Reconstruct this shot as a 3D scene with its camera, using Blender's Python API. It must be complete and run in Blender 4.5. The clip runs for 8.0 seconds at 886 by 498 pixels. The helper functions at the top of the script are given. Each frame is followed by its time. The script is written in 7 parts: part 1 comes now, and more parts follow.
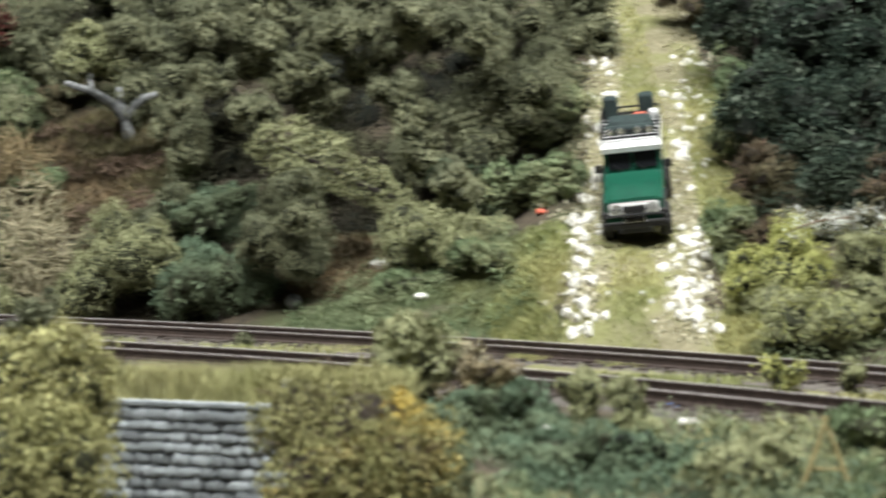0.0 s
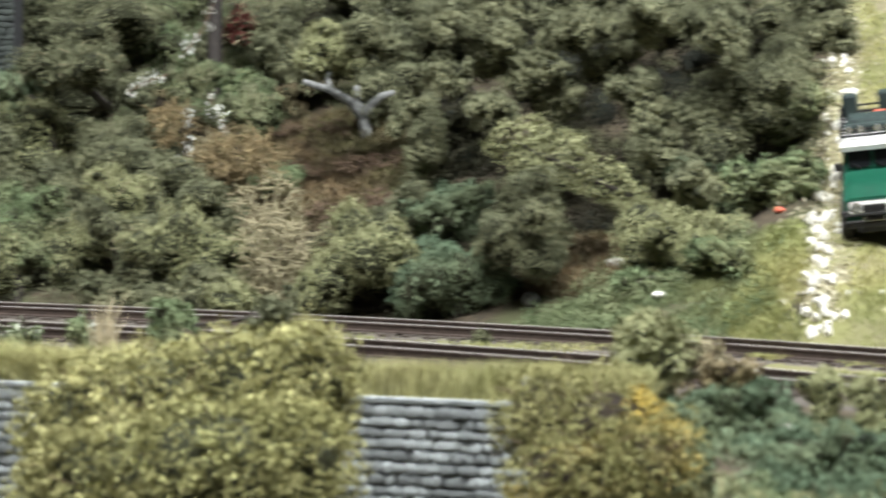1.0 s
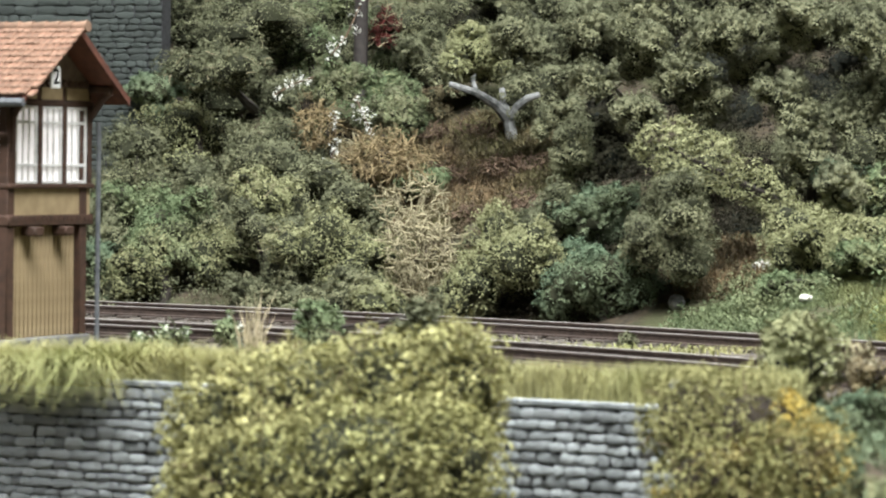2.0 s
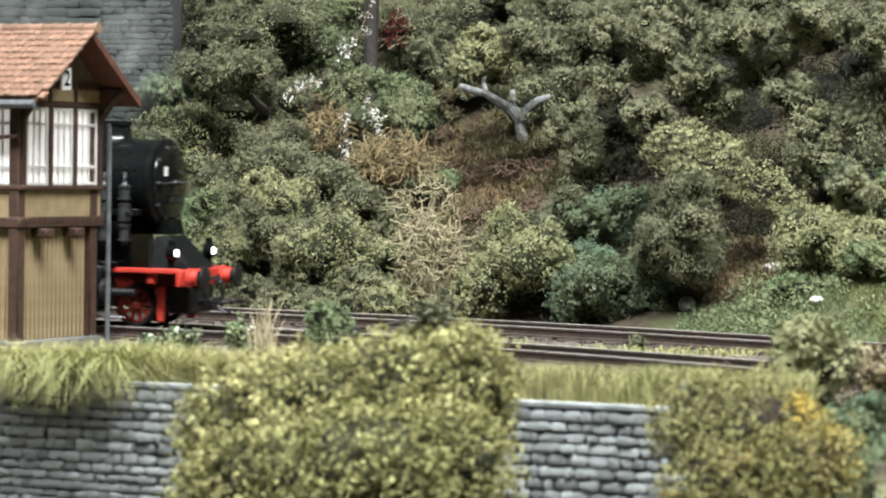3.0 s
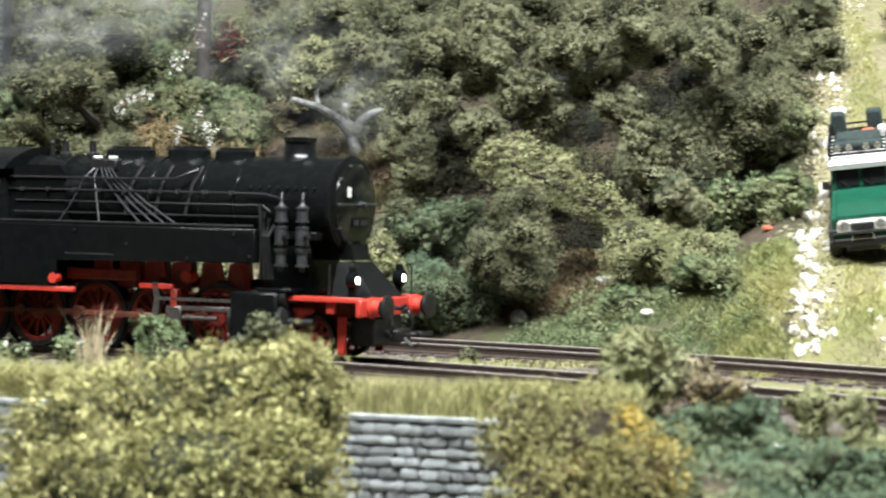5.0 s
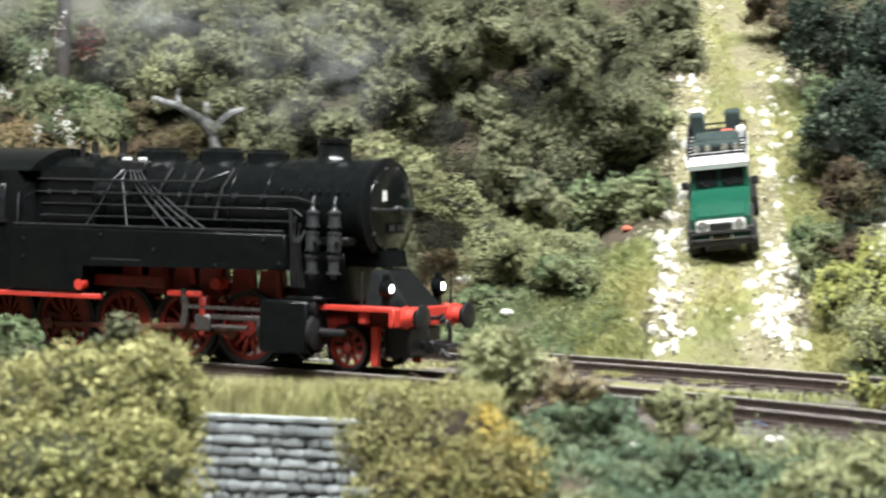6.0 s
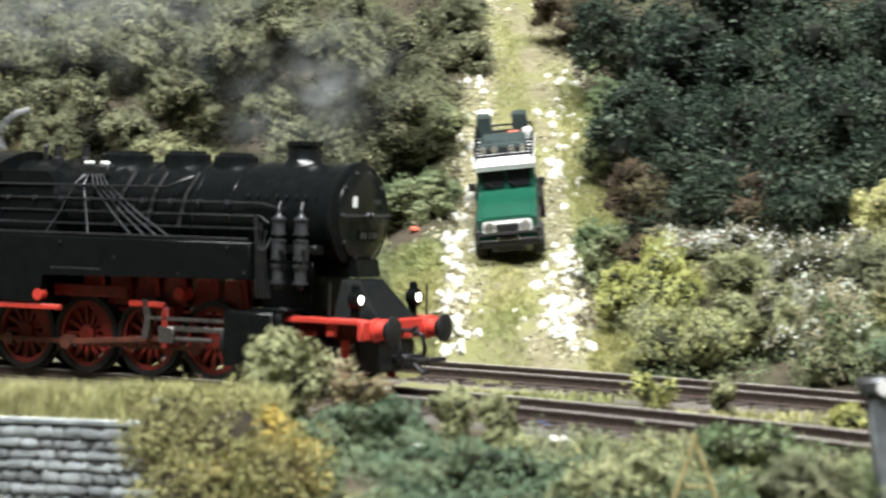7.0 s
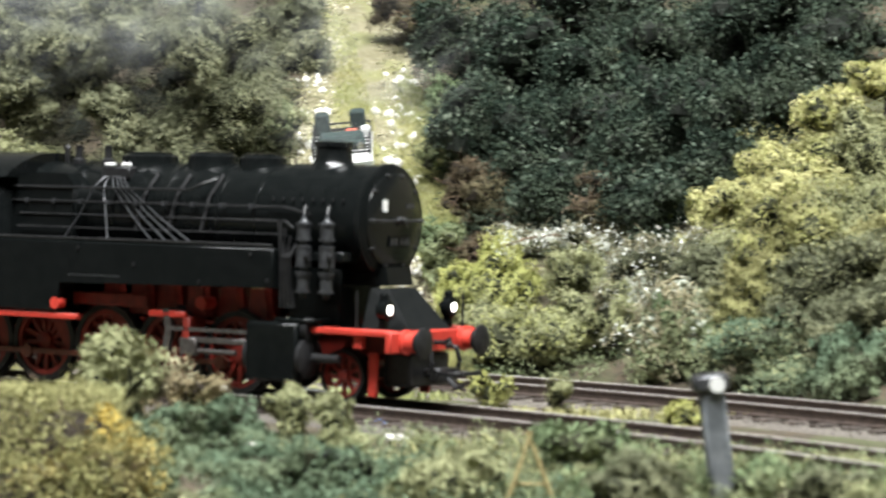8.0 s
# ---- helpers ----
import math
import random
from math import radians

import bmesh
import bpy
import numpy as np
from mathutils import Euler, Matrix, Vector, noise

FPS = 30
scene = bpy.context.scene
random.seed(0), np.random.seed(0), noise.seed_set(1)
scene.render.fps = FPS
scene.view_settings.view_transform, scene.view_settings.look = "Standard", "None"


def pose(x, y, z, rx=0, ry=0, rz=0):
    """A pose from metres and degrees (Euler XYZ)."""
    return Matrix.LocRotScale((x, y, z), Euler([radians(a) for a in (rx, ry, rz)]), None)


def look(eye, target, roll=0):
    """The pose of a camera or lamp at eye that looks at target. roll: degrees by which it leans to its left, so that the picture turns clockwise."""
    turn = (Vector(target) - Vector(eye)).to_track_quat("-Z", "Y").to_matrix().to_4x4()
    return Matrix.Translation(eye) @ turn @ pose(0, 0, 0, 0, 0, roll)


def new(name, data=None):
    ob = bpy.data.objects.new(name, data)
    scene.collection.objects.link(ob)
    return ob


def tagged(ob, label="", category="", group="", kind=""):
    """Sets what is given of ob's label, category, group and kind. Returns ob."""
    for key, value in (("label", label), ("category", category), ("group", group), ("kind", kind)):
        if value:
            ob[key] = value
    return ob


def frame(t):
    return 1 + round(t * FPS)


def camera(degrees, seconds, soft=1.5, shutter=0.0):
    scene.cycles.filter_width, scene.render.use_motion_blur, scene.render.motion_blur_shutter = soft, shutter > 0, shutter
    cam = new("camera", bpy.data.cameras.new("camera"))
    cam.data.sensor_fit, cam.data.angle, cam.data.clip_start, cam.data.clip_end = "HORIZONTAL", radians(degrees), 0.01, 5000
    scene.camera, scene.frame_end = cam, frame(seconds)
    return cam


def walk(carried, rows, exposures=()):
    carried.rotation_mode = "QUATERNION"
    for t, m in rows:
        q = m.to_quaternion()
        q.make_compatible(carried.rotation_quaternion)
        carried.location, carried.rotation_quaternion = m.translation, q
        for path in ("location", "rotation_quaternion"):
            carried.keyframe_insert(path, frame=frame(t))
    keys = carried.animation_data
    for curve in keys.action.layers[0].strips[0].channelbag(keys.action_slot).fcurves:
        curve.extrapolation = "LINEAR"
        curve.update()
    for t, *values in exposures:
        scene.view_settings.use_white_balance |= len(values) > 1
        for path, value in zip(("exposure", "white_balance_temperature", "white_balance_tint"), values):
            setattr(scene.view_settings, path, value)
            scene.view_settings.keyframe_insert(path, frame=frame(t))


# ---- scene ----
# A model railway at 1:87: z = 0 is the top of the rails, the camera stands on a tripod before it and pans.
cam = camera(18.0, 8.0, soft=2.05, shutter=0.6)
# a long lens, focused on the far track
cam.data.dof.use_dof, cam.data.dof.focus_distance, cam.data.dof.aperture_fstop = True, 0.80, 60
EYE, ARM = 0.0421, 0.02
PAN = [
    (0.0, -0.000, -1.847, -0.900),
    (0.5, 2.569, -1.913, -0.933),
    (1.0, 4.722, -1.961, -0.854),
    (1.5, 7.129, -1.996, -0.845),
    (3.0, 7.837, -1.924, -0.904),
    (3.5, 7.679, -1.885, -0.915),
    (4.0, 7.195, -1.734, -1.027),
    (4.5, 5.783, -1.640, -0.996),
    (6.0, 1.717, -1.547, -1.114),
    (6.5, -0.432, -1.480, -1.226),
    (7.0, -2.512, -1.439, -1.197),
    (7.5, -4.193, -1.423, -1.199),
    (8.0, -5.737, -1.402, -1.214),
]
walk(cam, [(t, pose(0, 0, EYE, 0, 0, yaw) @ pose(0, ARM, 0, 90 + pitch, roll, 0)) for t, yaw, pitch, roll in PAN],
     [(0.0, -0.41), (0.5, -0.34), (1.0, -0.19), (1.5, -0.06), (3.5, 0.02), (4.5, 0.1), (6.0, 0.08), (6.5, 0.0), (7.0, -0.03), (8.0, 0.03)])

# ---- light: exhibition hall, its unseen lamps assumed: low front strip and ceiling panel ----
world = bpy.data.worlds.new("hall_air")
world.use_nodes = True
scene.world = world
world.node_tree.nodes["Background"].inputs[0].default_value = (0.9, 0.95, 1.0, 1)
world.node_tree.nodes["Background"].inputs[1].default_value = 0.05
scene.view_settings.exposure = 0.0


def hall_lamp(x, y, z, sx, sy, power, target):
    data = bpy.data.lights.new("hall_lamp", "AREA")
    data.shape, data.size, data.size_y, data.energy = "RECTANGLE", sx, sy, power
    data.color = (0.98, 1.0, 1.0)
    ob = new("hall_lamp", data)
    ob.matrix_world = look((x, y, z), target)
    return ob


# assumed strip light low over the front; it dims towards the hilltop
hall_lamp(0.06, 0.27, 0.88, 1.0, 0.14, 29, (0, 0.57, 0))
# assumed ceiling panel that fills from the front
hall_lamp(-0.22, -0.48, 1.82, 1.5, 0.5, 63, (0, 0.53, 0))

# ---- helpers ----
MM = 0.001
CX, CY, R_NEAR, R_FAR, PHI_NEAR, PHI_FAR = -0.3253, 0.1942, 0.5102, 0.5800, 0.1029, 0.28


def rng(seed):
    return np.random.default_rng(seed)


def link(nt, a, b):
    nt.links.new(a, b)


def mat(name, c1, c2=None, rough=0.8, metal=0.0, scale=400.0, bump=0.0, c3=None, island=0.0, spec=0.4):
    """Two colours mixed by fine noise, a third by broad noise, an optional spread per leaf or stone."""
    m = bpy.data.materials.new(name)
    m.use_nodes = True
    nt = m.node_tree
    b = nt.nodes["Principled BSDF"]
    b.inputs["Roughness"].default_value = rough
    b.inputs["Metallic"].default_value = metal
    b.inputs["Specular IOR Level"].default_value = spec
    c2 = c2 or tuple(v * 0.7 for v in c1)
    geo = nt.nodes.new("ShaderNodeTexCoord")
    n1 = nt.nodes.new("ShaderNodeTexNoise")
    n1.inputs["Scale"].default_value = scale
    n1.inputs["Detail"].default_value = 4
    link(nt, geo.outputs["Object"], n1.inputs["Vector"])
    ramp = nt.nodes.new("ShaderNodeMapRange")
    ramp.inputs[1].default_value, ramp.inputs[2].default_value = 0.35, 0.65
    link(nt, n1.outputs["Fac"], ramp.inputs[0])
    mix = nt.nodes.new("ShaderNodeMix")
    mix.data_type = "RGBA"
    mix.inputs["A"].default_value, mix.inputs["B"].default_value = (*c1, 1), (*c2, 1)
    link(nt, ramp.outputs[0], mix.inputs["Factor"])
    col = mix.outputs["Result"]
    if c3:
        n2 = nt.nodes.new("ShaderNodeTexNoise")
        n2.inputs["Scale"].default_value = scale * 0.13
        n2.inputs["Detail"].default_value = 3
        link(nt, geo.outputs["Object"], n2.inputs["Vector"])
        r2 = nt.nodes.new("ShaderNodeMapRange")
        r2.inputs[1].default_value, r2.inputs[2].default_value = 0.45, 0.62
        link(nt, n2.outputs["Fac"], r2.inputs[0])
        m2 = nt.nodes.new("ShaderNodeMix")
        m2.data_type = "RGBA"
        m2.inputs["B"].default_value = (*c3, 1)
        link(nt, col, m2.inputs["A"])
        link(nt, r2.outputs[0], m2.inputs["Factor"])
        col = m2.outputs["Result"]
    if island:
        g = nt.nodes.new("ShaderNodeNewGeometry")
        o = nt.nodes.new("ShaderNodeObjectInfo")
        add = nt.nodes.new("ShaderNodeMath")
        add.operation = "ADD"
        link(nt, g.outputs["Random Per Island"], add.inputs[0])
        link(nt, o.outputs["Random"], add.inputs[1])
        fr = nt.nodes.new("ShaderNodeMath")
        fr.operation = "FRACT"
        link(nt, add.outputs[0], fr.inputs[0])
        mr = nt.nodes.new("ShaderNodeMapRange")
        mr.inputs[3].default_value, mr.inputs[4].default_value = 1 - island, 1 + island
        link(nt, fr.outputs[0], mr.inputs[0])
        hsv = nt.nodes.new("ShaderNodeHueSaturation")
        link(nt, col, hsv.inputs["Color"])
        link(nt, mr.outputs[0], hsv.inputs["Value"])
        col = hsv.outputs["Color"]
    link(nt, col, b.inputs["Base Color"])
    if bump:
        bp = nt.nodes.new("ShaderNodeBump")
        bp.inputs["Strength"].default_value = bump
        bp.inputs["Distance"].default_value = 0.0006
        link(nt, n1.outputs["Fac"], bp.inputs["Height"])
        link(nt, bp.outputs[0], b.inputs["Normal"])
    return m


def glow(name, colour, strength):
    m = bpy.data.materials.new(name)
    m.use_nodes = True
    b = m.node_tree.nodes["Principled BSDF"]
    b.inputs["Base Color"].default_value = (*colour, 1)
    b.inputs["Emission Color"].default_value = (*colour, 1)
    b.inputs["Emission Strength"].default_value = strength
    return m


def mesh_of(name, verts, faces, material, smooth=False):
    me = bpy.data.meshes.new(name)
    me.from_pydata([tuple(v) for v in verts], [], faces)
    me.materials.append(material)
    if smooth:
        me.polygons.foreach_set("use_smooth", [True] * len(me.polygons))
    me.update()
    return me


def part(name, bm, material, parent=None, label="", smooth=True, angle=40, unit=MM):
    """One mesh object from a bmesh built in millimetres, under its thing."""
    bmesh.ops.scale(bm, vec=(unit, unit, unit), verts=bm.verts)
    bmesh.ops.recalc_face_normals(bm, faces=bm.faces)
    for e in bm.edges:
        e.smooth = len(e.link_faces) == 2 and e.calc_face_angle(0) < radians(angle)
    for f in bm.faces:
        f.smooth = smooth
    me = bpy.data.meshes.new(name)
    bm.to_mesh(me)
    bm.free()
    me.materials.append(material)
    ob = new(name, me)
    if parent:
        ob.parent = parent
    return tagged(ob, label=label)


def share(name, me, parent, m):
    ob = new(name, me)
    ob.parent = parent
    ob.matrix_basis = m
    return ob


def box(bm, x0, x1, y0, y1, z0, z1, bevel=0.0, m=None):
    r = bmesh.ops.create_cube(bm, size=1)
    vs = r["verts"]
    for v in vs:
        v.co = Vector(((x0 + x1) / 2 + v.co.x * (x1 - x0), (y0 + y1) / 2 + v.co.y * (y1 - y0), (z0 + z1) / 2 + v.co.z * (z1 - z0)))
        if m:
            v.co = m @ v.co
    if bevel:
        es = list({e for v in vs for e in v.link_edges})
        bmesh.ops.bevel(bm, geom=es, offset=bevel, segments=1, affect="EDGES")
    return bm


def cyl(bm, a, b, r1, r2=None, seg=20, cap=True):
    a, b = Vector(a), Vector(b)
    d = b - a
    m = Matrix.Translation((a + b) / 2) @ d.to_track_quat("Z", "Y").to_matrix().to_4x4()
    bmesh.ops.create_cone(bm, cap_ends=cap, segments=seg, radius1=r1, radius2=r1 if r2 is None else r2, depth=d.length, matrix=m)
    return bm


def lathe(bm, profile, origin, axis, seg=24, ring=False):
    """Turns a profile of (radius, height) pairs round an axis."""
    m = Matrix.Translation(origin) @ Vector(axis).to_track_quat("Z", "Y").to_matrix().to_4x4()
    rings = []
    for r, h in profile:
        rings.append([bm.verts.new(m @ Vector((r * math.cos(2 * math.pi * i / seg), r * math.sin(2 * math.pi * i / seg), h))) for i in range(seg)])
    for a, b in zip(rings, rings[1:] + (rings[:1] if ring else [])):
        for i in range(seg):
            bm.faces.new((a[i], a[(i + 1) % seg], b[(i + 1) % seg], b[i]))
    if not ring:
        bm.faces.new(rings[0])
        bm.faces.new(rings[-1])
    return bm


def tube(bm, pts, r, seg=6):
    pts = [Vector(p) for p in pts]
    rings = []
    for i, p in enumerate(pts):
        d = (pts[min(i + 1, len(pts) - 1)] - pts[max(i - 1, 0)]).normalized()
        q = d.to_track_quat("Z", "Y")
        rr = r[i] if isinstance(r, (list, tuple)) else r
        rings.append([bm.verts.new(p + q @ Vector((rr * math.cos(2 * math.pi * k / seg), rr * math.sin(2 * math.pi * k / seg), 0))) for k in range(seg)])
    for a, b in zip(rings, rings[1:]):
        for i in range(seg):
            bm.faces.new((a[i], a[(i + 1) % seg], b[(i + 1) % seg], b[i]))
    bm.faces.new(rings[0])
    bm.faces.new(rings[-1])
    return bm


def prism(bm, outline, y0, y1):
    """Extrudes an outline of (x, z) pairs from y0 to y1."""
    a = [bm.verts.new((x, y0, z)) for x, z in outline]
    b = [bm.verts.new((x, y1, z)) for x, z in outline]
    bm.faces.new(a)
    bm.faces.new(b)
    n = len(outline)
    for i in range(n):
        bm.faces.new((a[i], a[(i + 1) % n], b[(i + 1) % n], b[i]))
    return bm


def thing(name, m, label, category, group="", kind=""):
    ob = new(name)
    ob.matrix_basis = m
    return tagged(ob, label, category, group, kind)


def along(s, radius, phi):
    """A point and heading on a track: straight until s = 0, then an arc to the right."""
    if s >= 0:
        a = phi + s / radius
        return CX + radius * math.sin(a), CY + radius * math.cos(a), -a
    return CX + radius * math.sin(phi) + s * math.cos(phi), CY + radius * math.cos(phi) - s * math.sin(phi), -phi


def bumpy(x, y, scale, amp):
    return amp * noise.noise((x * scale, y * scale, 3.7))


def path_x(y):
    return 0.042 + 0.085 * (y - 0.64)


def path_z(y):
    return float(np.interp(y, [0.60, 0.645, 0.69, 0.72, 0.78, 0.88, 1.5], [-0.0035, -0.0015, 0.0125, 0.0225, 0.048, 0.0975, 0.40]))


def ground_z(x, y):
    """Height of the land: level by the tracks, a hillside behind, a drop before the retaining wall."""
    dx, dy = x - CX, y - CY
    r = math.hypot(dx, dy)
    if math.atan2(dx, dy) < PHI_FAR:
        r = dx * math.sin(PHI_FAR) + dy * math.cos(PHI_FAR)
    z = -0.0035
    if r > 0.600:
        z += 0.53 * (r - 0.600) + bumpy(x, y, 40, 0.004) * min(1, (r - 0.6) / 0.02)
        w = min(1, max(0, (0.040 - abs(x - path_x(y))) / 0.022)) * min(1, (r - 0.600) / 0.012)
        w = w * w * (3 - 2 * w)
        z = z * (1 - w) + (path_z(y) + bumpy(x, y, 150, 0.0008)) * w
    elif r < 0.485:
        d = 0.485 - r
        z -= 0.10 * d * min(1, max(0, (x - 0.005) / 0.02)) + bumpy(x, y, 60, 0.0012)
        if x < 0.005 and y < wall_y(x) + 0.002:
            z -= 0.05
        elif x > 0.0 and y < 0.49:
            z -= 0.06 * (0.49 - y)
    return z


def wall_y(x):
    return 0.5395 - 0.222 * (x + 0.157)

# ---- materials ----
M_soil = mat("soil", (0.085, 0.065, 0.042), (0.045, 0.038, 0.026), 0.95, scale=500, bump=0.6, c3=(0.07, 0.075, 0.035))
M_ballast = mat("ballast", (0.22, 0.195, 0.165), (0.115, 0.10, 0.088), 0.95, scale=1200, bump=0.8, island=0.45)
M_rail = mat("rail", (0.10, 0.075, 0.062), (0.06, 0.045, 0.04), 0.55, 0.4, scale=900)
M_railtop = mat("rail_head", (0.62, 0.58, 0.55), (0.50, 0.47, 0.45), 0.38, 0.55, scale=900)
M_sleeper = mat("sleeper", (0.06, 0.045, 0.036), (0.035, 0.028, 0.024), 0.85, scale=900, bump=0.3, island=0.3)
M_stone = mat("wall_stone", (0.52, 0.55, 0.55), (0.33, 0.36, 0.37), 0.45, scale=800, bump=0.8, c3=(0.24, 0.265, 0.27), island=0.4)
M_mortar = mat("wall_joint", (0.05, 0.052, 0.055), (0.03, 0.03, 0.032), 0.9, scale=900)
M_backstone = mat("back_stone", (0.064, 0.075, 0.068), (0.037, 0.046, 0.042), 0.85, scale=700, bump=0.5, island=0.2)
M_white_stone = mat("chalk_stone", (0.86, 0.84, 0.77), (0.70, 0.68, 0.60), 0.85, scale=600, bump=0.5, island=0.15)
M_grit = mat("cream_grit", (0.56, 0.53, 0.40), (0.36, 0.33, 0.22), 0.9, scale=400, c3=(0.36, 0.34, 0.20), island=0.35)
M_path = mat("path_gravel", (0.25, 0.225, 0.14), (0.15, 0.135, 0.075), 0.95, scale=500, bump=0.8, c3=(0.19, 0.19, 0.08))
LEAF = {
    "olive": mat("leaf_olive", (0.155, 0.163, 0.098), (0.1, 0.107, 0.064), 0.8, scale=300, c3=(0.205, 0.21, 0.124), spec=0.12, island=0.20),
    "pale": mat("leaf_pale", (0.30, 0.305, 0.165), (0.21, 0.22, 0.115), 0.8, scale=300, c3=(0.26, 0.27, 0.14), spec=0.12, island=0.19),
    "green": mat("leaf_green", (0.175, 0.225, 0.12), (0.11, 0.155, 0.078), 0.8, scale=300, c3=(0.215, 0.24, 0.13), spec=0.12, island=0.19),
    "deep": mat("leaf_deep", (0.125, 0.175, 0.112), (0.085, 0.125, 0.078), 0.8, scale=300, c3=(0.16, 0.195, 0.115), spec=0.12, island=0.19),
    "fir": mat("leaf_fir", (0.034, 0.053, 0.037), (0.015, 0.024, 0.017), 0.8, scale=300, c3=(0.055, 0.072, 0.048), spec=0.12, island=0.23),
    "fir_tip": mat("leaf_fir_tip", (0.08, 0.105, 0.076), (0.05, 0.07, 0.048), 0.7, scale=300, c3=(0.095, 0.11, 0.08), spec=0.2, island=0.22),
    "yellow": mat("leaf_yellow", (0.53, 0.5, 0.24), (0.41, 0.4, 0.18), 0.8, scale=250, c3=(0.36, 0.36, 0.16), spec=0.12, island=0.19),
    "lime": mat("leaf_lime", (0.42, 0.42, 0.15), (0.31, 0.33, 0.105), 0.8, scale=300, c3=(0.34, 0.35, 0.13), spec=0.12, island=0.17),
    "moss": mat("leaf_moss", (0.29, 0.275, 0.125), (0.2, 0.195, 0.085), 0.8, scale=300, c3=(0.24, 0.235, 0.1), spec=0.12, island=0.17),
    "gold": mat("leaf_gold", (0.52, 0.38, 0.085), (0.36, 0.27, 0.08), 0.8, scale=200, c3=(0.24, 0.21, 0.09), spec=0.12, island=0.19),
    "brown": mat("leaf_brown", (0.135, 0.10, 0.062), (0.08, 0.064, 0.042), 0.85, scale=300, c3=(0.13, 0.115, 0.065), spec=0.12, island=0.19),
    "tan": mat("leaf_tan", (0.27, 0.22, 0.13), (0.17, 0.14, 0.085), 0.85, scale=300, c3=(0.17, 0.147, 0.0732), spec=0.12, island=0.17),
    "frost": mat("leaf_frost", (0.60, 0.62, 0.55), (0.26, 0.29, 0.20), 0.8, scale=500, c3=(0.22, 0.25, 0.14), spec=0.12, island=0.21),
    "sage": mat("leaf_sage", (0.23, 0.22, 0.145), (0.15, 0.14, 0.095), 0.85, scale=300, c3=(0.25, 0.25, 0.15), spec=0.12, island=0.19),
    "white": mat("leaf_white", (0.74, 0.75, 0.70), (0.55, 0.57, 0.50), 0.8, scale=500, spec=0.12, island=0.15),
    "foam": mat("leaf_foam", (0.172, 0.18, 0.11), (0.11, 0.117, 0.07), 0.8, scale=300, c3=(0.215, 0.22, 0.13), spec=0.12, island=0.2),
    # near-black leaves: the shade of gaps between crowns, put into the colour
    "dusk": mat("leaf_gap_shade", (0.034, 0.031, 0.022), (0.02, 0.018, 0.013), 0.9, scale=300, c3=(0.045, 0.045, 0.028), spec=0.08, island=0.3),
    "red": mat("leaf_red", (0.13, 0.036, 0.03), (0.07, 0.026, 0.022), 0.85, scale=300, spec=0.12, island=0.19),
}
# cores in strongly darkened leaf tones: the shade inside a bush, painted
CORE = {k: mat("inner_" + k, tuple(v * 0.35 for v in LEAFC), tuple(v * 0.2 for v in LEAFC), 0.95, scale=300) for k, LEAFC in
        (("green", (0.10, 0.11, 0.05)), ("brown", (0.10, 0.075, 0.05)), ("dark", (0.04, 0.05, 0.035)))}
M_bark = mat("bark", (0.055, 0.046, 0.038), (0.032, 0.027, 0.023), 0.9, scale=800, bump=0.6)
M_birch = mat("pale_bark", (0.27, 0.275, 0.27), (0.09, 0.095, 0.09), 0.8, scale=500, bump=0.5)
M_twig = mat("straw_twig", (0.37, 0.335, 0.21), (0.24, 0.21, 0.13), 0.85, scale=600, island=0.3)
M_tan_twig = mat("tan_lichen", (0.30, 0.235, 0.125), (0.20, 0.15, 0.08), 0.9, scale=500, island=0.3)
M_brown_twig = mat("brown_twig", (0.17, 0.115, 0.075), (0.10, 0.07, 0.05), 0.9, scale=500, island=0.3)
M_grass_gold = mat("dry_grass", (0.43, 0.41, 0.20), (0.32, 0.31, 0.13), 0.85, scale=150, c3=(0.26, 0.28, 0.11), island=0.35)
M_grass_moss = mat("mossy_grass", (0.45, 0.43, 0.19), (0.33, 0.325, 0.13), 0.85, scale=220, c3=(0.27, 0.30, 0.115), island=0.3)
M_grass_green = mat("green_grass", (0.20, 0.245, 0.125), (0.14, 0.175, 0.085), 0.85, scale=150, c3=(0.20, 0.21, 0.085), island=0.35)
M_grass_brown = mat("withered_grass", (0.20, 0.14, 0.075), (0.12, 0.09, 0.05), 0.9, scale=150, c3=(0.14, 0.14, 0.06), island=0.4)
M_straw = mat("straw", (0.58, 0.50, 0.34), (0.42, 0.36, 0.22), 0.85, scale=300, island=0.25)
M_black = mat("black_paint", (0.006, 0.007, 0.007), (0.004, 0.005, 0.005), 0.2, scale=500, spec=0.13)
M_blackmatt = mat("matt_black", (0.007, 0.008, 0.008), (0.004, 0.005, 0.005), 0.7, scale=500, spec=0.1)
M_blackgloss = mat("black_gloss", (0.006, 0.007, 0.007), (0.004, 0.005, 0.005), 0.18, scale=500, spec=0.42)
M_iron = mat("dark_iron", (0.025, 0.025, 0.026), (0.014, 0.014, 0.015), 0.4, 0.3, scale=700)
M_pipe = mat("grey_pipe", (0.075, 0.078, 0.082), (0.045, 0.046, 0.05), 0.38, 0.5, scale=700)
M_red = mat("red_paint", (0.23, 0.024, 0.016), (0.15, 0.018, 0.013), 0.45, scale=500)
M_redbright = mat("bright_red_paint", (0.56, 0.05, 0.033), (0.45, 0.042, 0.028), 0.45, scale=500)
M_rod = mat("rusty_rod", (0.17, 0.055, 0.035), (0.09, 0.04, 0.03), 0.45, 0.3, scale=600)
M_steel = mat("dull_steel", (0.13, 0.12, 0.115), (0.08, 0.07, 0.065), 0.4, 0.6, scale=700)
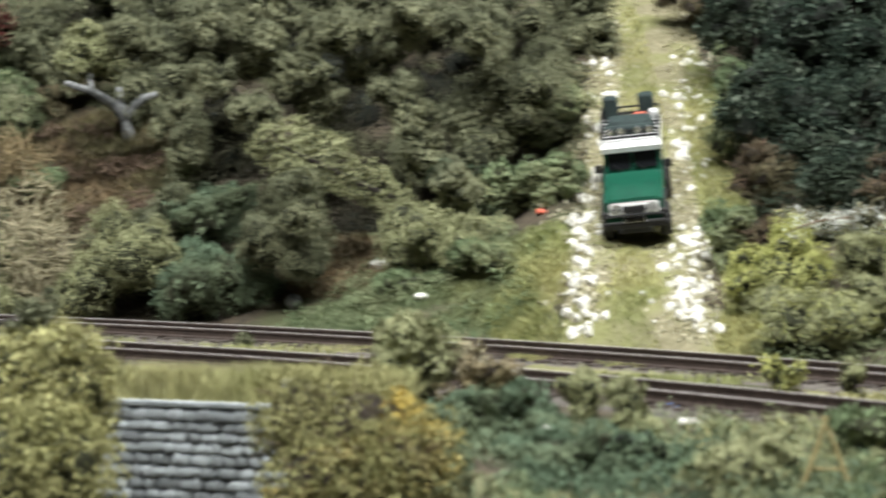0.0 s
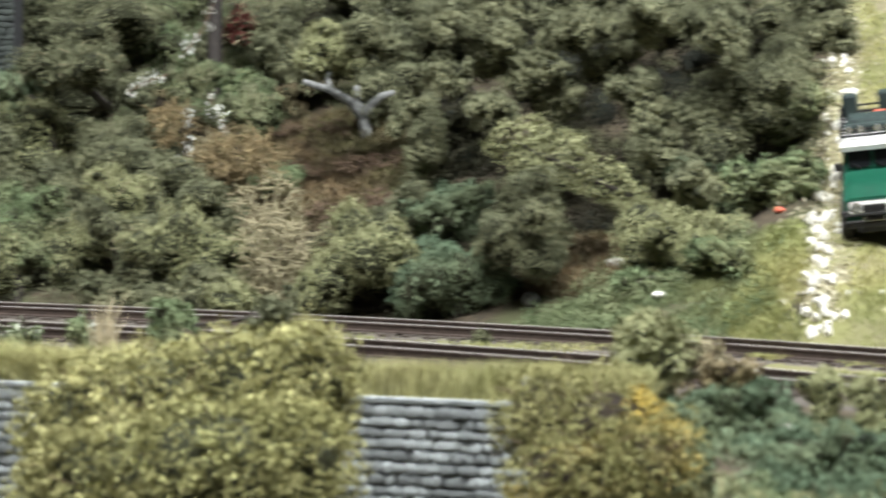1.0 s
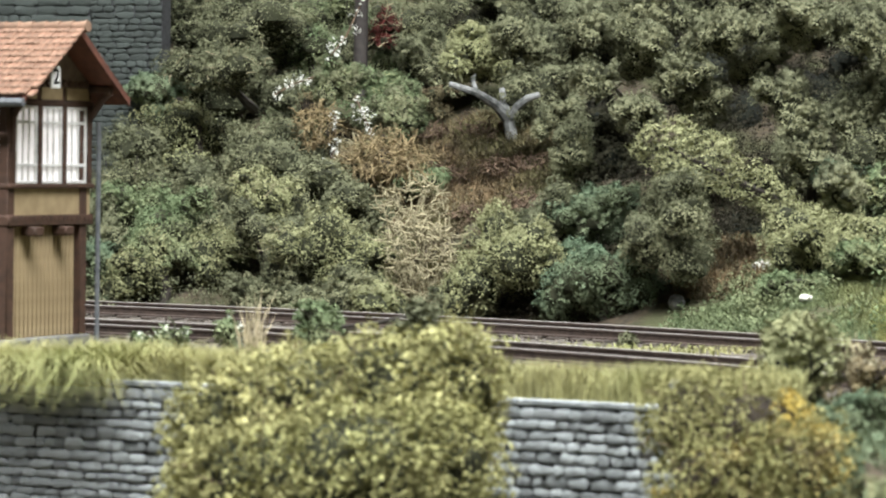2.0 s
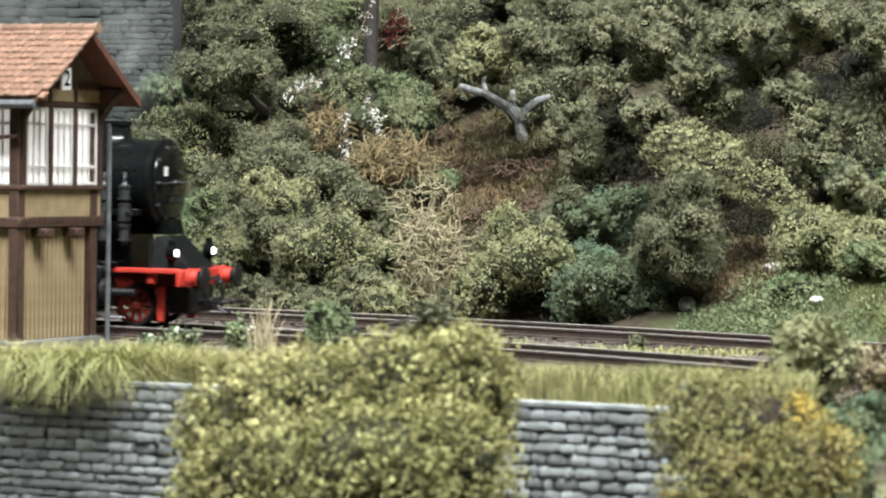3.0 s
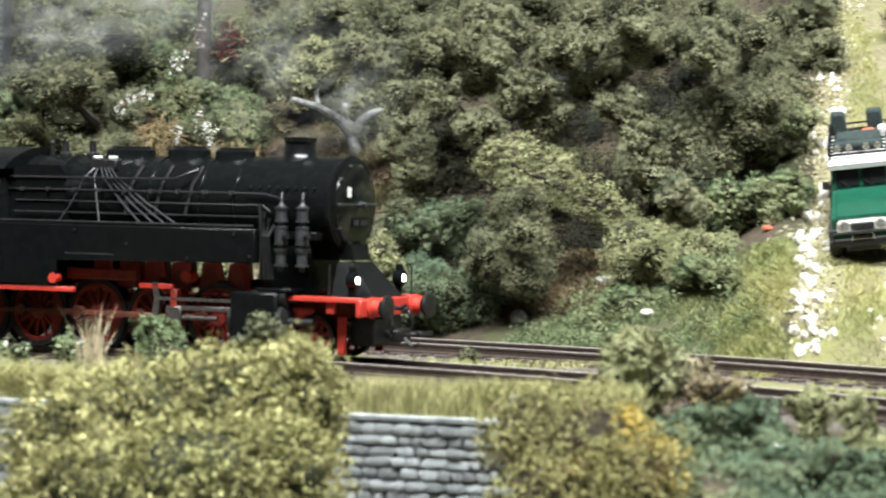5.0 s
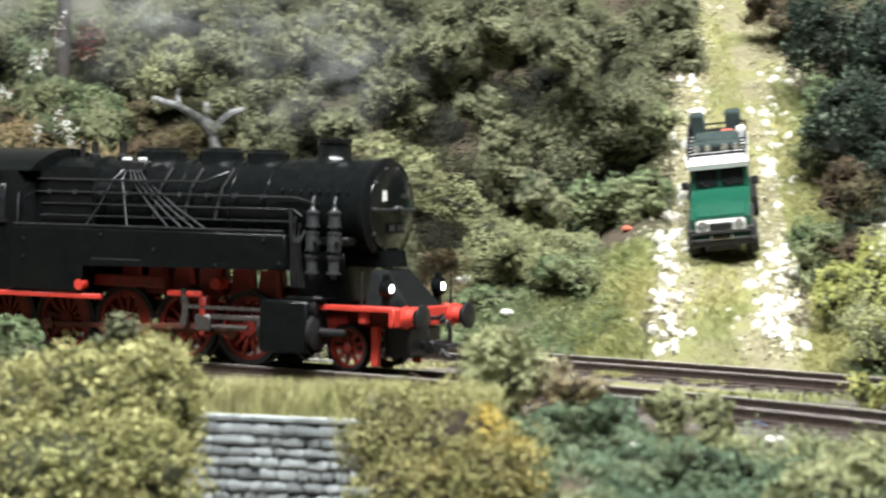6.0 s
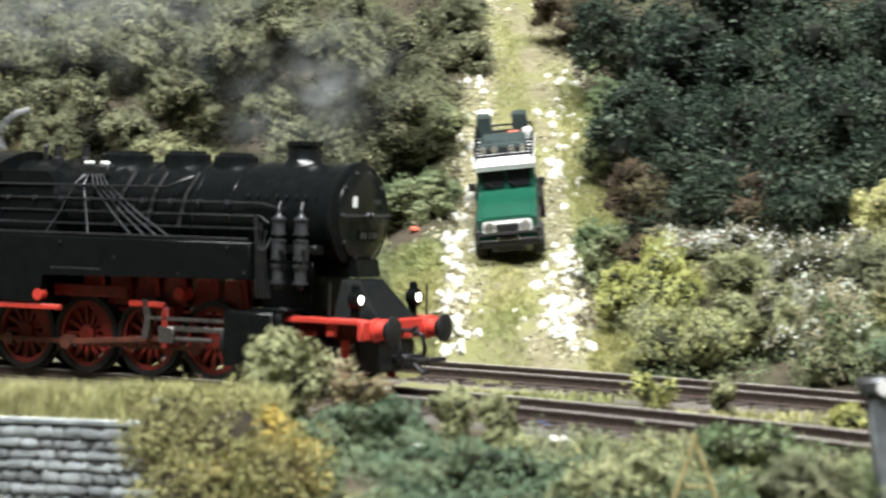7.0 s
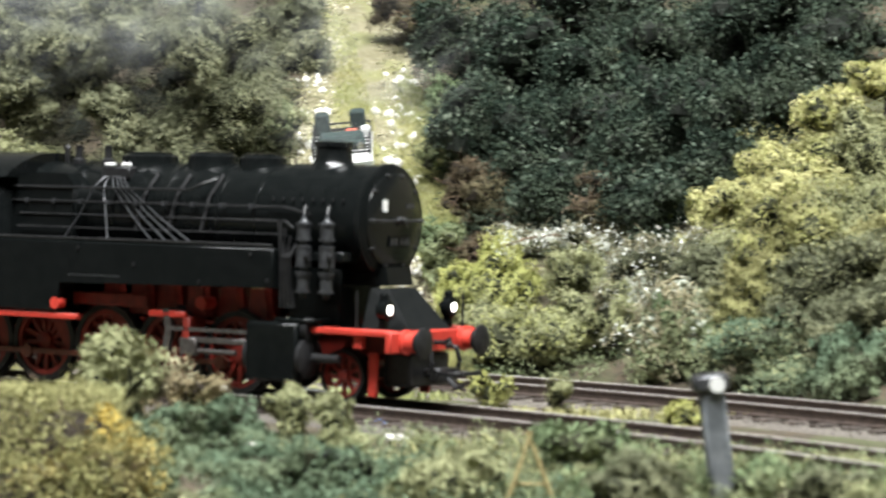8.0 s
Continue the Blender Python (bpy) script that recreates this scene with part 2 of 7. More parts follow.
M_white = mat("white_paint", (0.80, 0.80, 0.78), (0.72, 0.72, 0.70), 0.6, scale=500)
M_lamp = glow("lamp_lens", (1.0, 0.97, 0.9), 6.0)
M_jeep = mat("green_lacquer", (0.010, 0.085, 0.050), (0.008, 0.065, 0.04), 0.3, scale=300)
M_rubber = mat("tyre_rubber", (0.02, 0.02, 0.02), (0.03, 0.028, 0.025), 0.8, scale=900)
M_darkglass = mat("dark_glass", (0.01, 0.012, 0.014), (0.015, 0.016, 0.018), 0.08, scale=300)
M_chrome = mat("chrome", (0.75, 0.76, 0.78), (0.65, 0.66, 0.68), 0.2, 0.9, scale=300)
M_canvas = mat("luggage_canvas", (0.03, 0.05, 0.045), (0.02, 0.03, 0.03), 0.8, scale=700, bump=0.4)
M_wood = mat("ochre_boards", (0.40, 0.305, 0.175), (0.32, 0.24, 0.135), 0.75, scale=350, bump=0.25, c3=(0.27, 0.20, 0.11))
M_beam = mat("brown_timber", (0.085, 0.045, 0.03), (0.055, 0.032, 0.022), 0.75, scale=500, bump=0.3)
M_tile = mat("roof_tile", (0.225, 0.122, 0.08), (0.145, 0.08, 0.058), 0.85, scale=500, bump=0.4, c3=(0.29, 0.19, 0.13), island=0.3)
M_verge = mat("roof_verge", (0.17, 0.065, 0.043), (0.11, 0.045, 0.032), 0.75, scale=500)
M_plinth = mat("plinth_stone", (0.17, 0.17, 0.17), (0.11, 0.11, 0.115), 0.85, scale=500, bump=0.4)
M_curtain = mat("curtain", (0.80, 0.78, 0.76), (0.70, 0.66, 0.66), 0.9, scale=250)
M_grey = mat("weathered_grey", (0.17, 0.18, 0.19), (0.10, 0.11, 0.12), 0.7, scale=400, bump=0.3)
M_blue = mat("blue_plastic", (0.03, 0.13, 0.42), (0.03, 0.10, 0.33), 0.5, scale=300)
M_can = mat("orange_red", (0.62, 0.14, 0.08), (0.55, 0.12, 0.07), 0.6, scale=300)
M_pole = mat("tarred_wood", (0.045, 0.038, 0.034), (0.028, 0.024, 0.022), 0.8, scale=500, bump=0.4)
M_hall = mat("hall_plaster", (0.52, 0.51, 0.48), (0.48, 0.47, 0.44), 0.9, scale=3)
M_hallfloor = mat("hall_floor", (0.25, 0.24, 0.22), (0.20, 0.19, 0.18), 0.7, scale=4)


# ---- the hall that closes the place ----
def hall():
    for name, b in (("floor", (-3, 3, -3, 3, -1.1, -1.0)), ("ceiling", (-3, 3, -3, 3, 1.9, 2.0)), ("wall_north", (-3, 3, 3, 3.1, -1.0, 1.9)),
                    ("wall_south", (-3, 3, -3.1, -3, -1.0, 1.9)), ("wall_east", (3, 3.1, -3, 3, -1.0, 1.9)), ("wall_west", (-3.1, -3, -3, 3, -1.0, 1.9))):
        ob = part(name, box(bmesh.new(), *b), M_hallfloor if name == "floor" else M_hall, unit=1)
        tagged(ob, "plain " + ("grey floor" if name == "floor" else "pale plaster") + " of the exhibition hall", "floor" if name == "floor" else name.split("_")[0], kind="structure")


hall()


# ---- the land ----
def ground():
    A = np.radians(np.linspace(-33, 33, 230))
    D = np.concatenate([np.linspace(0.33, 0.86, 190), np.linspace(0.87, 1.5, 60)])
    verts = [(d * math.sin(a), d * math.cos(a), 0) for d in D for a in A]
    verts = [(x, y, min(ground_z(x, y), 0.36)) for x, y, _ in verts]
    n = len(A)
    faces = [(i * n + j, i * n + j + 1, (i + 1) * n + j + 1, (i + 1) * n + j) for i in range(len(D) - 1) for j in range(n - 1)]
    ob = new("ground", mesh_of("ground", verts, faces, M_soil, True))
    tagged(ob, "brown and mossy earth of the model hillside", "ground", kind="structure")
    bm = box(bmesh.new(), -0.85, 0.85, 0.36, 1.45, -1.0, -0.075)
    tagged(part("layout_base", bm, M_hallfloor, unit=1), "plain grey base board under the model land", "base", kind="structure")


ground()


def track(name, radius, phi, s0, s1, label):
    """Two rails on sleepers in a bed of ballast."""
    top = thing(name, pose(0, 0, 0), label, "railway track", "tracks")
    n = int((s1 - s0) / 0.004)
    S = [s0 + (s1 - s0) * i / n for i in range(n + 1)]
    prof = [(-0.9, -2.4), (0.9, -2.4), (0.9, -2.1), (0.25, -1.8), (0.25, -0.8), (0.5, -0.6), (0.5, -0.1)]
    prof = prof + [(-x, z) for x, z in prof[:1:-1]]
    for off in (8.75, -8.75):
        verts, faces, k = [], [], len(prof)
        hv, hf = [], []
        for s in S:
            x, y, h = along(s, radius, phi)
            nx, ny = -math.sin(h), math.cos(h)
            for px, pz in prof:
                verts.append((x + nx * (off + px) * MM, y + ny * (off + px) * MM, pz * MM))
            for px, pz in ((-0.5, -0.1), (-0.35, 0.0), (0.35, 0.0), (0.5, -0.1)):
                hv.append((x + nx * (off + px) * MM, y + ny * (off + px) * MM, pz * MM))
        for i in range(n):
            faces += [(i * k + j, i * k + (j + 1) % k, (i + 1) * k + (j + 1) % k, (i + 1) * k + j) for j in range(k)]
            hf += [(i * 4 + j, i * 4 + j + 1, i * 4 + j + 5, i * 4 + j + 4) for j in range(3)]
        rail = new("rail", mesh_of("rail", verts, faces, M_rail))
        rail.parent = top
        head = new("rail_head", mesh_of("rail_head", hv, hf, M_railtop))
        head.parent = rail
        tagged(head, "bright worn rail head")
    R = rng(5 if radius > 0.55 else 6)
    # bed
    cross = [(-24, -4.6), (-19, -3.0), (-9, -2.8), (0, -2.7), (9, -2.8), (19, -3.0), (24, -4.6)]
    verts, faces, k = [], [], len(cross)
    for s in S:
        x, y, h = along(s, radius, phi)
        for px, pz in cross:
            verts.append((x - math.sin(h) * px * MM, y + math.cos(h) * px * MM, (pz + R.uniform(-0.15, 0.15)) * MM))
    for i in range(n):
        faces += [(i * k + j, i * k + j + 1, (i + 1) * k + j + 1, (i + 1) * k + j) for j in range(k - 1)]
    bed = new("ballast_bed", mesh_of("ballast_bed", verts, faces, M_ballast))
    bed.parent = top
    # loose stones
    verts, faces = [], []
    for i in range(9000):
        s, off = R.uniform(s0, s1), R.uniform(-22, 22)
        x, y, h = along(s, radius, phi)
        z = -2.65 - max(0, abs(off) - 17) * 0.3
        c = np.array([x - math.sin(h) * off * MM, y + math.cos(h) * off * MM, z * MM])
        q = R.normal(size=(4, 3))
        q /= np.linalg.norm(q, axis=1)[:, None]
        b = len(verts)
        verts += [tuple(c + v * R.uniform(0.35, 0.65) * MM) for v in q]
        faces += [(b, b + 1, b + 2), (b, b + 2, b + 3), (b, b + 3, b + 1), (b + 1, b + 3, b + 2)]
    st = new("loose_ballast", mesh_of("loose_ballast", verts, faces, M_ballast))
    st.parent = top
    tagged(st, "loose grey-brown ballast stones", kind="stuff")
    me = None
    s = s0 + 0.004
    while s < s1 - 0.003:
        x, y, h = along(s, radius, phi)
        if me is None:
            bm = box(bmesh.new(), -1.5, 1.5, -15, 15, -3.6, -2.3, 0.2)
            ob = part("sleeper", bm, M_sleeper, top)
            me = ob.data
            ob.matrix_basis = pose(x, y, 0, 0, 0, math.degrees(h))
        else:
            share("sleeper", me, top, pose(x, y, 0, 0, 0, math.degrees(h) + R.uniform(-1, 1)))
        s += 0.0072


track("railway_track", R_FAR, PHI_FAR, -0.20, 0.52, "single brown-railed model track on dark sleepers and ballast")
track("railway_track", R_NEAR, PHI_NEAR, -0.24, 0.50, "brown-railed model track that carries the locomotive")


# ---- masonry ----
def masonry(name, m, length, height, course, width, material, joint, seed, label, depth=1.0):
    """A wall of rough stones: x along it, z up from its foot, the face at y = 0 towards -y. Millimetres."""
    R = rng(seed)
    top = thing(name, m, label, "stone wall", kind="structure")
    bm = box(bmesh.new(), 0, length, 0, 6, 0, height)
    part("backing", bm, joint, top)
    shapes = []
    for k in range(6):
        bm = bmesh.new()
        box(bm, -0.5, 0.5, -0.5, 0.5, -0.5, 0.5)
        bmesh.ops.bevel(bm, geom=list(bm.edges), offset=0.17, segments=1, affect="EDGES")
        for v in bm.verts:
            v.co += Vector(R.uniform(-0.12, 0.12, 3))
        for f in bm.faces:
            f.smooth = True
        me = bpy.data.meshes.new("stone")
        bm.to_mesh(me)
        bm.free()
        me.materials.append(material)
        shapes.append(me)
    z, n = 0.0, 0
    while z < height - course * 0.5:
        h = course * R.uniform(0.8, 1.2)
        x = -R.uniform(0, width)
        while x < length:
            w = width * R.uniform(0.55, 1.5)
            a, b = max(x, 0), min(x + w, length)
            if b - a > width * 0.2:
                ob = share("stone", shapes[R.integers(6)], top, Matrix.LocRotScale(
                    (MM * (a + b) / 2, MM * (-0.1 + R.uniform(-0.2, 0.15)), MM * (z + h / 2)), Euler((R.uniform(-0.12, 0.12), R.uniform(-0.06, 0.06), R.choice([0, math.pi]))),
                    (MM * (b - a - width * 0.07), MM * depth, MM * h * R.uniform(0.9, 1.04))))
                n += 1
            x += w
        z += h
    return top


def front_wall():
    a = math.atan(-0.222)
    L = 152 / math.cos(a)
    masonry("wall_front", pose(-0.166, wall_y(-0.166), -0.030, -4, 0, math.degrees(a)), L, 27.5, 1.9, 3.4, M_stone, M_mortar, 11,
            "grey rough-stone retaining wall below the track", depth=1.7)
    bm = box(bmesh.new(), -4, L + 2, -0.8, 7, 27.2, 28.4, 0.25)
    ob = part("coping", bm, M_stone)
    ob.matrix_basis = pose(-0.166, wall_y(-0.166), -0.030, -4, 0, math.degrees(a))
    tagged(ob, "grey stone coping on the retaining wall", "coping", kind="structure")


def back_walls():
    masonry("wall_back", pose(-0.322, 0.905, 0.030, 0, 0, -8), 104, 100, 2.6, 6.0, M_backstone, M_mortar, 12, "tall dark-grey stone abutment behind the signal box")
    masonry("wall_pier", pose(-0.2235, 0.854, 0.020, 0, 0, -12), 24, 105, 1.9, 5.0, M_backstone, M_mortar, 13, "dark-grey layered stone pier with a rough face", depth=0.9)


# ---- plants ----
def crumble(P, R, wave, amp):
    """Lumpy relief of foam at one scale: the lift at each point and its slope. World metres."""
    h, g = np.zeros(len(P)), np.zeros(P.shape)
    k = 2 * math.pi / wave
    for i in range(5):
        d = R.normal(size=3)
        d /= np.linalg.norm(d)
        a = P @ d * k * R.uniform(0.7, 1.4) + R.uniform(0, 6.28)
        h += np.sin(a) * amp * 0.5
        g += np.cos(a)[:, None] * d * (amp * 0.5 * k)
    return h, g


def leaves(blobs, n, size, R, facing=0.74, up=0.0, lumps=1.0, slim=1.0, stray=0.0):
    """Small bent leaves spread over a set of rounded clumps; none deep inside another clump. World metres."""
    B = np.array(blobs, float)
    w = B[:, 3] * B[:, 4] + B[:, 4] * B[:, 5] + B[:, 3] * B[:, 5]
    pick = R.choice(len(B), n, p=w / w.sum())
    d = R.normal(size=(n, 3))
    d /= np.linalg.norm(d, axis=1)[:, None]
    c, r = B[pick, :3], B[pick, 3:6]
    P = c + d * r * (R.uniform(0.94, 1.04, (n, 1)) + stray * R.uniform(0, 1, (n, 1)) ** 3)
    keep = np.ones(n, bool)
    for k in range(0, len(B), 10 if len(B) > 60 else 1):
        q = ((P - B[k, :3]) / B[k, 3:6])
        keep &= (np.einsum("ij,ij->i", q, q) > 0.80) | (pick == k)
    P, N = P[keep], (d / r)[keep]
    N /= np.linalg.norm(N, axis=1)[:, None]
    m = len(P)
    for wave, amp in ((7.0 * MM, 1.05 * MM * lumps), (2.6 * MM, 0.44 * MM * lumps)):
        h, g = crumble(P, R, wave, amp)
        P = P + N * h[:, None]
        N = N - (g - N * np.einsum("ij,ij->i", g, N)[:, None])
        N /= np.linalg.norm(N, axis=1)[:, None]
    N = N * facing + R.normal(size=(m, 3)) * (1 - facing) * 0.7 + np.array([0, 0, up])
    N /= np.linalg.norm(N, axis=1)[:, None]
    U = np.cross(N, R.normal(size=(m, 3)))
    U /= np.linalg.norm(U, axis=1)[:, None]
    V = np.cross(N, U)
    L = size * R.uniform(0.6, 1.4, (m, 1))
    a, b, c = P - U * L * 0.5 * slim - V * L * 0.3, P + U * L * 0.5 * slim - V * L * 0.3, P + V * L * R.uniform(0.4, 0.7, (m, 1)) / slim + N * L * 0.15
    return np.stack([a, b, c], 1).reshape(-1, 3)


def leaf_object(name, verts, material, parent, label=""):
    m = len(verts) // 3
    me = bpy.data.meshes.new(name)
    me.vertices.add(m * 3)
    me.vertices.foreach_set("co", verts.ravel())
    me.loops.add(m * 3)
    me.loops.foreach_set("vertex_index", np.arange(m * 3))
    me.polygons.add(m)
    me.polygons.foreach_set("loop_start", np.arange(m) * 3)
    me.materials.append(material)
    me.update(calc_edges=True)
    ob = new(name, me)
    ob.parent = parent
    return tagged(ob, label)


def clumps(R, rx, ry, rz, size=0.42):
    """Rounded clumps that fill an uneven crown in drooping tiers, each beset with nine smaller ones on its upper side."""
    out = []
    mean = (rx * ry * rz) ** (1 / 3)
    rad = size * min(mean, 1.4 * min(rx, rz))
    shell = np.array([max(rx - rad * 0.7, rx * 0.3), max(ry - rad * 0.7, ry * 0.3), max(rz - rad * 0.7, rz * 0.3)])
    count = int(min(40, max(7, 2.2 + 0.8 * 4 * (rx * ry + ry * rz + rx * rz) / 3 / rad ** 2)))
    # small plants and single rounded lobes are full at heart
    full = mean < 11 or size >= 0.5
    last = None
    for i in range(count):
        if i == 0 and full:
            c, e, d = np.zeros(3), np.array([rx, ry, rz]) * (0.72 if size < 0.5 else 0.76), np.array([0.0, -0.6, 0.8])
        elif last is not None and i % 3:
            # the next pad of the same bough: further out, lower and smaller
            c0, e0, d0 = last
            d = d0 + R.normal(size=3) * 0.35
            d /= np.linalg.norm(d)
            c, e = c0 + d * e0 * np.array([1, 1, 0.8]) - np.array([0, 0, 0.12 * e0[2]]), e0 * R.uniform(0.62, 0.95)
            c = np.clip(c, -shell * 1.12, shell * 1.12)
        else:
            d = R.normal(size=3)
            d /= np.linalg.norm(d)
            c = d * shell * R.uniform(0.5, 1.08)
            e = rad * R.uniform(0.75, 1.3) * np.array([R.uniform(0.9, 1.25), 1, R.uniform(0.85, 1.1)])
        last = (c, e, d) if i or not full else None
        out.append((*c, *e * 0.86))
        for j in range(9):
            f = R.normal(size=3)
            f /= np.linalg.norm(f)
            if f[2] < -0.5:
                f[2] *= -0.7
            out.append((*(c + f * e * R.uniform(0.7, 0.98)), *(e * R.uniform(0.26, 0.56))))
    return out


COUNT = [0]


def sprigs(R, blobs, count, length, thick=0.14):
    """Fine crooked stalks that stick out of the clumps. Metres in, millimetres out."""
    bm = bmesh.new()
    for i in range(count):
        b = blobs[R.integers(len(blobs))]
        d = Vector((R.normal(), -abs(R.normal()) * 0.8, R.normal() * 0.8 + 0.3)).normalized()
        p = Vector(b[:3]) / MM + Vector((d.x * b[3], d.y * b[4], d.z * b[5])) / MM * 0.9
        way, pts = d, []
        for k in range(4):
            pts.append(p.copy())
            way = (way + Vector(R.normal(size=3)) * 0.6).normalized()
            p = p + way * length * R.uniform(0.2, 0.45)
        tube(bm, pts, [thick * 1.2, thick, thick * 0.8, thick * 0.5], 3)
    return bm


def bush(kind, x, y, z, rx, ry, rz, label, leaf=0.62, dense=1.0, inner="green", name="bush", category="bush", stem=True, size=0.42, accent="", foot=None, share_accent=0.16, twigs=0, lumps=1.0):
    """A bushy plant: clumps of small leaves over a shade-dark core, with a stem down to the land. Millimetres."""
    COUNT[0] += 1
    R = rng(1000 + COUNT[0])
    top = thing(name, pose(x * MM, y * MM, z * MM), label, category, "plants")
    B = [tuple(v * MM for v in b) for b in clumps(R, rx, ry, rz, size)]
    area = sum(4 * math.pi * (b[3] * b[5]) for b in B) * 1e6
    leaf *= 0.86
    n = int(min(28000, area * 0.62 * dense / (leaf * leaf * 0.5)))
    if kind == "frost":
        # a loose grey-brown shrub sprinkled with white
        V = leaves(B, int(n * 0.55), leaf * MM, R, 0.3, stray=0.3)
        leaf_object("foliage", V, LEAF["sage"], top)
        leaf_object("blossom", leaves(B, int(n * 0.095), leaf * 1.3 * MM, R, 0.3, up=0.3, stray=0.55), LEAF["white"], top, "tiny white blossom")
        twigs, V = twigs or 40, V[:0]
    elif kind == "fir":
        V = leaves(B, int(n * 0.75), leaf * 1.65 * MM, R, 0.4, lumps=2.2, slim=0.65, stray=0.3)
        leaf_object("young_foliage", leaves(B, int(n * 0.075), leaf * 2.5 * MM, R, 0.3, up=0.4, lumps=2.2, slim=0.7, stray=0.45), LEAF["fir_tip"], top)
    else:
        V = leaves(B, n, leaf * MM, R, lumps=lumps)
    if len(V):
        leaf_object("foliage", V, LEAF[kind], top)
    if accent:
        leaf_object("blossom" if accent == "frost" else "young_foliage", leaves(B, int(n * share_accent), leaf * MM * 1.05, R, up=0.4, lumps=lumps) * 1.02, LEAF[accent], top)
    if twigs:
        part("twig_spray", sprigs(R, B, twigs, 5.0), M_brown_twig if kind == "brown" else M_twig, top, "fine dry twigs")
    # solid lumps that stop light, their dark colour painting the inner shade
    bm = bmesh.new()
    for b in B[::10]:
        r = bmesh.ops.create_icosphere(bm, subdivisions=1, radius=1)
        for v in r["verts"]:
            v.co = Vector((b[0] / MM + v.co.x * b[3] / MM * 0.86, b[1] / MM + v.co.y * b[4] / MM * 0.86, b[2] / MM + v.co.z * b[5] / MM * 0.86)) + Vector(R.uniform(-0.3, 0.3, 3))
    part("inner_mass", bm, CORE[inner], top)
    if stem:
        g = (ground_z(x * MM, y * MM) / MM if foot is None else foot) - z - 2
        back = 0
        if foot is None and -g > rz * 1.15 and y > 600:
            while ground_z(x * MM, (y + back) * MM) / MM < z - rz * 0.35 and back < 150:
                back += 4
            g = ground_z(x * MM, (y + back) * MM) / MM - z - 2
        bm = bmesh.new()
        k = max(0.5, min(2.2, rx * 0.09))
        tube(bm, [(0, back, g), (R.uniform(-1, 1), back * 0.5 + R.uniform(-1, 1), g * 0.5), (0, 0, rz * 0.2)], [k * 1.3, k, k * 0.6])
        for i in range(3):
            b = B[i * 10]
            tube(bm, [(0, back * 0.3, g * 0.35), (b[0] / MM * 0.6, b[1] / MM * 0.6, b[2] / MM * 0.4), (b[0] / MM, b[1] / MM, b[2] / MM)], [k * 0.7, k * 0.5, k * 0.2], 5)
        part("stem", bm, M_bark, top)
    return top


def hedge(x, y, z, bodies, base, accent, florets, label, leaf=0.75, floret=1.25, per=11, foot=-52, patch=None, inner="green"):
    """One broad bush of several overlapping masses, its even skin of small leaves dotted with lighter leaf clusters.
    Each body is (dx, dy, dz, rx, ry, rz) from its place; all millimetres."""
    COUNT[0] += 1
    R = rng(3000 + COUNT[0])
    top = thing("bush", pose(x * MM, y * MM, z * MM), label, "bush", "plants")
    B = np.array(bodies, float) * MM
    skin = []
    for b in B:
        d = R.normal(size=(46, 3))
        d /= np.linalg.norm(d, axis=1)[:, None]
        r = R.uniform(1.6, 3.4, 46) * MM
        skin += [(*(b[:3] + q * b[3:6] * R.uniform(0.86, 1.02)), e, e, e) for q, e in zip(d, r)]
    area = sum(4 * math.pi * b[3] * b[5] for b in B) * 1e6
    n = int(area * 2.0 / (leaf * leaf))
    leaf_object("foliage", np.concatenate([leaves(B, n // 2, leaf * MM, R, 0.35, stray=0.16, lumps=1.6), leaves(skin, n, leaf * MM, R, 0.35, stray=0.3)]), LEAF[base], top)
    dots = []
    while len(dots) < florets:
        b = B[R.integers(len(B))]
        d = R.normal(size=3)
        d /= np.linalg.norm(d)
        if d[1] > 0.35:
            continue
        p = b[:3] + d * b[3:6] * R.uniform(0.96, 1.12)
        if patch and (p[0] - p[2]) / MM + 9 * noise.noise(Vector(p) * patch) < -8:
            continue
        e = floret * R.uniform(0.5, 1.25) * MM
        dots.append((*p, e, e * 0.8, e * 0.8))
    V = [leaves(dots[i:i + 50], per * 50, leaf * 1.1 * MM, R, 0.4, up=0.3, lumps=0.3) for i in range(0, len(dots), 50)]
    leaf_object("young_foliage", np.concatenate(V), LEAF[accent], top)
    # the same darkened lumps paint the shade inside the hedge
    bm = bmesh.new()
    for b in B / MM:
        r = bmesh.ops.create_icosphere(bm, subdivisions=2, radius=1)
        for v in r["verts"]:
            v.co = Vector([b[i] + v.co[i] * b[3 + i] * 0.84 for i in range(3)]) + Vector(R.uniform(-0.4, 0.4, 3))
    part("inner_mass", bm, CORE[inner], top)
    part("twig_spray", sprigs(R, [tuple(b) for b in B], 60, 5.0, 0.12), M_brown_twig, top, "fine brown twigs")
    for b in B[::2] / MM:
        part("stem", tube(bmesh.new(), [(b[0] * 0.7, b[1], foot - z), (b[0] * 0.85, b[1], (foot - z) * 0.5), (b[0], b[1], b[2])], [1.2, 0.9, 0.5]), M_bark, top)
    return top


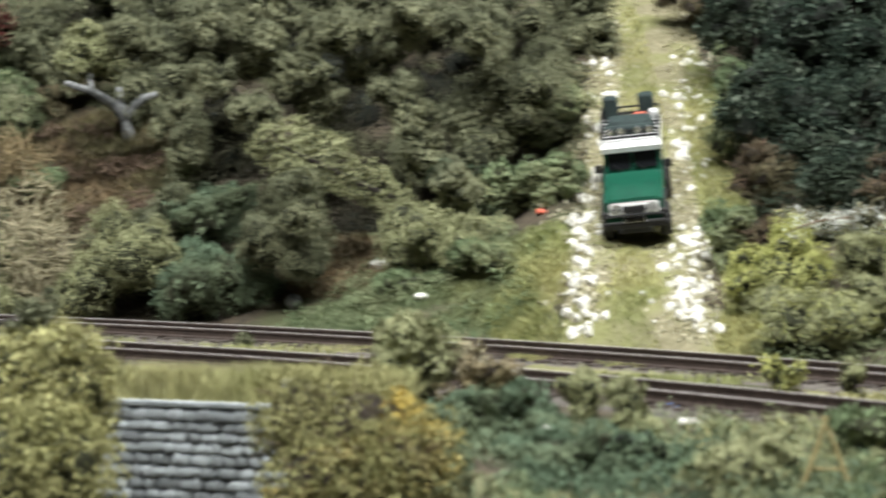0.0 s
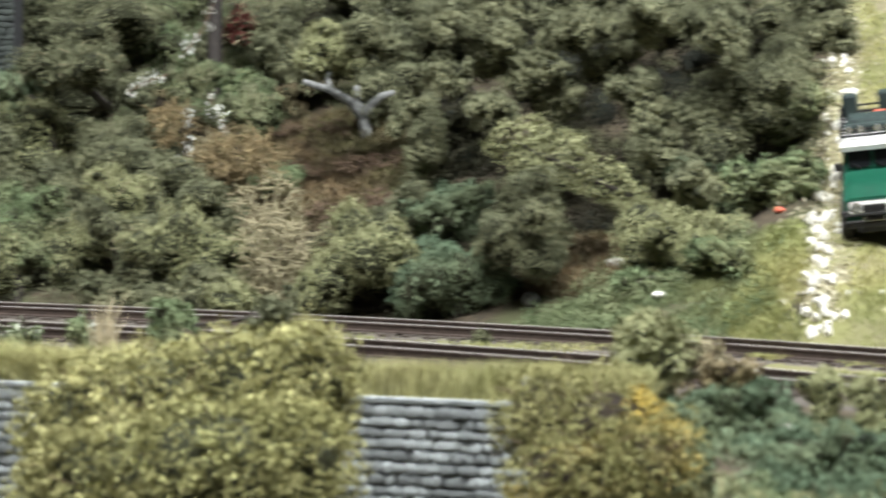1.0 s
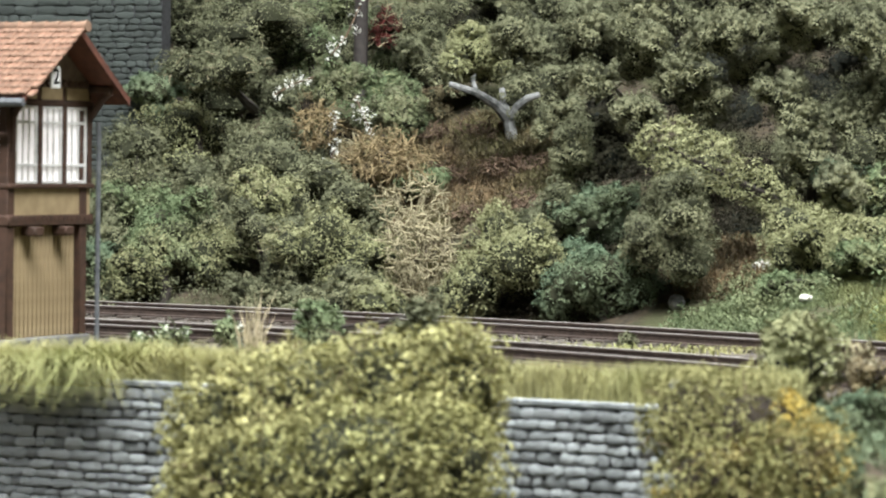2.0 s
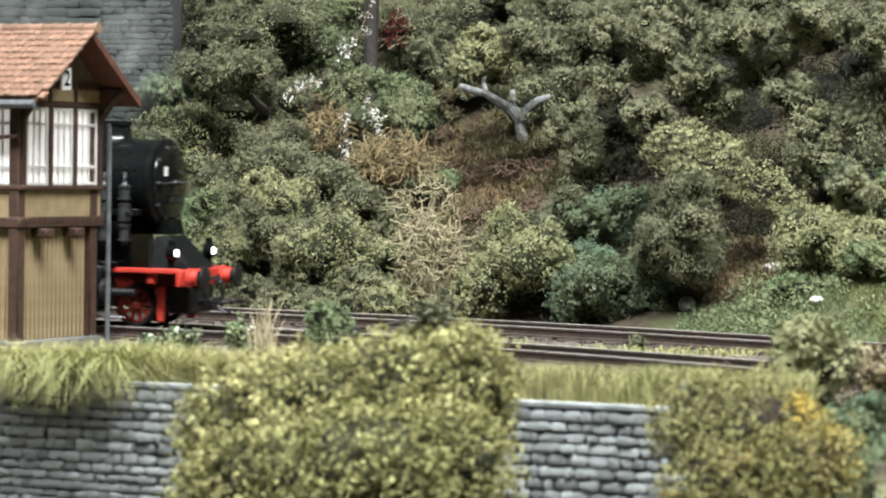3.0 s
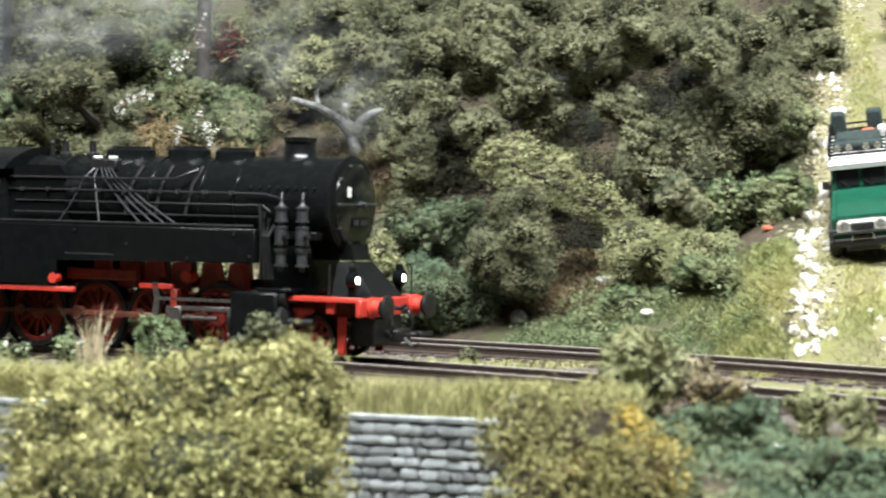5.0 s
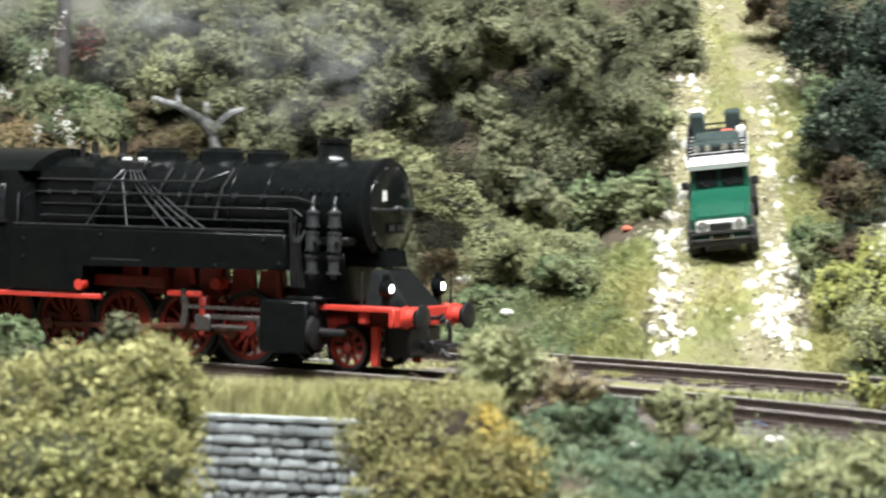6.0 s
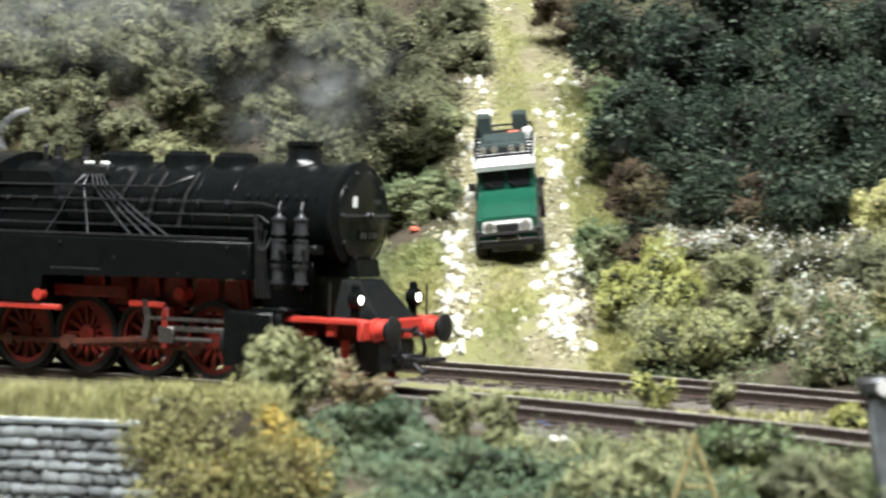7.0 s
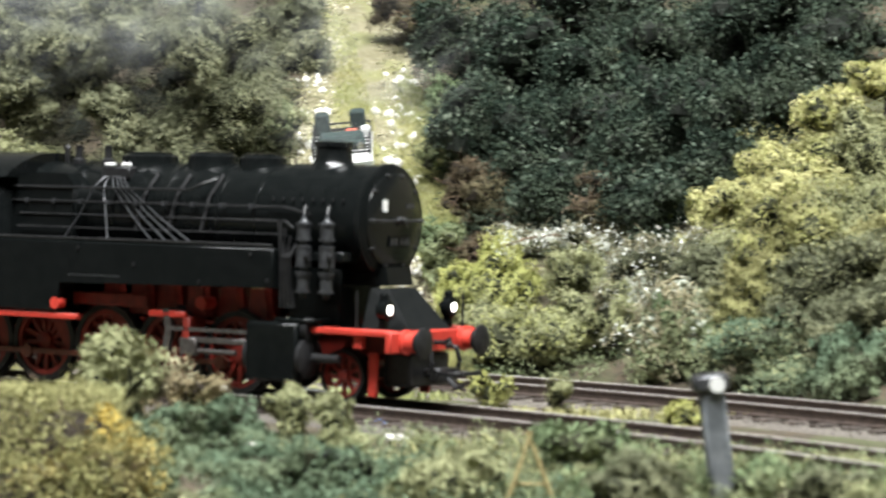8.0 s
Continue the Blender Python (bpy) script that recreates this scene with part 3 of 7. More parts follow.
def bough(x0, y0, z0, x1, y1, z1, r0, r1, kind, label):
    """A drooping branch thick with foliage, on a limb that springs from the land behind its low end. Millimetres."""
    R = rng(404)
    top = thing("bough", pose(x0 * MM, y0 * MM, z0 * MM), label, "branch", "plants")
    B = []
    for i in range(16):
        f = i / 15
        c = np.array([(x1 - x0) * f, (y1 - y0) * f, (z1 - z0) * f + 2.0 * math.sin(math.pi * f)]) + R.uniform(-1, 1, 3) * 1.6
        r = (r0 + (r1 - r0) * f) * R.uniform(0.75, 1.15)
        B.append((*c * MM, r * MM, r * MM, r * 0.85 * MM))
        for j in range(9):
            d = R.normal(size=3)
            d /= np.linalg.norm(d)
            B.append((*(c + d * r * 0.95) * MM, *(np.ones(3) * r * R.uniform(0.18, 0.42) * MM)))
    leaf_object("foliage", leaves(B, 17000, 0.6 * MM, R), LEAF[kind], top)
    bm = bmesh.new()
    dx, dy, dz = x1 - x0, y1 - y0, z1 - z0
    gx, gy = dx + 5, dy + 14
    g = ground_z((x0 + gx) * MM, (y0 + gy) * MM) / MM - z0 - 2
    tube(bm, [(gx, gy, g), (dx + 3, dy + 6, dz - 6), (dx * 0.9, dy * 0.9, dz * 0.9), (dx * 0.5, dy * 0.5, dz * 0.5), (0, 0, 0)], [1.6, 1.5, 1.2, 0.9, 0.4], 7)
    part("limb", bm, M_bark, top)
    bm = bmesh.new()
    tube(bm, [(gx, gy, g), (gx + 2, gy - 2, g + 12), (gx + 6, gy - 1, g + 24)], [1.8, 1.3, 0.8], 7)
    part("limb", bm, M_bark, top)
    return top


def twig_mesh(R, rx, rz, count, thick=0.17):
    """A tangle of crooked stalks that wander through a rounded heap. Millimetres."""
    bm = bmesh.new()
    for i in range(count * 4):
        d = R.normal(size=3)
        d /= np.linalg.norm(d)
        p = Vector((d[0] * rx * 0.8, -abs(d[1]) * rx * 0.5, rz * 0.45 + d[2] * rz * 0.5))
        p.z = max(p.z, 0.3)
        way = Vector(R.normal(size=3)).normalized()
        pts = [p.copy()]
        for k in range(4):
            way = (way + Vector(R.normal(size=3)) * 0.55).normalized()
            p = p + way * rx * R.uniform(0.08, 0.2)
            pts.append(p.copy())
        tube(bm, pts, [thick * 1.2, thick * 1.1, thick, thick * 0.8, thick * 0.5], 4)
    for i in range(6):
        tip = Vector((R.uniform(-1, 1) * rx * 0.6, R.uniform(-1, 0.4) * rx * 0.4, rz * R.uniform(0.5, 0.9)))
        tube(bm, [(0, 0, -2), tip * 0.5 + Vector(R.uniform(-1, 1, 3)), tip], [thick * 2, thick * 1.6, thick], 5)
    return bm


def twig_bush(x, y, z, rx, rz, count, label, material=None, kind="", leaf=0.8):
    COUNT[0] += 1
    R = rng(2000 + COUNT[0])
    top = thing("dry_bush", pose(x * MM, y * MM, z * MM), label, "bush", "plants")
    part("twig_tangle", twig_mesh(R, rx, rz, count), material or M_twig, top)
    if kind:
        B = [(R.uniform(-1, 1) * rx * MM * 0.75, R.uniform(-1, 1) * rx * MM * 0.5, rz * MM * R.uniform(0.3, 0.95), rx * MM * 0.3, rx * MM * 0.3, rz * MM * 0.16) for i in range(14)]
        leaf_object("foliage", leaves(B, int(rx * rz * 9), leaf * MM, R, 0.2), LEAF[kind], top)
    return top


def grass(name, spots, n, height, material, label, seed, spread=0.35, width=0.28, clumpy=0.0, droop=0.0):
    """Fibres of grass rooted over patches (x, y, rx, ry) in millimetres."""
    R = rng(seed)
    top = None
    A = np.array(spots, float)
    w = A[:, 2] * A[:, 3]
    k = R.choice(len(A), n, p=w / w.sum())
    th, rr = R.uniform(0, 2 * math.pi, n), np.sqrt(R.uniform(0, 1, n))
    X = A[k, 0] + np.cos(th) * rr * A[k, 2]
    Y = A[k, 1] + np.sin(th) * rr * A[k, 3]
    Z = np.array([ground_z(x * MM, y * MM) / MM for x, y in zip(X, Y)])
    ok = Z > -40
    X, Y, Z = X[ok], Y[ok], Z[ok]
    n = len(X)
    H = height * R.uniform(0.45, 1.2, n) * (1 + clumpy * np.sin(X * 0.7) * np.cos(Y * 0.9))
    lx, ly = R.normal(size=n) * H * spread, R.normal(size=n) * H * spread
    a = R.uniform(0, math.pi, n)
    wx, wy = np.cos(a) * width, np.sin(a) * width * 0.5
    p0, p1 = np.stack([X - wx, Y - wy, Z - 0.6], 1), np.stack([X + wx, Y + wy, Z - 0.6], 1)
    mx = np.stack([X + lx * 0.35, Y + ly * 0.35, Z + H * 0.6], 1)
    o = np.stack([wx * 0.7, wy * 0.7, wx * 0], 1)
    ly, mx[:, 1] = ly - droop * H * R.uniform(0.1, 0.8, n), mx[:, 1] - droop * H * R.uniform(0.05, 0.4, n)
    tip = np.stack([X + lx, Y + ly, Z + H * (1 - droop * R.uniform(0.1, 1.15, n))], 1)
    verts = np.stack([p0, p1, mx + o, mx - o, tip], 1).reshape(-1, 3) * MM
    faces = []
    for i in range(n):
        b = i * 5
        faces += [(b, b + 1, b + 2, b + 3), (b + 3, b + 2, b + 4)]
    ob = new(name, mesh_of(name, verts, faces, material))
    return tagged(ob, label, "grass", kind="stuff")


def undergrowth(kind, spots, n_blobs, label, seed, size=3.2, leaf=0.62, per=80):
    """Low plants that cover the land over patches (x, y, rx, ry), in millimetres."""
    R = rng(seed)
    A = np.array(spots, float)
    w = A[:, 2] * A[:, 3]
    B = []
    for i in range(n_blobs):
        a = A[R.choice(len(A), p=w / w.sum())]
        th, rr = R.uniform(0, 2 * math.pi), math.sqrt(R.uniform(0, 1))
        x, y = (a[0] + math.cos(th) * rr * a[2]) * MM, (a[1] + math.sin(th) * rr * a[3]) * MM
        if abs(x - path_x(y)) < 0.021 and y > 0.62:
            continue
        s = size * R.uniform(0.5, 1.3) * MM
        B.append((x, y, ground_z(x, y) + s * 0.3, s, s, s * 0.75))
    V = []
    for i in range(0, len(B), 60):
        V.append(leaves(B[i:i + 60], per * len(B[i:i + 60]), leaf * MM, R, 0.45))
    low = leaf_object("undergrowth", np.concatenate(V), LEAF[kind], None)
    return tagged(low, label, "undergrowth", kind="stuff")


front_wall()
back_walls()


# ---- plants on the hillside and before the track ----
bush("olive", -203.8, 869.9, 66.7, 12.5, 10.6, 30.4, "dull green foam bush beside the stone pier")
bush("olive", -188.3, 881.0, 67.3, 25.2, 21.4, 22.5, "olive-green bushy model tree of crumbled foam foliage", size=0.36)
bush("pale", -187.4, 845.9, 45.8, 18.2, 15.4, 17.7, "light olive bush with fine twigs")
bush("green", -160.8, 888.0, 67.8, 14.7, 12.5, 14.4, "fresh green leafy shrub on the slope")
bush("olive", -184.4, 923.2, 87.2, 19.8, 16.8, 19.3, "olive-green bushy model tree of crumbled foam foliage")
bush("green", -161.0, 929.1, 87.7, 15.4, 13.1, 12.9, "fresh green shrub high on the slope")
bush("red", -143.5, 925.9, 84.0, 7.7, 6.5, 7.5, "small shrub with red-brown leaves", leaf=0.6)
bush("green", -132.3, 867.0, 57.1, 12.3, 10.4, 9.0, "low green groundcover shrub", accent='pale')
bush("frost", -166.8, 896.1, 62.6, 9.6, 5.8, 4.6, "white-blossomed shrub trailing down the slope", leaf=0.55)
bush("tan", -152.7, 854.4, 48.1, 12.1, 10.3, 9.9, "tan dried shrub among green ones", inner='brown')
bush("tan", -131.9, 833.6, 39.9, 12.8, 10.9, 8.6, "tan dried shrub on the slope", inner='brown')
bush("olive", -150.3, 806.1, 28.3, 15.3, 13.0, 14.9, "olive-green bushy model tree of crumbled foam foliage")
bush("pale", -131.2, 772.9, 12.1, 16.4, 13.9, 12.4, "greyish olive bush beside the far track", leaf=0.6)
bush("olive", -152.8, 778.1, 16.2, 11.1, 9.4, 18.0, "olive bush beside the far track")
bush("pale", -182.9, 783.8, 9.1, 16.8, 14.0, 10.9, "light olive bush beside the far track")
bush("green", -202.2, 808.5, 19.2, 11.6, 9.9, 11.3, "dark-shadowed green bush beside the stone pier")
bush("deep", -203.7, 789.5, 6.9, 6.6, 5.6, 9.2, "dark green shrub by the signal box")
bush("olive", -180.3, 807.5, 22.9, 15.4, 13.1, 13.1, "olive-green bushy model tree of crumbled foam foliage")
bush("olive", -125.1, 764.8, 4.9, 12.6, 8.9, 7.0, "low olive bush at the track's edge")
twig_bush(-108.8, 764.3, 1.5, 11.4, 25.8, 46, "tangled straw-coloured bare bush")
twig_bush(-137.5, 837.3, 33.1, 10.0, 13.4, 30, "tan wiry undergrowth on the slope")
twig_bush(-152.0, 856.1, 40.4, 8.6, 12.0, 26, "tan wiry undergrowth on the slope")
bush("green", -114.9, 821.0, 33.6, 7.7, 6.6, 5.6, "small green weed bush on brown slope")
bush("pale", -83.9, 752.3, 12.4, 14.9, 12.7, 13.7, "light olive bush beside the far track")
bush("deep", -63.9, 778.4, 25.6, 14.5, 12.3, 9.7, "deep green leafy bush on the slope")
bush("deep", -56.8, 739.8, 9.0, 14.6, 12.4, 10.1, "deep green leafy bush beside the far track")
bush("olive", -71.7, 756.6, 18.4, 8.8, 7.5, 15.5, "olive-green bushy model tree of crumbled foam foliage")
bush("olive", -105.7, 871.6, 72.4, 9.4, 8.0, 8.8, "small olive crown over a white forked trunk", stem=False)
bush("olive", -84.5, 909.6, 82.0, 14.9, 12.7, 14.5, "olive-green bushy model tree of crumbled foam foliage")
bush("olive", -33.5, 800.7, 32.0, 10.2, 8.7, 10.9, "olive-green bushy model tree of crumbled foam foliage")
bush("olive", -68.9, 892.3, 84.9, 18.8, 16.0, 14.2, "olive-green bushy model tree of crumbled foam foliage")
bush("olive", -125.1, 927.1, 89.8, 17.5, 13.6, 10.6, "olive bush high on the slope", accent='tan')
bush("olive", -39.6, 726.9, 22.8, 10.5, 8.9, 16.4, "tall olive bush shaded by a bough")
bush("pale", 1.4, 734.3, 20.6, 14.5, 11.6, 9.1, "light olive bush at the wood's edge")
bush("olive", 20.4, 766.2, 50.0, 16.0, 13.6, 14.7, "olive-green bushy model tree of crumbled foam foliage")
bush("green", 22.2, 780.2, 56.3, 12.7, 10.8, 8.8, "lighter green crown beside the steep path", accent='pale')
bush("olive", 22.0, 840.7, 78.9, 17.6, 15.0, 13.4, "large olive-green model tree with rounded clumps", size=0.34)
bush("olive", 39.7, 831.0, 78.7, 8.7, 7.4, 13.2, "dark olive shrub at the path's edge")
bush("deep", 11.5, 755.4, 32.0, 12.3, 9.8, 7.7, "shaded green shrub below big trees")
bush("green", 21.8, 752.2, 32.9, 11.4, 9.6, 7.7, "bright green leafy plant beside the path", leaf=0.9)
bush("green", 30.5, 750.3, 35.3, 8.7, 7.4, 8.5, "bright green leafy plant beside the path", accent='pale')
bush("pale", 2.7, 737.5, 20.5, 10.3, 8.5, 6.7, "light olive bush on the bank")
bush("green", 11.3, 723.9, 15.3, 11.7, 6.3, 4.9, "low green plants on the bank", accent='pale')
bush("green", -5.7, 727.0, 10.6, 11.8, 4.6, 3.6, "low green plants on the bank", leaf=0.6)
bush("fir", 87.1, 806.3, 83.7, 13.2, 11.2, 16.5, "dark green fir-like model tree", inner='dark', leaf=0.6, size=0.36)
bush("fir", 92.7, 757.3, 66.5, 15.9, 13.5, 19.0, "dark green fir-like model tree", inner='dark', leaf=0.6, size=0.36)
bush("fir", 110.4, 777.7, 81.4, 18.2, 15.5, 19.6, "dark green fir-like model tree", inner='dark', leaf=0.6, size=0.36)
bush("fir", 105.5, 729.9, 55.8, 17.1, 14.5, 15.0, "dark green fir-like model tree", inner='dark', leaf=0.6, size=0.36)
bush("fir", 122.4, 745.5, 71.3, 17.5, 14.9, 18.8, "dark green fir-like model tree", inner='dark', leaf=0.6, size=0.36)
bush("fir", 119.7, 709.4, 50.2, 15.0, 12.8, 13.0, "dark green fir-like model tree", inner='dark', leaf=0.6, size=0.36)
bush("fir", 141.9, 754.2, 79.6, 19.6, 16.7, 17.4, "dark green fir-like model tree", inner='dark', leaf=0.6, size=0.36)
bush("fir", 136.7, 709.4, 56.2, 15.1, 12.8, 13.1, "dark green fir-like model tree", inner='dark', leaf=0.6, size=0.36)
bush("fir", 162.0, 748.5, 82.8, 17.8, 15.1, 15.6, "dark green fir-like model tree", inner='dark', leaf=0.6, size=0.36)
bush("fir", 153.4, 721.2, 65.4, 12.0, 10.2, 11.7, "dark green fir-like model tree", inner='dark', leaf=0.6, size=0.36)
bush("fir", 177.1, 742.0, 85.8, 19.5, 16.6, 15.5, "dark green fir-like model tree", inner='dark', leaf=0.6, size=0.36)
bush("fir", 94.9, 725.3, 46.9, 11.9, 10.1, 11.6, "dark green fir-like model tree", inner='dark', leaf=0.6, size=0.36)
bush("brown", 74.1, 842.2, 90.2, 11.8, 10.0, 9.6, "brown dry shrub at the path's top", inner='brown', leaf=0.5, size=0.28, twigs=70)
bush("brown", 83.1, 722.2, 39.5, 10.1, 8.6, 8.2, "brown leafless undergrowth below dark trees", inner='brown', leaf=0.5, size=0.28, twigs=70)
bush("brown", 110.3, 692.7, 36.1, 8.1, 6.9, 7.9, "brown leafless undergrowth below dark trees", inner='brown', leaf=0.5, size=0.28, twigs=70)
bush("fir", 98.3, 706.7, 37.1, 9.9, 8.4, 7.3, "dark green shrub below the wood", inner='dark')
bush("green", 76.5, 760.7, 60.2, 6.2, 5.3, 15.6, "green grassy shrub along the path", leaf=0.6)
bush("green", 69.6, 698.0, 25.6, 7.3, 6.2, 9.5, "green tufted plants along the path", leaf=0.6)
bush("brown", 79.0, 695.5, 24.5, 4.9, 4.1, 5.5, "brown twiggy shrub beside the path", inner='brown', leaf=0.5, size=0.28, twigs=70)
bush("lime", 77.9, 668.0, 15.9, 11.0, 9.4, 9.8, "bright lime-yellow foam bush")
bush("pale", 86.0, 641.7, 8.3, 13.5, 11.2, 8.7, "olive-yellow bush beside the far track", accent='lime')
bush("pale", 99.5, 638.3, 11.3, 9.0, 7.6, 8.7, "olive-yellow bush beside the far track")
bush("frost", 94.1, 695.1, 27.5, 11.4, 4.4, 3.5, "white-speckled blossoming bush on the bank", leaf=0.55, accent='frost')
bush("frost", 106.1, 673.7, 25.6, 11.0, 7.8, 6.2, "white-speckled blossoming bush on the bank", leaf=0.55)
bush("frost", 116.3, 647.6, 22.6, 12.2, 10.3, 10.4, "white-speckled blossoming bush on the bank", leaf=0.55)
twig_bush(111.2, 616.5, 0.4, 8.6, 22.1, 50, "pale leafless twiggy bush beside the far track", kind="frost")
bush("olive", 122.3, 631.2, 18.3, 8.9, 7.6, 10.1, "olive green bush on the bank")
bush("yellow", 132.3, 668.0, 28.6, 12.5, 10.6, 10.5, "yellow-blossomed bush on the bank", accent='lime', size=0.3, lumps=0.7)
bush("yellow", 147.2, 672.0, 40.4, 13.5, 11.5, 12.0, "yellow-blossomed bush on the bank", accent='lime', size=0.3, lumps=0.7)
bush("yellow", 164.8, 684.0, 53.0, 14.0, 12.0, 12.5, "yellow-blossomed bush on the bank", accent='lime', size=0.3, lumps=0.7)
bush("yellow", 178.5, 692.0, 62.4, 11.6, 9.9, 12.9, "yellow-blossomed bush on the bank", accent='lime', size=0.3, lumps=0.7)
bush("moss", 142.6, 637.6, 29.8, 13.6, 11.6, 11.8, "green bush with yellow tips", accent='lime')
bush("pale", 158.9, 641.4, 39.0, 12.2, 10.4, 13.4, "light green bush with pale tips", accent='pale')
bush("olive", 147.9, 605.5, 19.8, 12.9, 11.0, 11.2, "green bush beside the far track", accent='pale')
bush("deep", 130.9, 594.1, 8.2, 11.2, 9.5, 9.6, "dark green bush beside the far track", accent='pale')
bush("deep", 144.3, 580.1, 5.8, 11.0, 8.6, 6.7, "dark green bush beside the far track")
hedge(-79.0, 477.0, -4.0, [(-18.7, 1, -1.0, 11.3, 9, 11), (-8, 5, 2.4, 11.5, 9.5, 11), (4, 7.5, 4.6, 12, 9.5, 10.4), (15.5, 10, 5.6, 8.6, 7.5, 10.6), (-13, -7, -8.5, 13, 11, 10.5),
                                   (3, -7, -6, 13.6, 11, 11), (15, -2, -6, 10.5, 9, 11), (-21, -4, -12, 9, 8, 10)],
      "moss", "yellow", 900, "broad olive bush dotted with pale yellow leaves before the retaining wall")
hedge(-12.0, 481.0, -6.0, [(-9.5, 5, 4.2, 8.2, 6.8, 7.6), (0, 2, 2.2, 9, 7.8, 8.6), (-5, -5, -5, 10, 8.5, 8), (8.5, -3, -3.2, 9.3, 7.8, 7.6), (-1, 4, 0, 8.5, 7, 7.6)],
      "moss", "gold", 1000, "olive bush with golden-orange autumn leaves before the wall", leaf=0.65, floret=1.25, patch=90, inner="brown")
bush("deep", -6.6, 494.9, -4.9, 8.6, 7.3, 5.8, "blue-green creeping shrub over the wall's end", foot=-52)
bush("deep", 2.1, 479.9, -8.0, 10.2, 7.1, 5.6, "blue-green creeping shrub over the wall's end", foot=-52)
bush("deep", 3.8, 489.9, -1.4, 8.5, 5.8, 4.6, "blue-green creeping shrub before the track")
bush("deep", 15.1, 487.7, -2.3, 8.5, 4.8, 5.9, "blue-green creeping shrub before the track")
bush("deep", 18.4, 469.6, -6.2, 10.9, 6.4, 5.0, "blue-green creeping shrub before the track")
bush("deep", 32.9, 468.8, -5.2, 7.3, 4.1, 3.9, "dark green creeping shrub before the track", inner='dark')
bush("pale", -4.3, 535.0, 4.5, 8.2, 6.8, 9.4, "round olive bush between wall and track", leaf=0.75, dense=1.4)
twig_bush(5.5, 536.0, 1.0, 4.0, 8.0, 24, "brown withered plant by the track", kind="brown")
bush("tan", 9.0, 529.9, 0.7, 6.2, 2.9, 5.2, "rusty low plant by the track", leaf=0.6, inner='brown', stem=False)
bush("pale", 26.1, 519.3, 0.5, 5.1, 3.6, 5.6, "pale olive plant by the near track", leaf=0.6)
bush("pale", 32.9, 498.9, 0.3, 3.9, 3.3, 6.2, "pale olive blurred plant by the near track", leaf=0.6)
bush("green", 72.4, 469.4, -0.9, 9.2, 4.0, 5.0, "green low plant before the near track", leaf=0.9)
bush("green", 93.3, 440.1, -3.5, 7.8, 4.4, 3.5, "green low plant before the near track", leaf=0.9)
bush("pale", 47.1, 447.5, -5.1, 9.6, 4.4, 5.4, "olive low plants before the near track", leaf=0.9)
bush("olive", 75.5, 433.4, -4.7, 9.3, 4.3, 5.1, "olive low plants before the near track", leaf=0.9)
bush("olive", 102.6, 427.7, -2.9, 6.8, 3.2, 2.5, "olive low plants before the near track", leaf=0.9)
bush("lime", 68.3, 581.0, -0.6, 3.9, 3.3, 3.9, "small pale green weed between the tracks", leaf=0.6)
bush("lime", 102.7, 545.3, -1.9, 3.7, 2.8, 2.6, "small pale green weed between the tracks", leaf=0.6)
bush("pale", 79.8, 564.4, -0.7, 2.7, 2.3, 3.8, "small green weed between the tracks", leaf=0.55)
bush("green", -107.6, 610.6, 2.6, 6.1, 5.2, 7.1, "small green foam bush beside the track", leaf=0.6)
bush("green", -140.1, 603.9, -0.2, 6.7, 3.7, 4.3, "small white-flowered plant by the track", leaf=0.9, accent='frost')
bush("green", -128.7, 616.7, 1.4, 2.5, 2.1, 5.9, "small white-flowered plant by the track", leaf=0.9, accent='frost')
bush("olive", -84.5, 594.0, 3.1, 5.3, 4.5, 7.6, "small olive plant beside the track", leaf=0.55)
bush("olive", -46.6, 678.4, -1.5, 2.1, 1.8, 3.0, "small weed between the tracks", leaf=0.55)
bush("olive", -203.6, 834.4, 37.0, 12.0, 10.2, 17.5, "olive foam bush among the larger trees")
bush("olive", -169.9, 812.9, 32.7, 15.5, 13.1, 18.8, "olive foam bush among the larger trees")
bush("green", -178.1, 791.1, 18.4, 13.2, 11.2, 16.5, "green foam bush among the larger trees")
bush("olive", -162.7, 843.4, 46.1, 14.0, 11.9, 15.6, "olive foam bush among the larger trees")
bush("olive", -133.7, 795.3, 24.0, 11.2, 9.6, 12.8, "olive foam bush among the larger trees")
bush("green", -138.1, 891.9, 71.8, 12.6, 10.7, 12.3, "green foam bush among the larger trees")
bush("olive", -122.7, 872.9, 64.3, 12.3, 10.5, 12.0, "olive foam bush among the larger trees")
bush("olive", -86.4, 859.2, 62.7, 11.1, 9.4, 11.8, "olive foam bush among the larger trees")
bush("olive", -51.9, 900.9, 90.8, 18.9, 15.7, 12.3, "olive foam bush among the larger trees")
bush("olive", -107.2, 917.2, 87.6, 15.1, 12.8, 10.5, "olive foam bush among the larger trees")
bush("olive", 29.5, 814.9, 66.6, 9.5, 8.1, 11.1, "olive foam bush among the larger trees")
bush("pale", 33.1, 781.8, 51.9, 9.1, 7.7, 10.6, "olive foam bush among the larger trees")
bush("olive", 37.4, 855.1, 86.4, 12.0, 10.2, 9.7, "olive foam bush among the larger trees")
bush("olive", -216.1, 945.5, 88.0, 18.1, 15.4, 13.2, "olive foam bush among the larger trees")
bush("fir", 117.4, 677.8, 33.7, 9.6, 8.1, 9.3, "dark green fir-like model tree", inner='dark')
bush("fir", 128.7, 688.0, 42.0, 9.7, 8.3, 9.5, "dark green fir-like model tree", inner='dark')
bush("fir", 83.5, 753.9, 55.7, 8.8, 7.5, 12.0, "dark green fir-like model tree", inner='dark')
bush("fir", 115.9, 751.1, 66.8, 12.3, 10.5, 13.8, "dark green fir-like model tree", inner='dark')
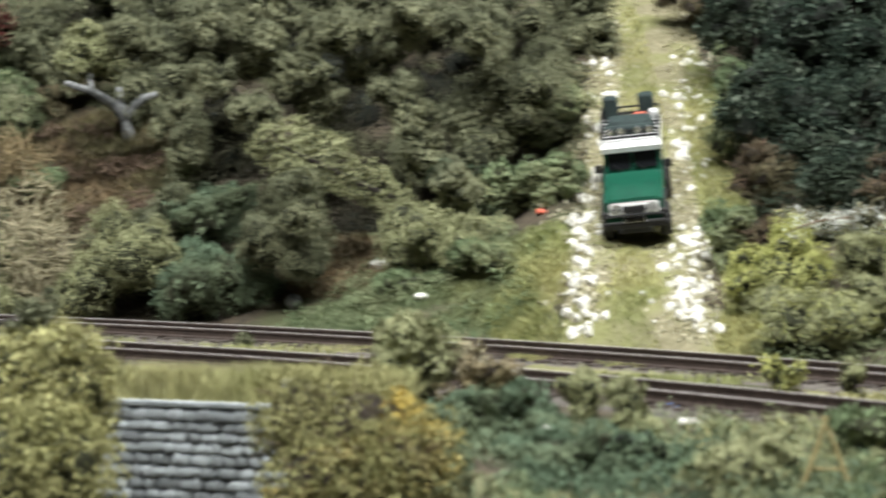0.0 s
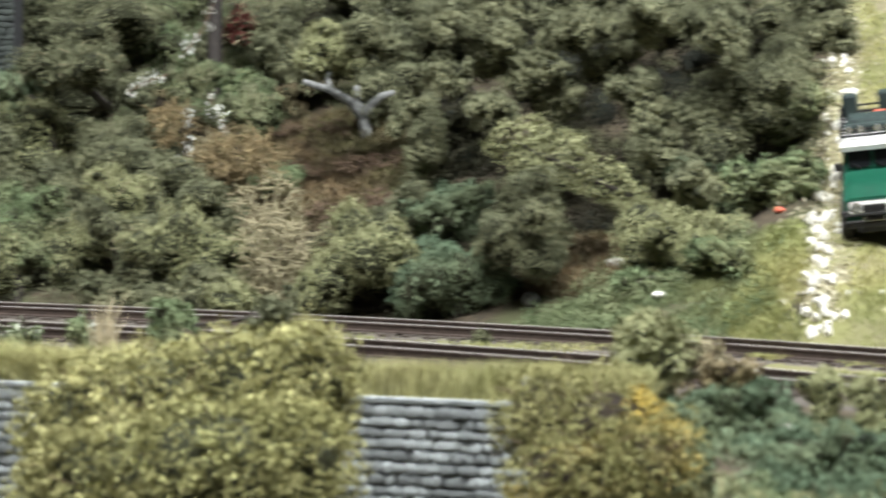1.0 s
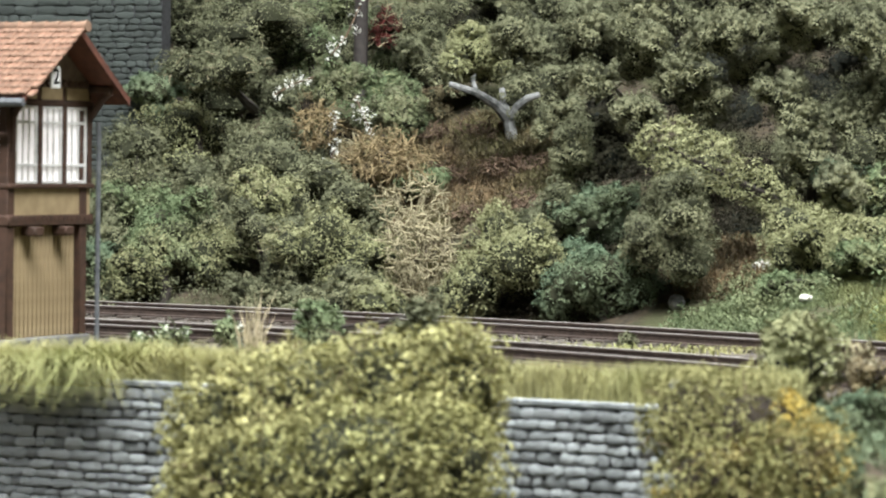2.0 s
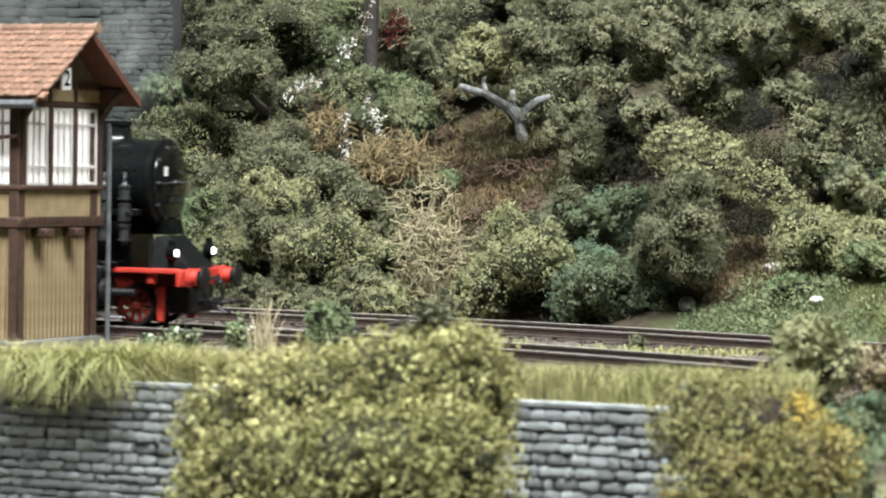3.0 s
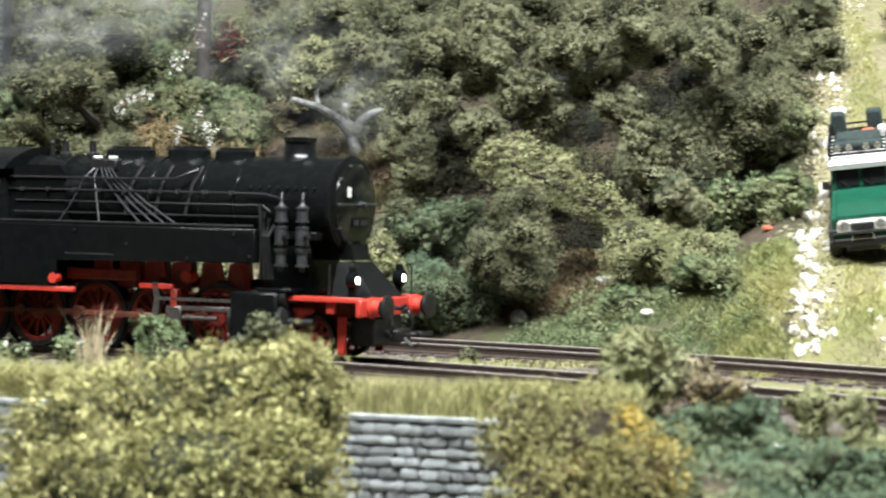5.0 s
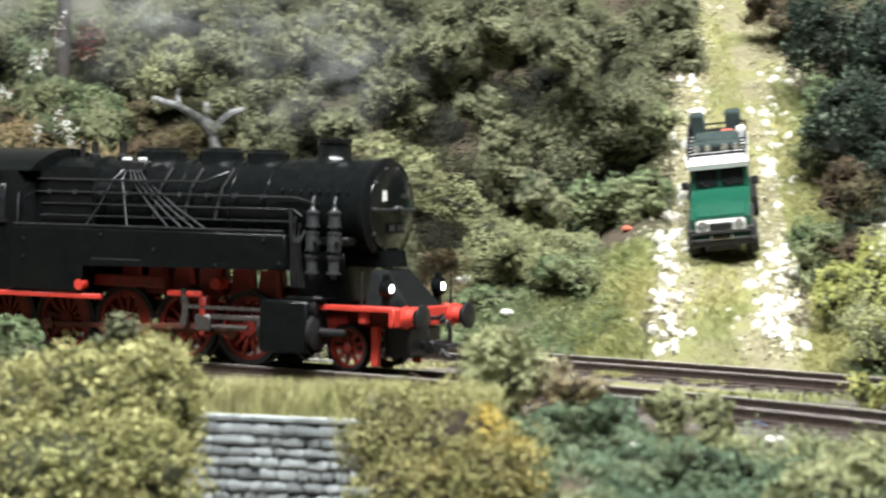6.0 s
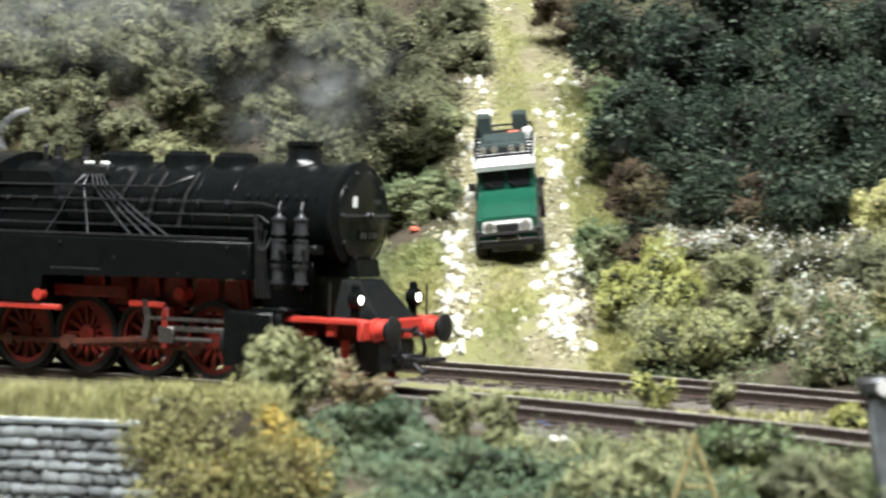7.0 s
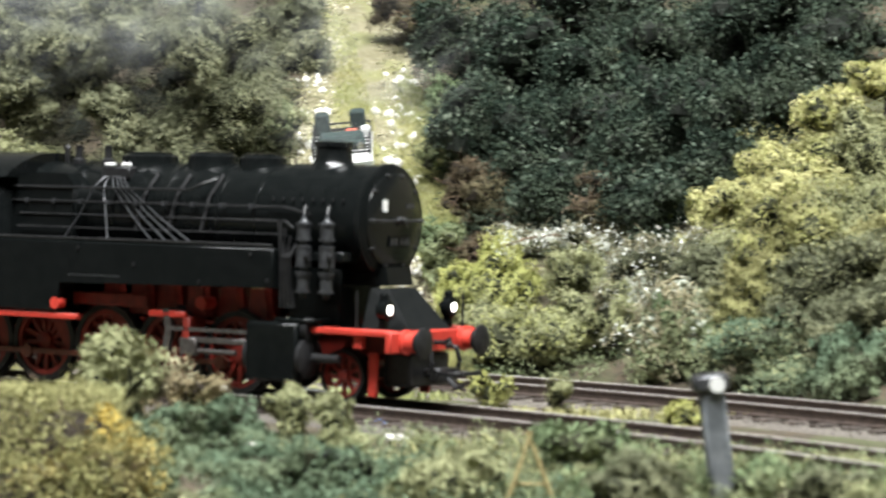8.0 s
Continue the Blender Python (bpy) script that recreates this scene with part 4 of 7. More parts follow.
bush("fir", 140.5, 691.8, 46.4, 9.8, 8.3, 8.0, "dark green fir-like model tree", inner='dark')
bush("fir", 129.6, 726.0, 60.6, 12.0, 10.2, 13.3, "dark green fir-like model tree", inner='dark')
bush("fir", 166.5, 727.5, 71.7, 12.1, 10.3, 10.1, "dark green fir-like model tree", inner='dark')
bush("pale", 131.3, 644.7, 25.6, 10.6, 9.0, 8.9, "leafy bush on the bank behind the track", inner='green')
bush("green", 113.7, 617.6, 8.9, 10.1, 8.6, 8.5, "leafy bush on the bank behind the track", inner='green')
bush("moss", 132.4, 624.5, 18.7, 10.3, 8.8, 8.6, "leafy bush on the bank behind the track", inner='green')
bush("olive", 139.5, 595.2, 10.6, 11.3, 9.6, 8.2, "leafy bush on the bank behind the track", inner='green')
bush("pale", 97.5, 659.8, 18.0, 10.8, 9.2, 7.5, "leafy bush on the bank behind the track", inner='green')
bush("frost", 106.9, 637.0, 12.7, 9.0, 7.6, 7.3, "leafy bush on the bank behind the track", inner='green')
bush("olive", 151.1, 589.2, 15.9, 8.4, 7.2, 10.9, "leafy bush on the bank behind the track", inner='green')
bush("yellow", 152.8, 659.9, 40.0, 11.0, 9.3, 9.2, "leafy bush on the bank behind the track", inner='green', size=0.3, lumps=0.7)
bush("yellow", 138.9, 663.0, 35.7, 11.0, 9.3, 9.2, "leafy bush on the bank behind the track", inner='green', size=0.3, lumps=0.7)
bush("pale", 169.3, 662.0, 49.6, 11.1, 9.4, 12.3, "leafy bush on the bank behind the track", inner='green')
bush("moss", 158.0, 616.8, 28.1, 10.3, 8.8, 11.5, "leafy bush on the bank behind the track", inner='green')
twig_bush(-109.5, 829.3, 33.6, 8.2, 5.9, 16, "withered wiry undergrowth on the brown slope", material=M_brown_twig)
twig_bush(-92.6, 826.8, 35.6, 8.2, 5.9, 16, "withered wiry undergrowth on the brown slope", material=M_brown_twig)
twig_bush(-102.7, 854.3, 47.1, 8.5, 5.4, 16, "withered wiry undergrowth on the brown slope", material=M_brown_twig)
twig_bush(-85.2, 805.0, 26.3, 7.2, 5.1, 16, "withered wiry undergrowth on the brown slope", material=M_brown_twig)
twig_bush(-116.3, 854.1, 45.2, 6.8, 4.8, 16, "withered wiry undergrowth on the brown slope", material=M_brown_twig)
twig_bush(-99.4, 803.4, 22.8, 7.2, 5.1, 16, "withered wiry undergrowth on the brown slope", material=M_brown_twig)
twig_bush(-82.9, 827.9, 37.4, 6.6, 4.6, 16, "withered wiry undergrowth on the brown slope", material=M_brown_twig)
twig_bush(-105.9, 760.2, -0.5, 10.6, 24.2, 40, "tangled straw-coloured bare bush")
bush("olive", -152.3, 769.0, 1.0, 9.1, 7.7, 7.1, "low bush at the edge of the far track")
bush("olive", -137.3, 764.2, 0.8, 9.0, 7.7, 6.2, "low bush at the edge of the far track")
bush("olive", -94.3, 752.6, 3.2, 8.8, 6.6, 5.1, "low bush at the edge of the far track")
bush("pale", -116.4, 758.6, 1.6, 7.1, 6.1, 5.2, "low bush at the edge of the far track")
bush("deep", -66.4, 742.0, 3.6, 8.6, 6.4, 5.1, "low bush at the edge of the far track")
bush("olive", -206.1, 798.1, 16.2, 7.7, 6.5, 15.0, "low bush at the edge of the far track")
bush("olive", -202.8, 837.7, 35.4, 10.0, 8.5, 13.7, "low bush at the edge of the far track")
bush("olive", -203.0, 866.9, 52.7, 10.4, 8.8, 16.2, "low bush at the edge of the far track")
bush("pale", -99.9, 811.4, 71.2, 9.5, 8.1, 7.4, "pale olive crown over the forked trunk", stem=False)
bush("olive", -87.5, 811.3, 73.5, 10.4, 8.9, 7.8, "olive crown over the forked trunk", stem=False)
bush("olive", -120.0, 877.3, 73.2, 9.3, 7.9, 9.0, "olive bush beside the forked trunk")
bush("olive", -90.3, 862.8, 69.6, 8.1, 6.9, 7.9, "olive bush beside the forked trunk")
bush("deep", 5.7, 474.9, -10.3, 8.3, 5.3, 4.1, "blue-green creeping shrub before the track")
bush("olive", 13.8, 469.7, -11.3, 7.3, 4.6, 3.6, "low olive plants before the near track")
bush("green", -0.9, 490.0, -7.4, 5.7, 4.8, 3.8, "green creeping shrub over the wall's end")
bough(-42.6, 733.7, 45.4, -11.0, 749.8, 30.4, 6.8, 4.2, "pale", "drooping pale olive bough thick with foam foliage")
bush("deep", 6.8, 483.0, -11.1, 8.4, 7.2, 5.6, "blue-green creeping shrub over the wall's end", foot=-52)
bush("deep", 14.5, 491.8, -7.2, 5.7, 4.9, 3.8, "blue-green creeping shrub over the wall's end", foot=-20)
bush("pale", 5.5, 750.0, 31.9, 8.7, 7.4, 6.8, "light olive bush below the big trees")
bush("olive", -95.4, 890.0, 91.9, 14.5, 12.0, 13.0, "olive foam tree high on the slope", size=0.38)
bush("olive", -73.7, 880.0, 90.1, 14.5, 12.0, 13.0, "olive foam tree high on the slope", size=0.38)
bush("olive", -53.4, 885.0, 92.6, 14.5, 12.0, 13.0, "olive foam tree high on the slope", size=0.38)
bush("olive", -37.1, 870.0, 87.8, 14.5, 12.0, 13.0, "olive foam tree high on the slope", size=0.38)
bush("olive", -82.7, 868.0, 81.5, 14.5, 12.0, 13.0, "olive foam tree high on the slope", size=0.38)
bush("olive", -80.6, 890.0, 88.1, 14.5, 12.0, 13.0, "olive foam tree high on the slope", size=0.38)
bush("olive", -60.0, 872.0, 83.0, 14.5, 12.0, 13.0, "olive foam tree high on the slope", size=0.38)
bush("olive", -35.9, 868.0, 86.5, 14.5, 12.0, 13.0, "olive foam tree high on the slope", size=0.38)
bush("olive", -12.3, 872.0, 87.7, 14.5, 12.0, 13.0, "olive foam tree high on the slope", size=0.38)
bush("olive", 7.9, 868.0, 86.0, 14.5, 12.0, 13.0, "olive foam tree high on the slope", size=0.38)
bush("olive", -132.2, 915.0, 88.1, 14.5, 12.0, 13.0, "olive foam tree high on the slope", size=0.38)
bush("olive", -135.6, 890.0, 75.2, 14.5, 12.0, 13.0, "olive foam tree high on the slope", size=0.38)
bush("olive", -188.4, 900.0, 80.5, 14.5, 12.0, 13.0, "olive foam tree high on the slope", size=0.38)
bush("olive", -206.2, 905.0, 84.2, 14.5, 12.0, 13.0, "olive foam tree high on the slope", size=0.38)
bush("olive", -169.0, 895.0, 76.9, 14.5, 12.0, 13.0, "olive foam tree high on the slope", size=0.38)
bush("pale", -100.3, 832.0, 70.3, 7.6, 6.5, 7.4, "small pale crown over the forked trunk", stem=False)
bush("deep", -201.0, 850.0, 60.1, 8.0, 7.0, 12.0, "dark green bush before the stone pier")
bush("olive", -179.0, 840.0, 61.0, 15.0, 12.0, 15.0, "grey-green bush with fine dry twigs", twigs=45)
bush("pale", -151.6, 790.0, 25.3, 12.0, 10.0, 12.0, "grey-green bush with fine dry twigs", twigs=45)
bush("olive", -138.5, 772.0, 11.9, 12.0, 10.0, 11.0, "grey-green bush with fine dry twigs", twigs=45)
bush("olive", -129.2, 850.0, 55.1, 10.0, 8.0, 7.0, "olive groundcover with fresh green tips on the slope", accent='green', share_accent=0.6)
bush("olive", -144.8, 850.0, 63.4, 9.0, 7.0, 7.0, "olive groundcover with fresh green tips on the slope", accent='green', share_accent=0.6)


def blossom_spray(pts, label, n=9):
    """A thin trailing stalk set with tiny white blossoms. Millimetres."""
    COUNT[0] += 1
    R = rng(4000 + COUNT[0])
    o = Vector(pts[0])
    top = thing("blossom_spray", Matrix.Translation(o * MM), label, "blossom", "plants")
    P = [Vector(p) - o for p in pts]
    part("stalk", tube(bmesh.new(), P, 0.25, 5), M_brown_twig, top)
    dots = []
    for a, b in zip(P, P[1:]):
        for i in range(n):
            c = a.lerp(b, R.uniform(0, 1)) + Vector(R.normal(size=3)) * 0.8
            dots.append((*(c * MM), *(np.ones(3) * R.uniform(0.4, 1.0) * MM)))
    leaf_object("blossom", leaves(dots, 22 * len(dots), 0.55 * MM, R, 0.3, stray=0.3), LEAF["white"], top)


blossom_spray([(-138.8, 846.0, 86.2), (-142.9, 846.0, 76.8), (-147.6, 846.0, 70.8)], "trailing spray of tiny white blossoms on the slope")
blossom_spray([(-137.9, 832.0, 58.8), (-134.8, 832.0, 52.2), (-131.8, 832.0, 45.6)], "trailing spray of tiny white blossoms on the slope")
blossom_spray([(-142.0, 822.0, 52.8), (-141.4, 822.0, 43.8), (-144.9, 822.0, 35.5)], "trailing spray of tiny white blossoms on the slope")
blossom_spray([(-162.5, 835.0, 58.6), (-156.6, 835.0, 62.0), (-150.7, 835.0, 64.0)], "trailing spray of tiny white blossoms on the slope")
blossom_spray([(80.2, 668.0, 26.5), (86.8, 668.0, 29.0), (94.1, 668.0, 30.0), (101.5, 668.0, 28.5), (106.9, 668.0, 25.7)], "spray of tiny white blossoms over the lime bush", 14)
twig_bush(-148.8, 826.0, 44.2, 8.5, 11.0, 40, "tan curly lichen clump on the slope", material=M_tan_twig)
twig_bush(-124.7, 812.0, 34.3, 12.5, 12.0, 60, "tan curly lichen clump on the slope", material=M_tan_twig)
twig_bush(-111.0, 775.0, 20.1, 11.0, 15.0, 40, "tangled straw-coloured bare bush")
bush("foam", -61.6, 756.0, 63.2, 6.6, 5.8, 6.8, "olive foam tree crown with rounded lobes", size=0.5)
bush("foam", -46.8, 769.0, 69.5, 10.3, 7.7, 7.3, "olive foam tree crown with rounded lobes", size=0.5)
bush("foam", -38.1, 762.0, 64.5, 6.5, 5.3, 5.9, "olive foam tree crown with rounded lobes", size=0.5)
bush("foam", -67.2, 772.0, 46.2, 5.7, 6.4, 9.2, "olive foam tree crown with rounded lobes", size=0.5)
bush("foam", -49.0, 736.0, 53.4, 6.8, 5.1, 5.1, "olive foam tree crown with rounded lobes", size=0.5)
bush("foam", -33.1, 769.0, 55.8, 6.5, 6.6, 8.8, "olive foam tree crown with rounded lobes", size=0.5)
bush("foam", -27.2, 762.0, 75.4, 10.4, 7.2, 6.5, "olive foam tree crown with rounded lobes", size=0.5)
bush("foam", -18.3, 770.0, 67.5, 7.0, 5.8, 6.3, "olive foam tree crown with rounded lobes", size=0.5)
bush("foam", -6.6, 759.0, 78.0, 11.4, 7.5, 6.2, "olive foam tree crown with rounded lobes", size=0.5)
bush("foam", -10.5, 762.0, 55.9, 8.4, 8.5, 11.2, "olive foam tree crown with rounded lobes", size=0.5)
bush("foam", -6.6, 758.0, 41.9, 6.6, 6.8, 9.3, "olive foam tree crown with rounded lobes", size=0.5)
bush("foam", 7.9, 762.0, 50.2, 8.4, 7.9, 9.9, "olive foam tree crown with rounded lobes", size=0.5)
bush("foam", 8.7, 749.0, 74.1, 7.8, 6.5, 7.3, "olive foam tree crown with rounded lobes", size=0.5)
bush("foam", 12.9, 764.0, 62.9, 6.5, 5.4, 6.3, "olive foam tree crown with rounded lobes", size=0.5)
bush("foam", 4.3, 744.0, 36.2, 6.3, 5.6, 6.7, "olive foam tree crown with rounded lobes", size=0.5)
bush("olive", -38.7, 742.0, 26.8, 7.5, 9.2, 14.2, "olive bush below the drooping bough", size=0.5)
bush("foam", -66.2, 810.0, 80.0, 8.1, 6.4, 6.7, "olive foam tree crown with rounded lobes", size=0.5)
bush("foam", -46.7, 789.0, 83.0, 9.3, 6.5, 5.8, "olive foam tree crown with rounded lobes", size=0.5)
# filler bushes whose near-black colour paints the shade between the trees
bush("dusk", -58.4, 835.0, 41.0, 12.7, 11.8, 15.2, "near-black foliage painted as shade between the trees", size=0.5, inner='dark')
bush("dusk", -24.2, 835.0, 51.4, 11.8, 12.9, 18.6, "near-black foliage painted as shade between the trees", size=0.5, inner='dark')
bush("dusk", -0.1, 835.0, 59.9, 13.5, 12.2, 15.2, "near-black foliage painted as shade between the trees", size=0.5, inner='dark')
bush("dusk", -83.6, 880.0, 59.7, 8.9, 8.3, 10.7, "near-black foliage painted as shade between the trees", size=0.5, inner='dark')
bush("dusk", -34.9, 850.0, 68.1, 13.7, 11.7, 13.7, "near-black foliage painted as shade between the trees", size=0.5, inner='dark')
bush("deep", -60.2, 756.0, 27.6, 13.1, 9.0, 7.9, "deep green leafy bush on the slope", size=0.5)
bush("pale", -78.7, 742.0, 15.0, 12.3, 10.0, 11.2, "pale yellowish-green bush beside the far track", size=0.5)
bush("deep", -56.3, 738.0, 12.0, 11.9, 8.6, 8.2, "deep green leafy bush beside the far track", size=0.5)
bush("foam", -74.1, 805.0, 52.7, 6.6, 5.8, 6.9, "olive foam tree crown with rounded lobes", size=0.4)
bush("dusk", -65.2, 815.0, 49.7, 8.2, 7.7, 9.9, "near-black foliage painted as shade between the trees", size=0.4, inner='dark')
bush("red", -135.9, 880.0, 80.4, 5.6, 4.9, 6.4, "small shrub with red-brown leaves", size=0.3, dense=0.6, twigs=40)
bush("dusk", -125.0, 905.0, 70.5, 9.1, 7.8, 9.1, "near-black foliage painted as shade between the trees", size=0.4, inner='dark')
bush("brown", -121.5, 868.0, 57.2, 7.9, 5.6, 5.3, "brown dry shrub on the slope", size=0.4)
bush("dusk", -108.3, 900.0, 84.8, 9.1, 7.3, 8.2, "near-black foliage painted as shade between the trees", size=0.4, inner='dark')
# the dark below the bough, painted as near-black foliage
bush("dusk", -26.4, 772.0, 18.8, 9.5, 7.0, 9.0, "near-black foliage painted as shade below the drooping bough", inner="dark")
bush("dusk", -59.5, 815.0, 41.8, 9.0, 7.0, 9.0, "near-black foliage painted as shade between the trees", inner="dark")
bush("fir", 195.7, 775.0, 93.5, 14.0, 11.0, 13.0, "dark green fir-like model tree", inner="dark", leaf=0.6, size=0.36)
bush("fir", 129.8, 815.0, 95.0, 14.0, 11.0, 13.0, "dark green fir-like model tree", inner="dark", leaf=0.6, size=0.36)
bush("fir", 164.8, 790.0, 96.7, 14.0, 11.0, 13.0, "dark green fir-like model tree", inner="dark", leaf=0.6, size=0.36)
undergrowth("olive", [(-205, 899, 29, 136), (-155, 804, 35, 38), (-57, 908, 72, 49)], 900, "low olive scrub that covers the hillside", 71, size=6)
undergrowth("green", [(-151, 896, 23, 47), (-133, 870, 16, 22), (-3, 737, 22, 17), (-23, 725, 17, 8), (12, 703, 16, 10), (-22, 718, 20, 8)], 620, "low green plants on the hillside", 72)
undergrowth("brown", [(-102, 833, 26, 37), (-108, 776, 23, 24), (-123, 811, 16, 33), (-24, 748, 13, 15)], 900, "withered brown undergrowth on the hillside", 73, size=1.9, leaf=0.55, per=60)
# near-black low growth paints the shade under the big trees
undergrowth("dusk", [(-71, 770, 30, 25), (4, 850, 50, 56)], 500, "near-black scrub painted as shade below the big trees", 74, size=5)
undergrowth("dusk", [(-35, 792, 23, 33), (-55, 811, 13, 20), (-11, 794, 14, 26)], 420, "near-black low foliage painted as shade below the big trees", 78, size=4.0)
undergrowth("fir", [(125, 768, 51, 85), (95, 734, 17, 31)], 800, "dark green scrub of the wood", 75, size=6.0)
undergrowth("green", [(112, 642, 42, 22), (152, 648, 20, 55)], 500, "green plants on the bank behind the far track", 76, size=4.0)
undergrowth("yellow", [(152, 682, 21, 39)], 250, "yellow-green plants on the bank", 77, size=4.0)
grass("grass", [(47, 694, 6, 19), (45, 683, 8, 8), (43, 655, 9, 22), (44, 640, 10, 12), (55, 791, 5, 70), (26, 715, 7, 16), (29, 695, 3, 8)], 17000, 1.9, M_grass_moss, "dry yellow grass between the ruts of the path", 81, 0.7, 0.13)
grass("grass", [(19, 701, 8, 8), (25, 709, 6, 17), (20, 694, 8, 8), (20, 680, 9, 12), (22, 660, 8, 16), (70, 655, 7, 18)], 30000, 2.0, M_grass_moss, "dry grass on the bank beside the path", 85, 0.7, 0.13)
grass("grass", [(72, 752, 6, 78), (74, 678, 7, 16), (73, 663, 8, 8)], 17000, 2.3, M_grass_moss, "mossy grass along the path", 82, 0.7, 0.14)
grass("grass", [(-10, 724, 28, 8), (11, 724, 17, 11), (12, 703, 18, 10)], 16000, 1.8, M_grass_green, "short green grass on the bank", 83, 0.7, 0.14)
grass("grass", [(-102, 836, 28, 34), (-26, 749, 15, 15), (-101, 770, 18, 12)], 10000, 3.0, M_grass_brown, "withered brown grass on the slope", 84, spread=0.8)


# ---- the locomotive: x ahead, y to its left, z up from the rails, millimetres ----
AXLES = (44.0, 27.8, 11.6, -4.6, -20.8)


def wheel(parent, x, side, r, spokes, name, z=None):
    """A spoked wheel on a pivot of its own, so that it can turn about its axle."""
    w = new(name)
    w.parent = parent
    w.matrix_basis = pose(x * MM, side * 8.6 * MM, (z or r) * MM)
    bm = bmesh.new()
    lathe(bm, [(r * 0.86, -1.3), (r * 1.06, -1.3), (r * 1.06, -0.75), (r, -0.7), (r, 1.2), (r * 0.86, 1.2)], (0, 0, 0), (0, side, 0), 40, True)
    part("tyre", bm, M_iron, w, "dark steel tyre")
    bm = bmesh.new()
    lathe(bm, [(r * 0.74, -0.7), (r * 0.875, -0.7), (r * 0.875, 0.9), (r * 0.74, 0.9)], (0, 0, 0), (0, side, 0), 40, True)
    part("rim", bm, M_red, w)
    bm = bmesh.new()
    lathe(bm, [(0.1, -0.8), (r * 0.22, -0.8), (r * 0.22, 1.0), (r * 0.12, 1.3), (0.1, 1.3)], (0, 0, 0), (0, side, 0), 20)
    part("hub", bm, M_red, w)
    me = None
    for i in range(spokes):
        a = 2 * math.pi * i / spokes
        if me is None:
            bm = box(bmesh.new(), -0.38, 0.38, -0.35, 0.35, r * 0.18, r * 0.78)
            ob = part("spoke", bm, M_red, w)
            me = ob.data
        share("spoke", me, w, pose(0, 0, 0, 0, math.degrees(a), 0)) if i else None
    if r > 6:
        bm = bmesh.new()
        c = [(r * 0.8 * math.cos(t), r * 0.8 * math.sin(t)) for t in np.linspace(math.pi * 1.2, math.pi * 1.8, 8)]
        prism(bm, c, side * 0.5 - 0.3, side * 0.5 + 0.5)
        part("balance_weight", bm, M_red, w)
        cyl(bm := bmesh.new(), (0, 0, 3.6), (0, side * 2.4, 3.6), 0.75, seg=12)
        part("crank_pin", bm, M_steel, w, "dull steel crank pin")
    return w


def locomotive():
    top = thing("steam_locomotive", pose(0, 0, 0), "black and red tank steam locomotive with lit headlamps", "locomotive")
    P = lambda name, bm, m, label="", parent=None, **k: part(name, bm, m, parent or top, label, **k)
    B = bmesh.new
    # boiler and smokebox
    boiler = P("boiler", lathe(B(), [(9.6, -12), (10.2, -11.5), (10.2, 4), (10.35, 4.2), (10.35, 52), (0.2, 52)], (0, 0, 34.1), (1, 0, 0), 56), M_black)
    for x in (0, 12.5, 25, 38.5, 47.5):
        P("boiler_band", lathe(B(), [(10.3, x), (10.55, x + 0.1), (10.62, x + 0.35), (10.55, x + 0.6), (10.3, x + 0.7)], (0, 0, 34.1), (1, 0, 0), 56, True), M_blackgloss, parent=boiler)
    smoke = P("smokebox", lathe(B(), [(10.2, 51.5), (10.75, 51.6), (10.75, 71.5), (10.9, 71.6), (10.9, 72.5), (10.4, 72.9), (0.2, 72.9)], (0, 0, 34.1), (1, 0, 0), 56), M_black)
    P("smokebox_rim", lathe(B(), [(10.6, 71.2), (11.05, 71.3), (11.05, 72.4), (10.4, 72.8)], (0, 0, 34.1), (1, 0, 0), 56, True), M_blackgloss, parent=smoke)
    door = P("smokebox_door", lathe(B(), [(9.3, 72.7), (9.2, 73.2), (8.4, 73.6), (5, 74.1), (2, 74.35), (0.2, 74.4)], (0, 0, 34.1), (1, 0, 0), 48), M_blackgloss, "glossy black domed smokebox door")
    bm = B()
    tube(bm, [(74.2, -8.6, 34.3), (75, -4, 34.3), (75, 4, 34.3), (74.2, 8.6, 34.3)], 0.24)
    cyl(bm, (73.3, -8.4, 34.3), (74.5, -8.4, 34.3), 0.35, seg=8)
    cyl(bm, (73.3, 8.4, 34.3), (74.5, 8.4, 34.3), 0.35, seg=8)
    P("door_handrail", bm, M_pipe, "thin grey handrail", door)
    bm = B()
    cyl(bm, (74, 0, 34.3), (76, 0, 34.3), 0.8, 0.5, 14)
    tube(bm, [(75.6, 0, 34.3), (75.6, 1.0, 33.2)], 0.2)
    tube(bm, [(75.6, 0, 34.3), (75.6, -1.4, 34.9)], 0.2)
    P("door_latch", bm, M_pipe, "grey latch wheel", door)
    P("data_plate", box(B(), 74.0, 74.35, -5.2, -3.9, 36.0, 38.2), M_white, "small white plate", door)
    P("maker_plate", box(B(), 74.0, 74.3, 2.6, 5.2, 36.6, 37.5), M_pipe, "small grey plate", door)
    for a in (40, 75, 105, 140, 215, 325, 250, 290):
        y, z = 8.9 * math.cos(radians(a)), 34.1 + 8.9 * math.sin(radians(a))
        P("door_clamp", cyl(B(), (72.9, y, z), (73.7, y, z), 0.55, 0.4, 8), M_iron, parent=door)
    plate = P("number_plate", box(B(), 74.15, 74.5, -3.2, 3.6, 29.2, 31.4), M_black, "black plate with unreadable pale bars", door)
    for y0 in (-2.8, -1.6, 0.4, 1.6, 2.6):
        P("bar", box(B(), 74.5, 74.58, y0, y0 + 0.75, 29.7, 30.9), M_pipe, parent=plate)
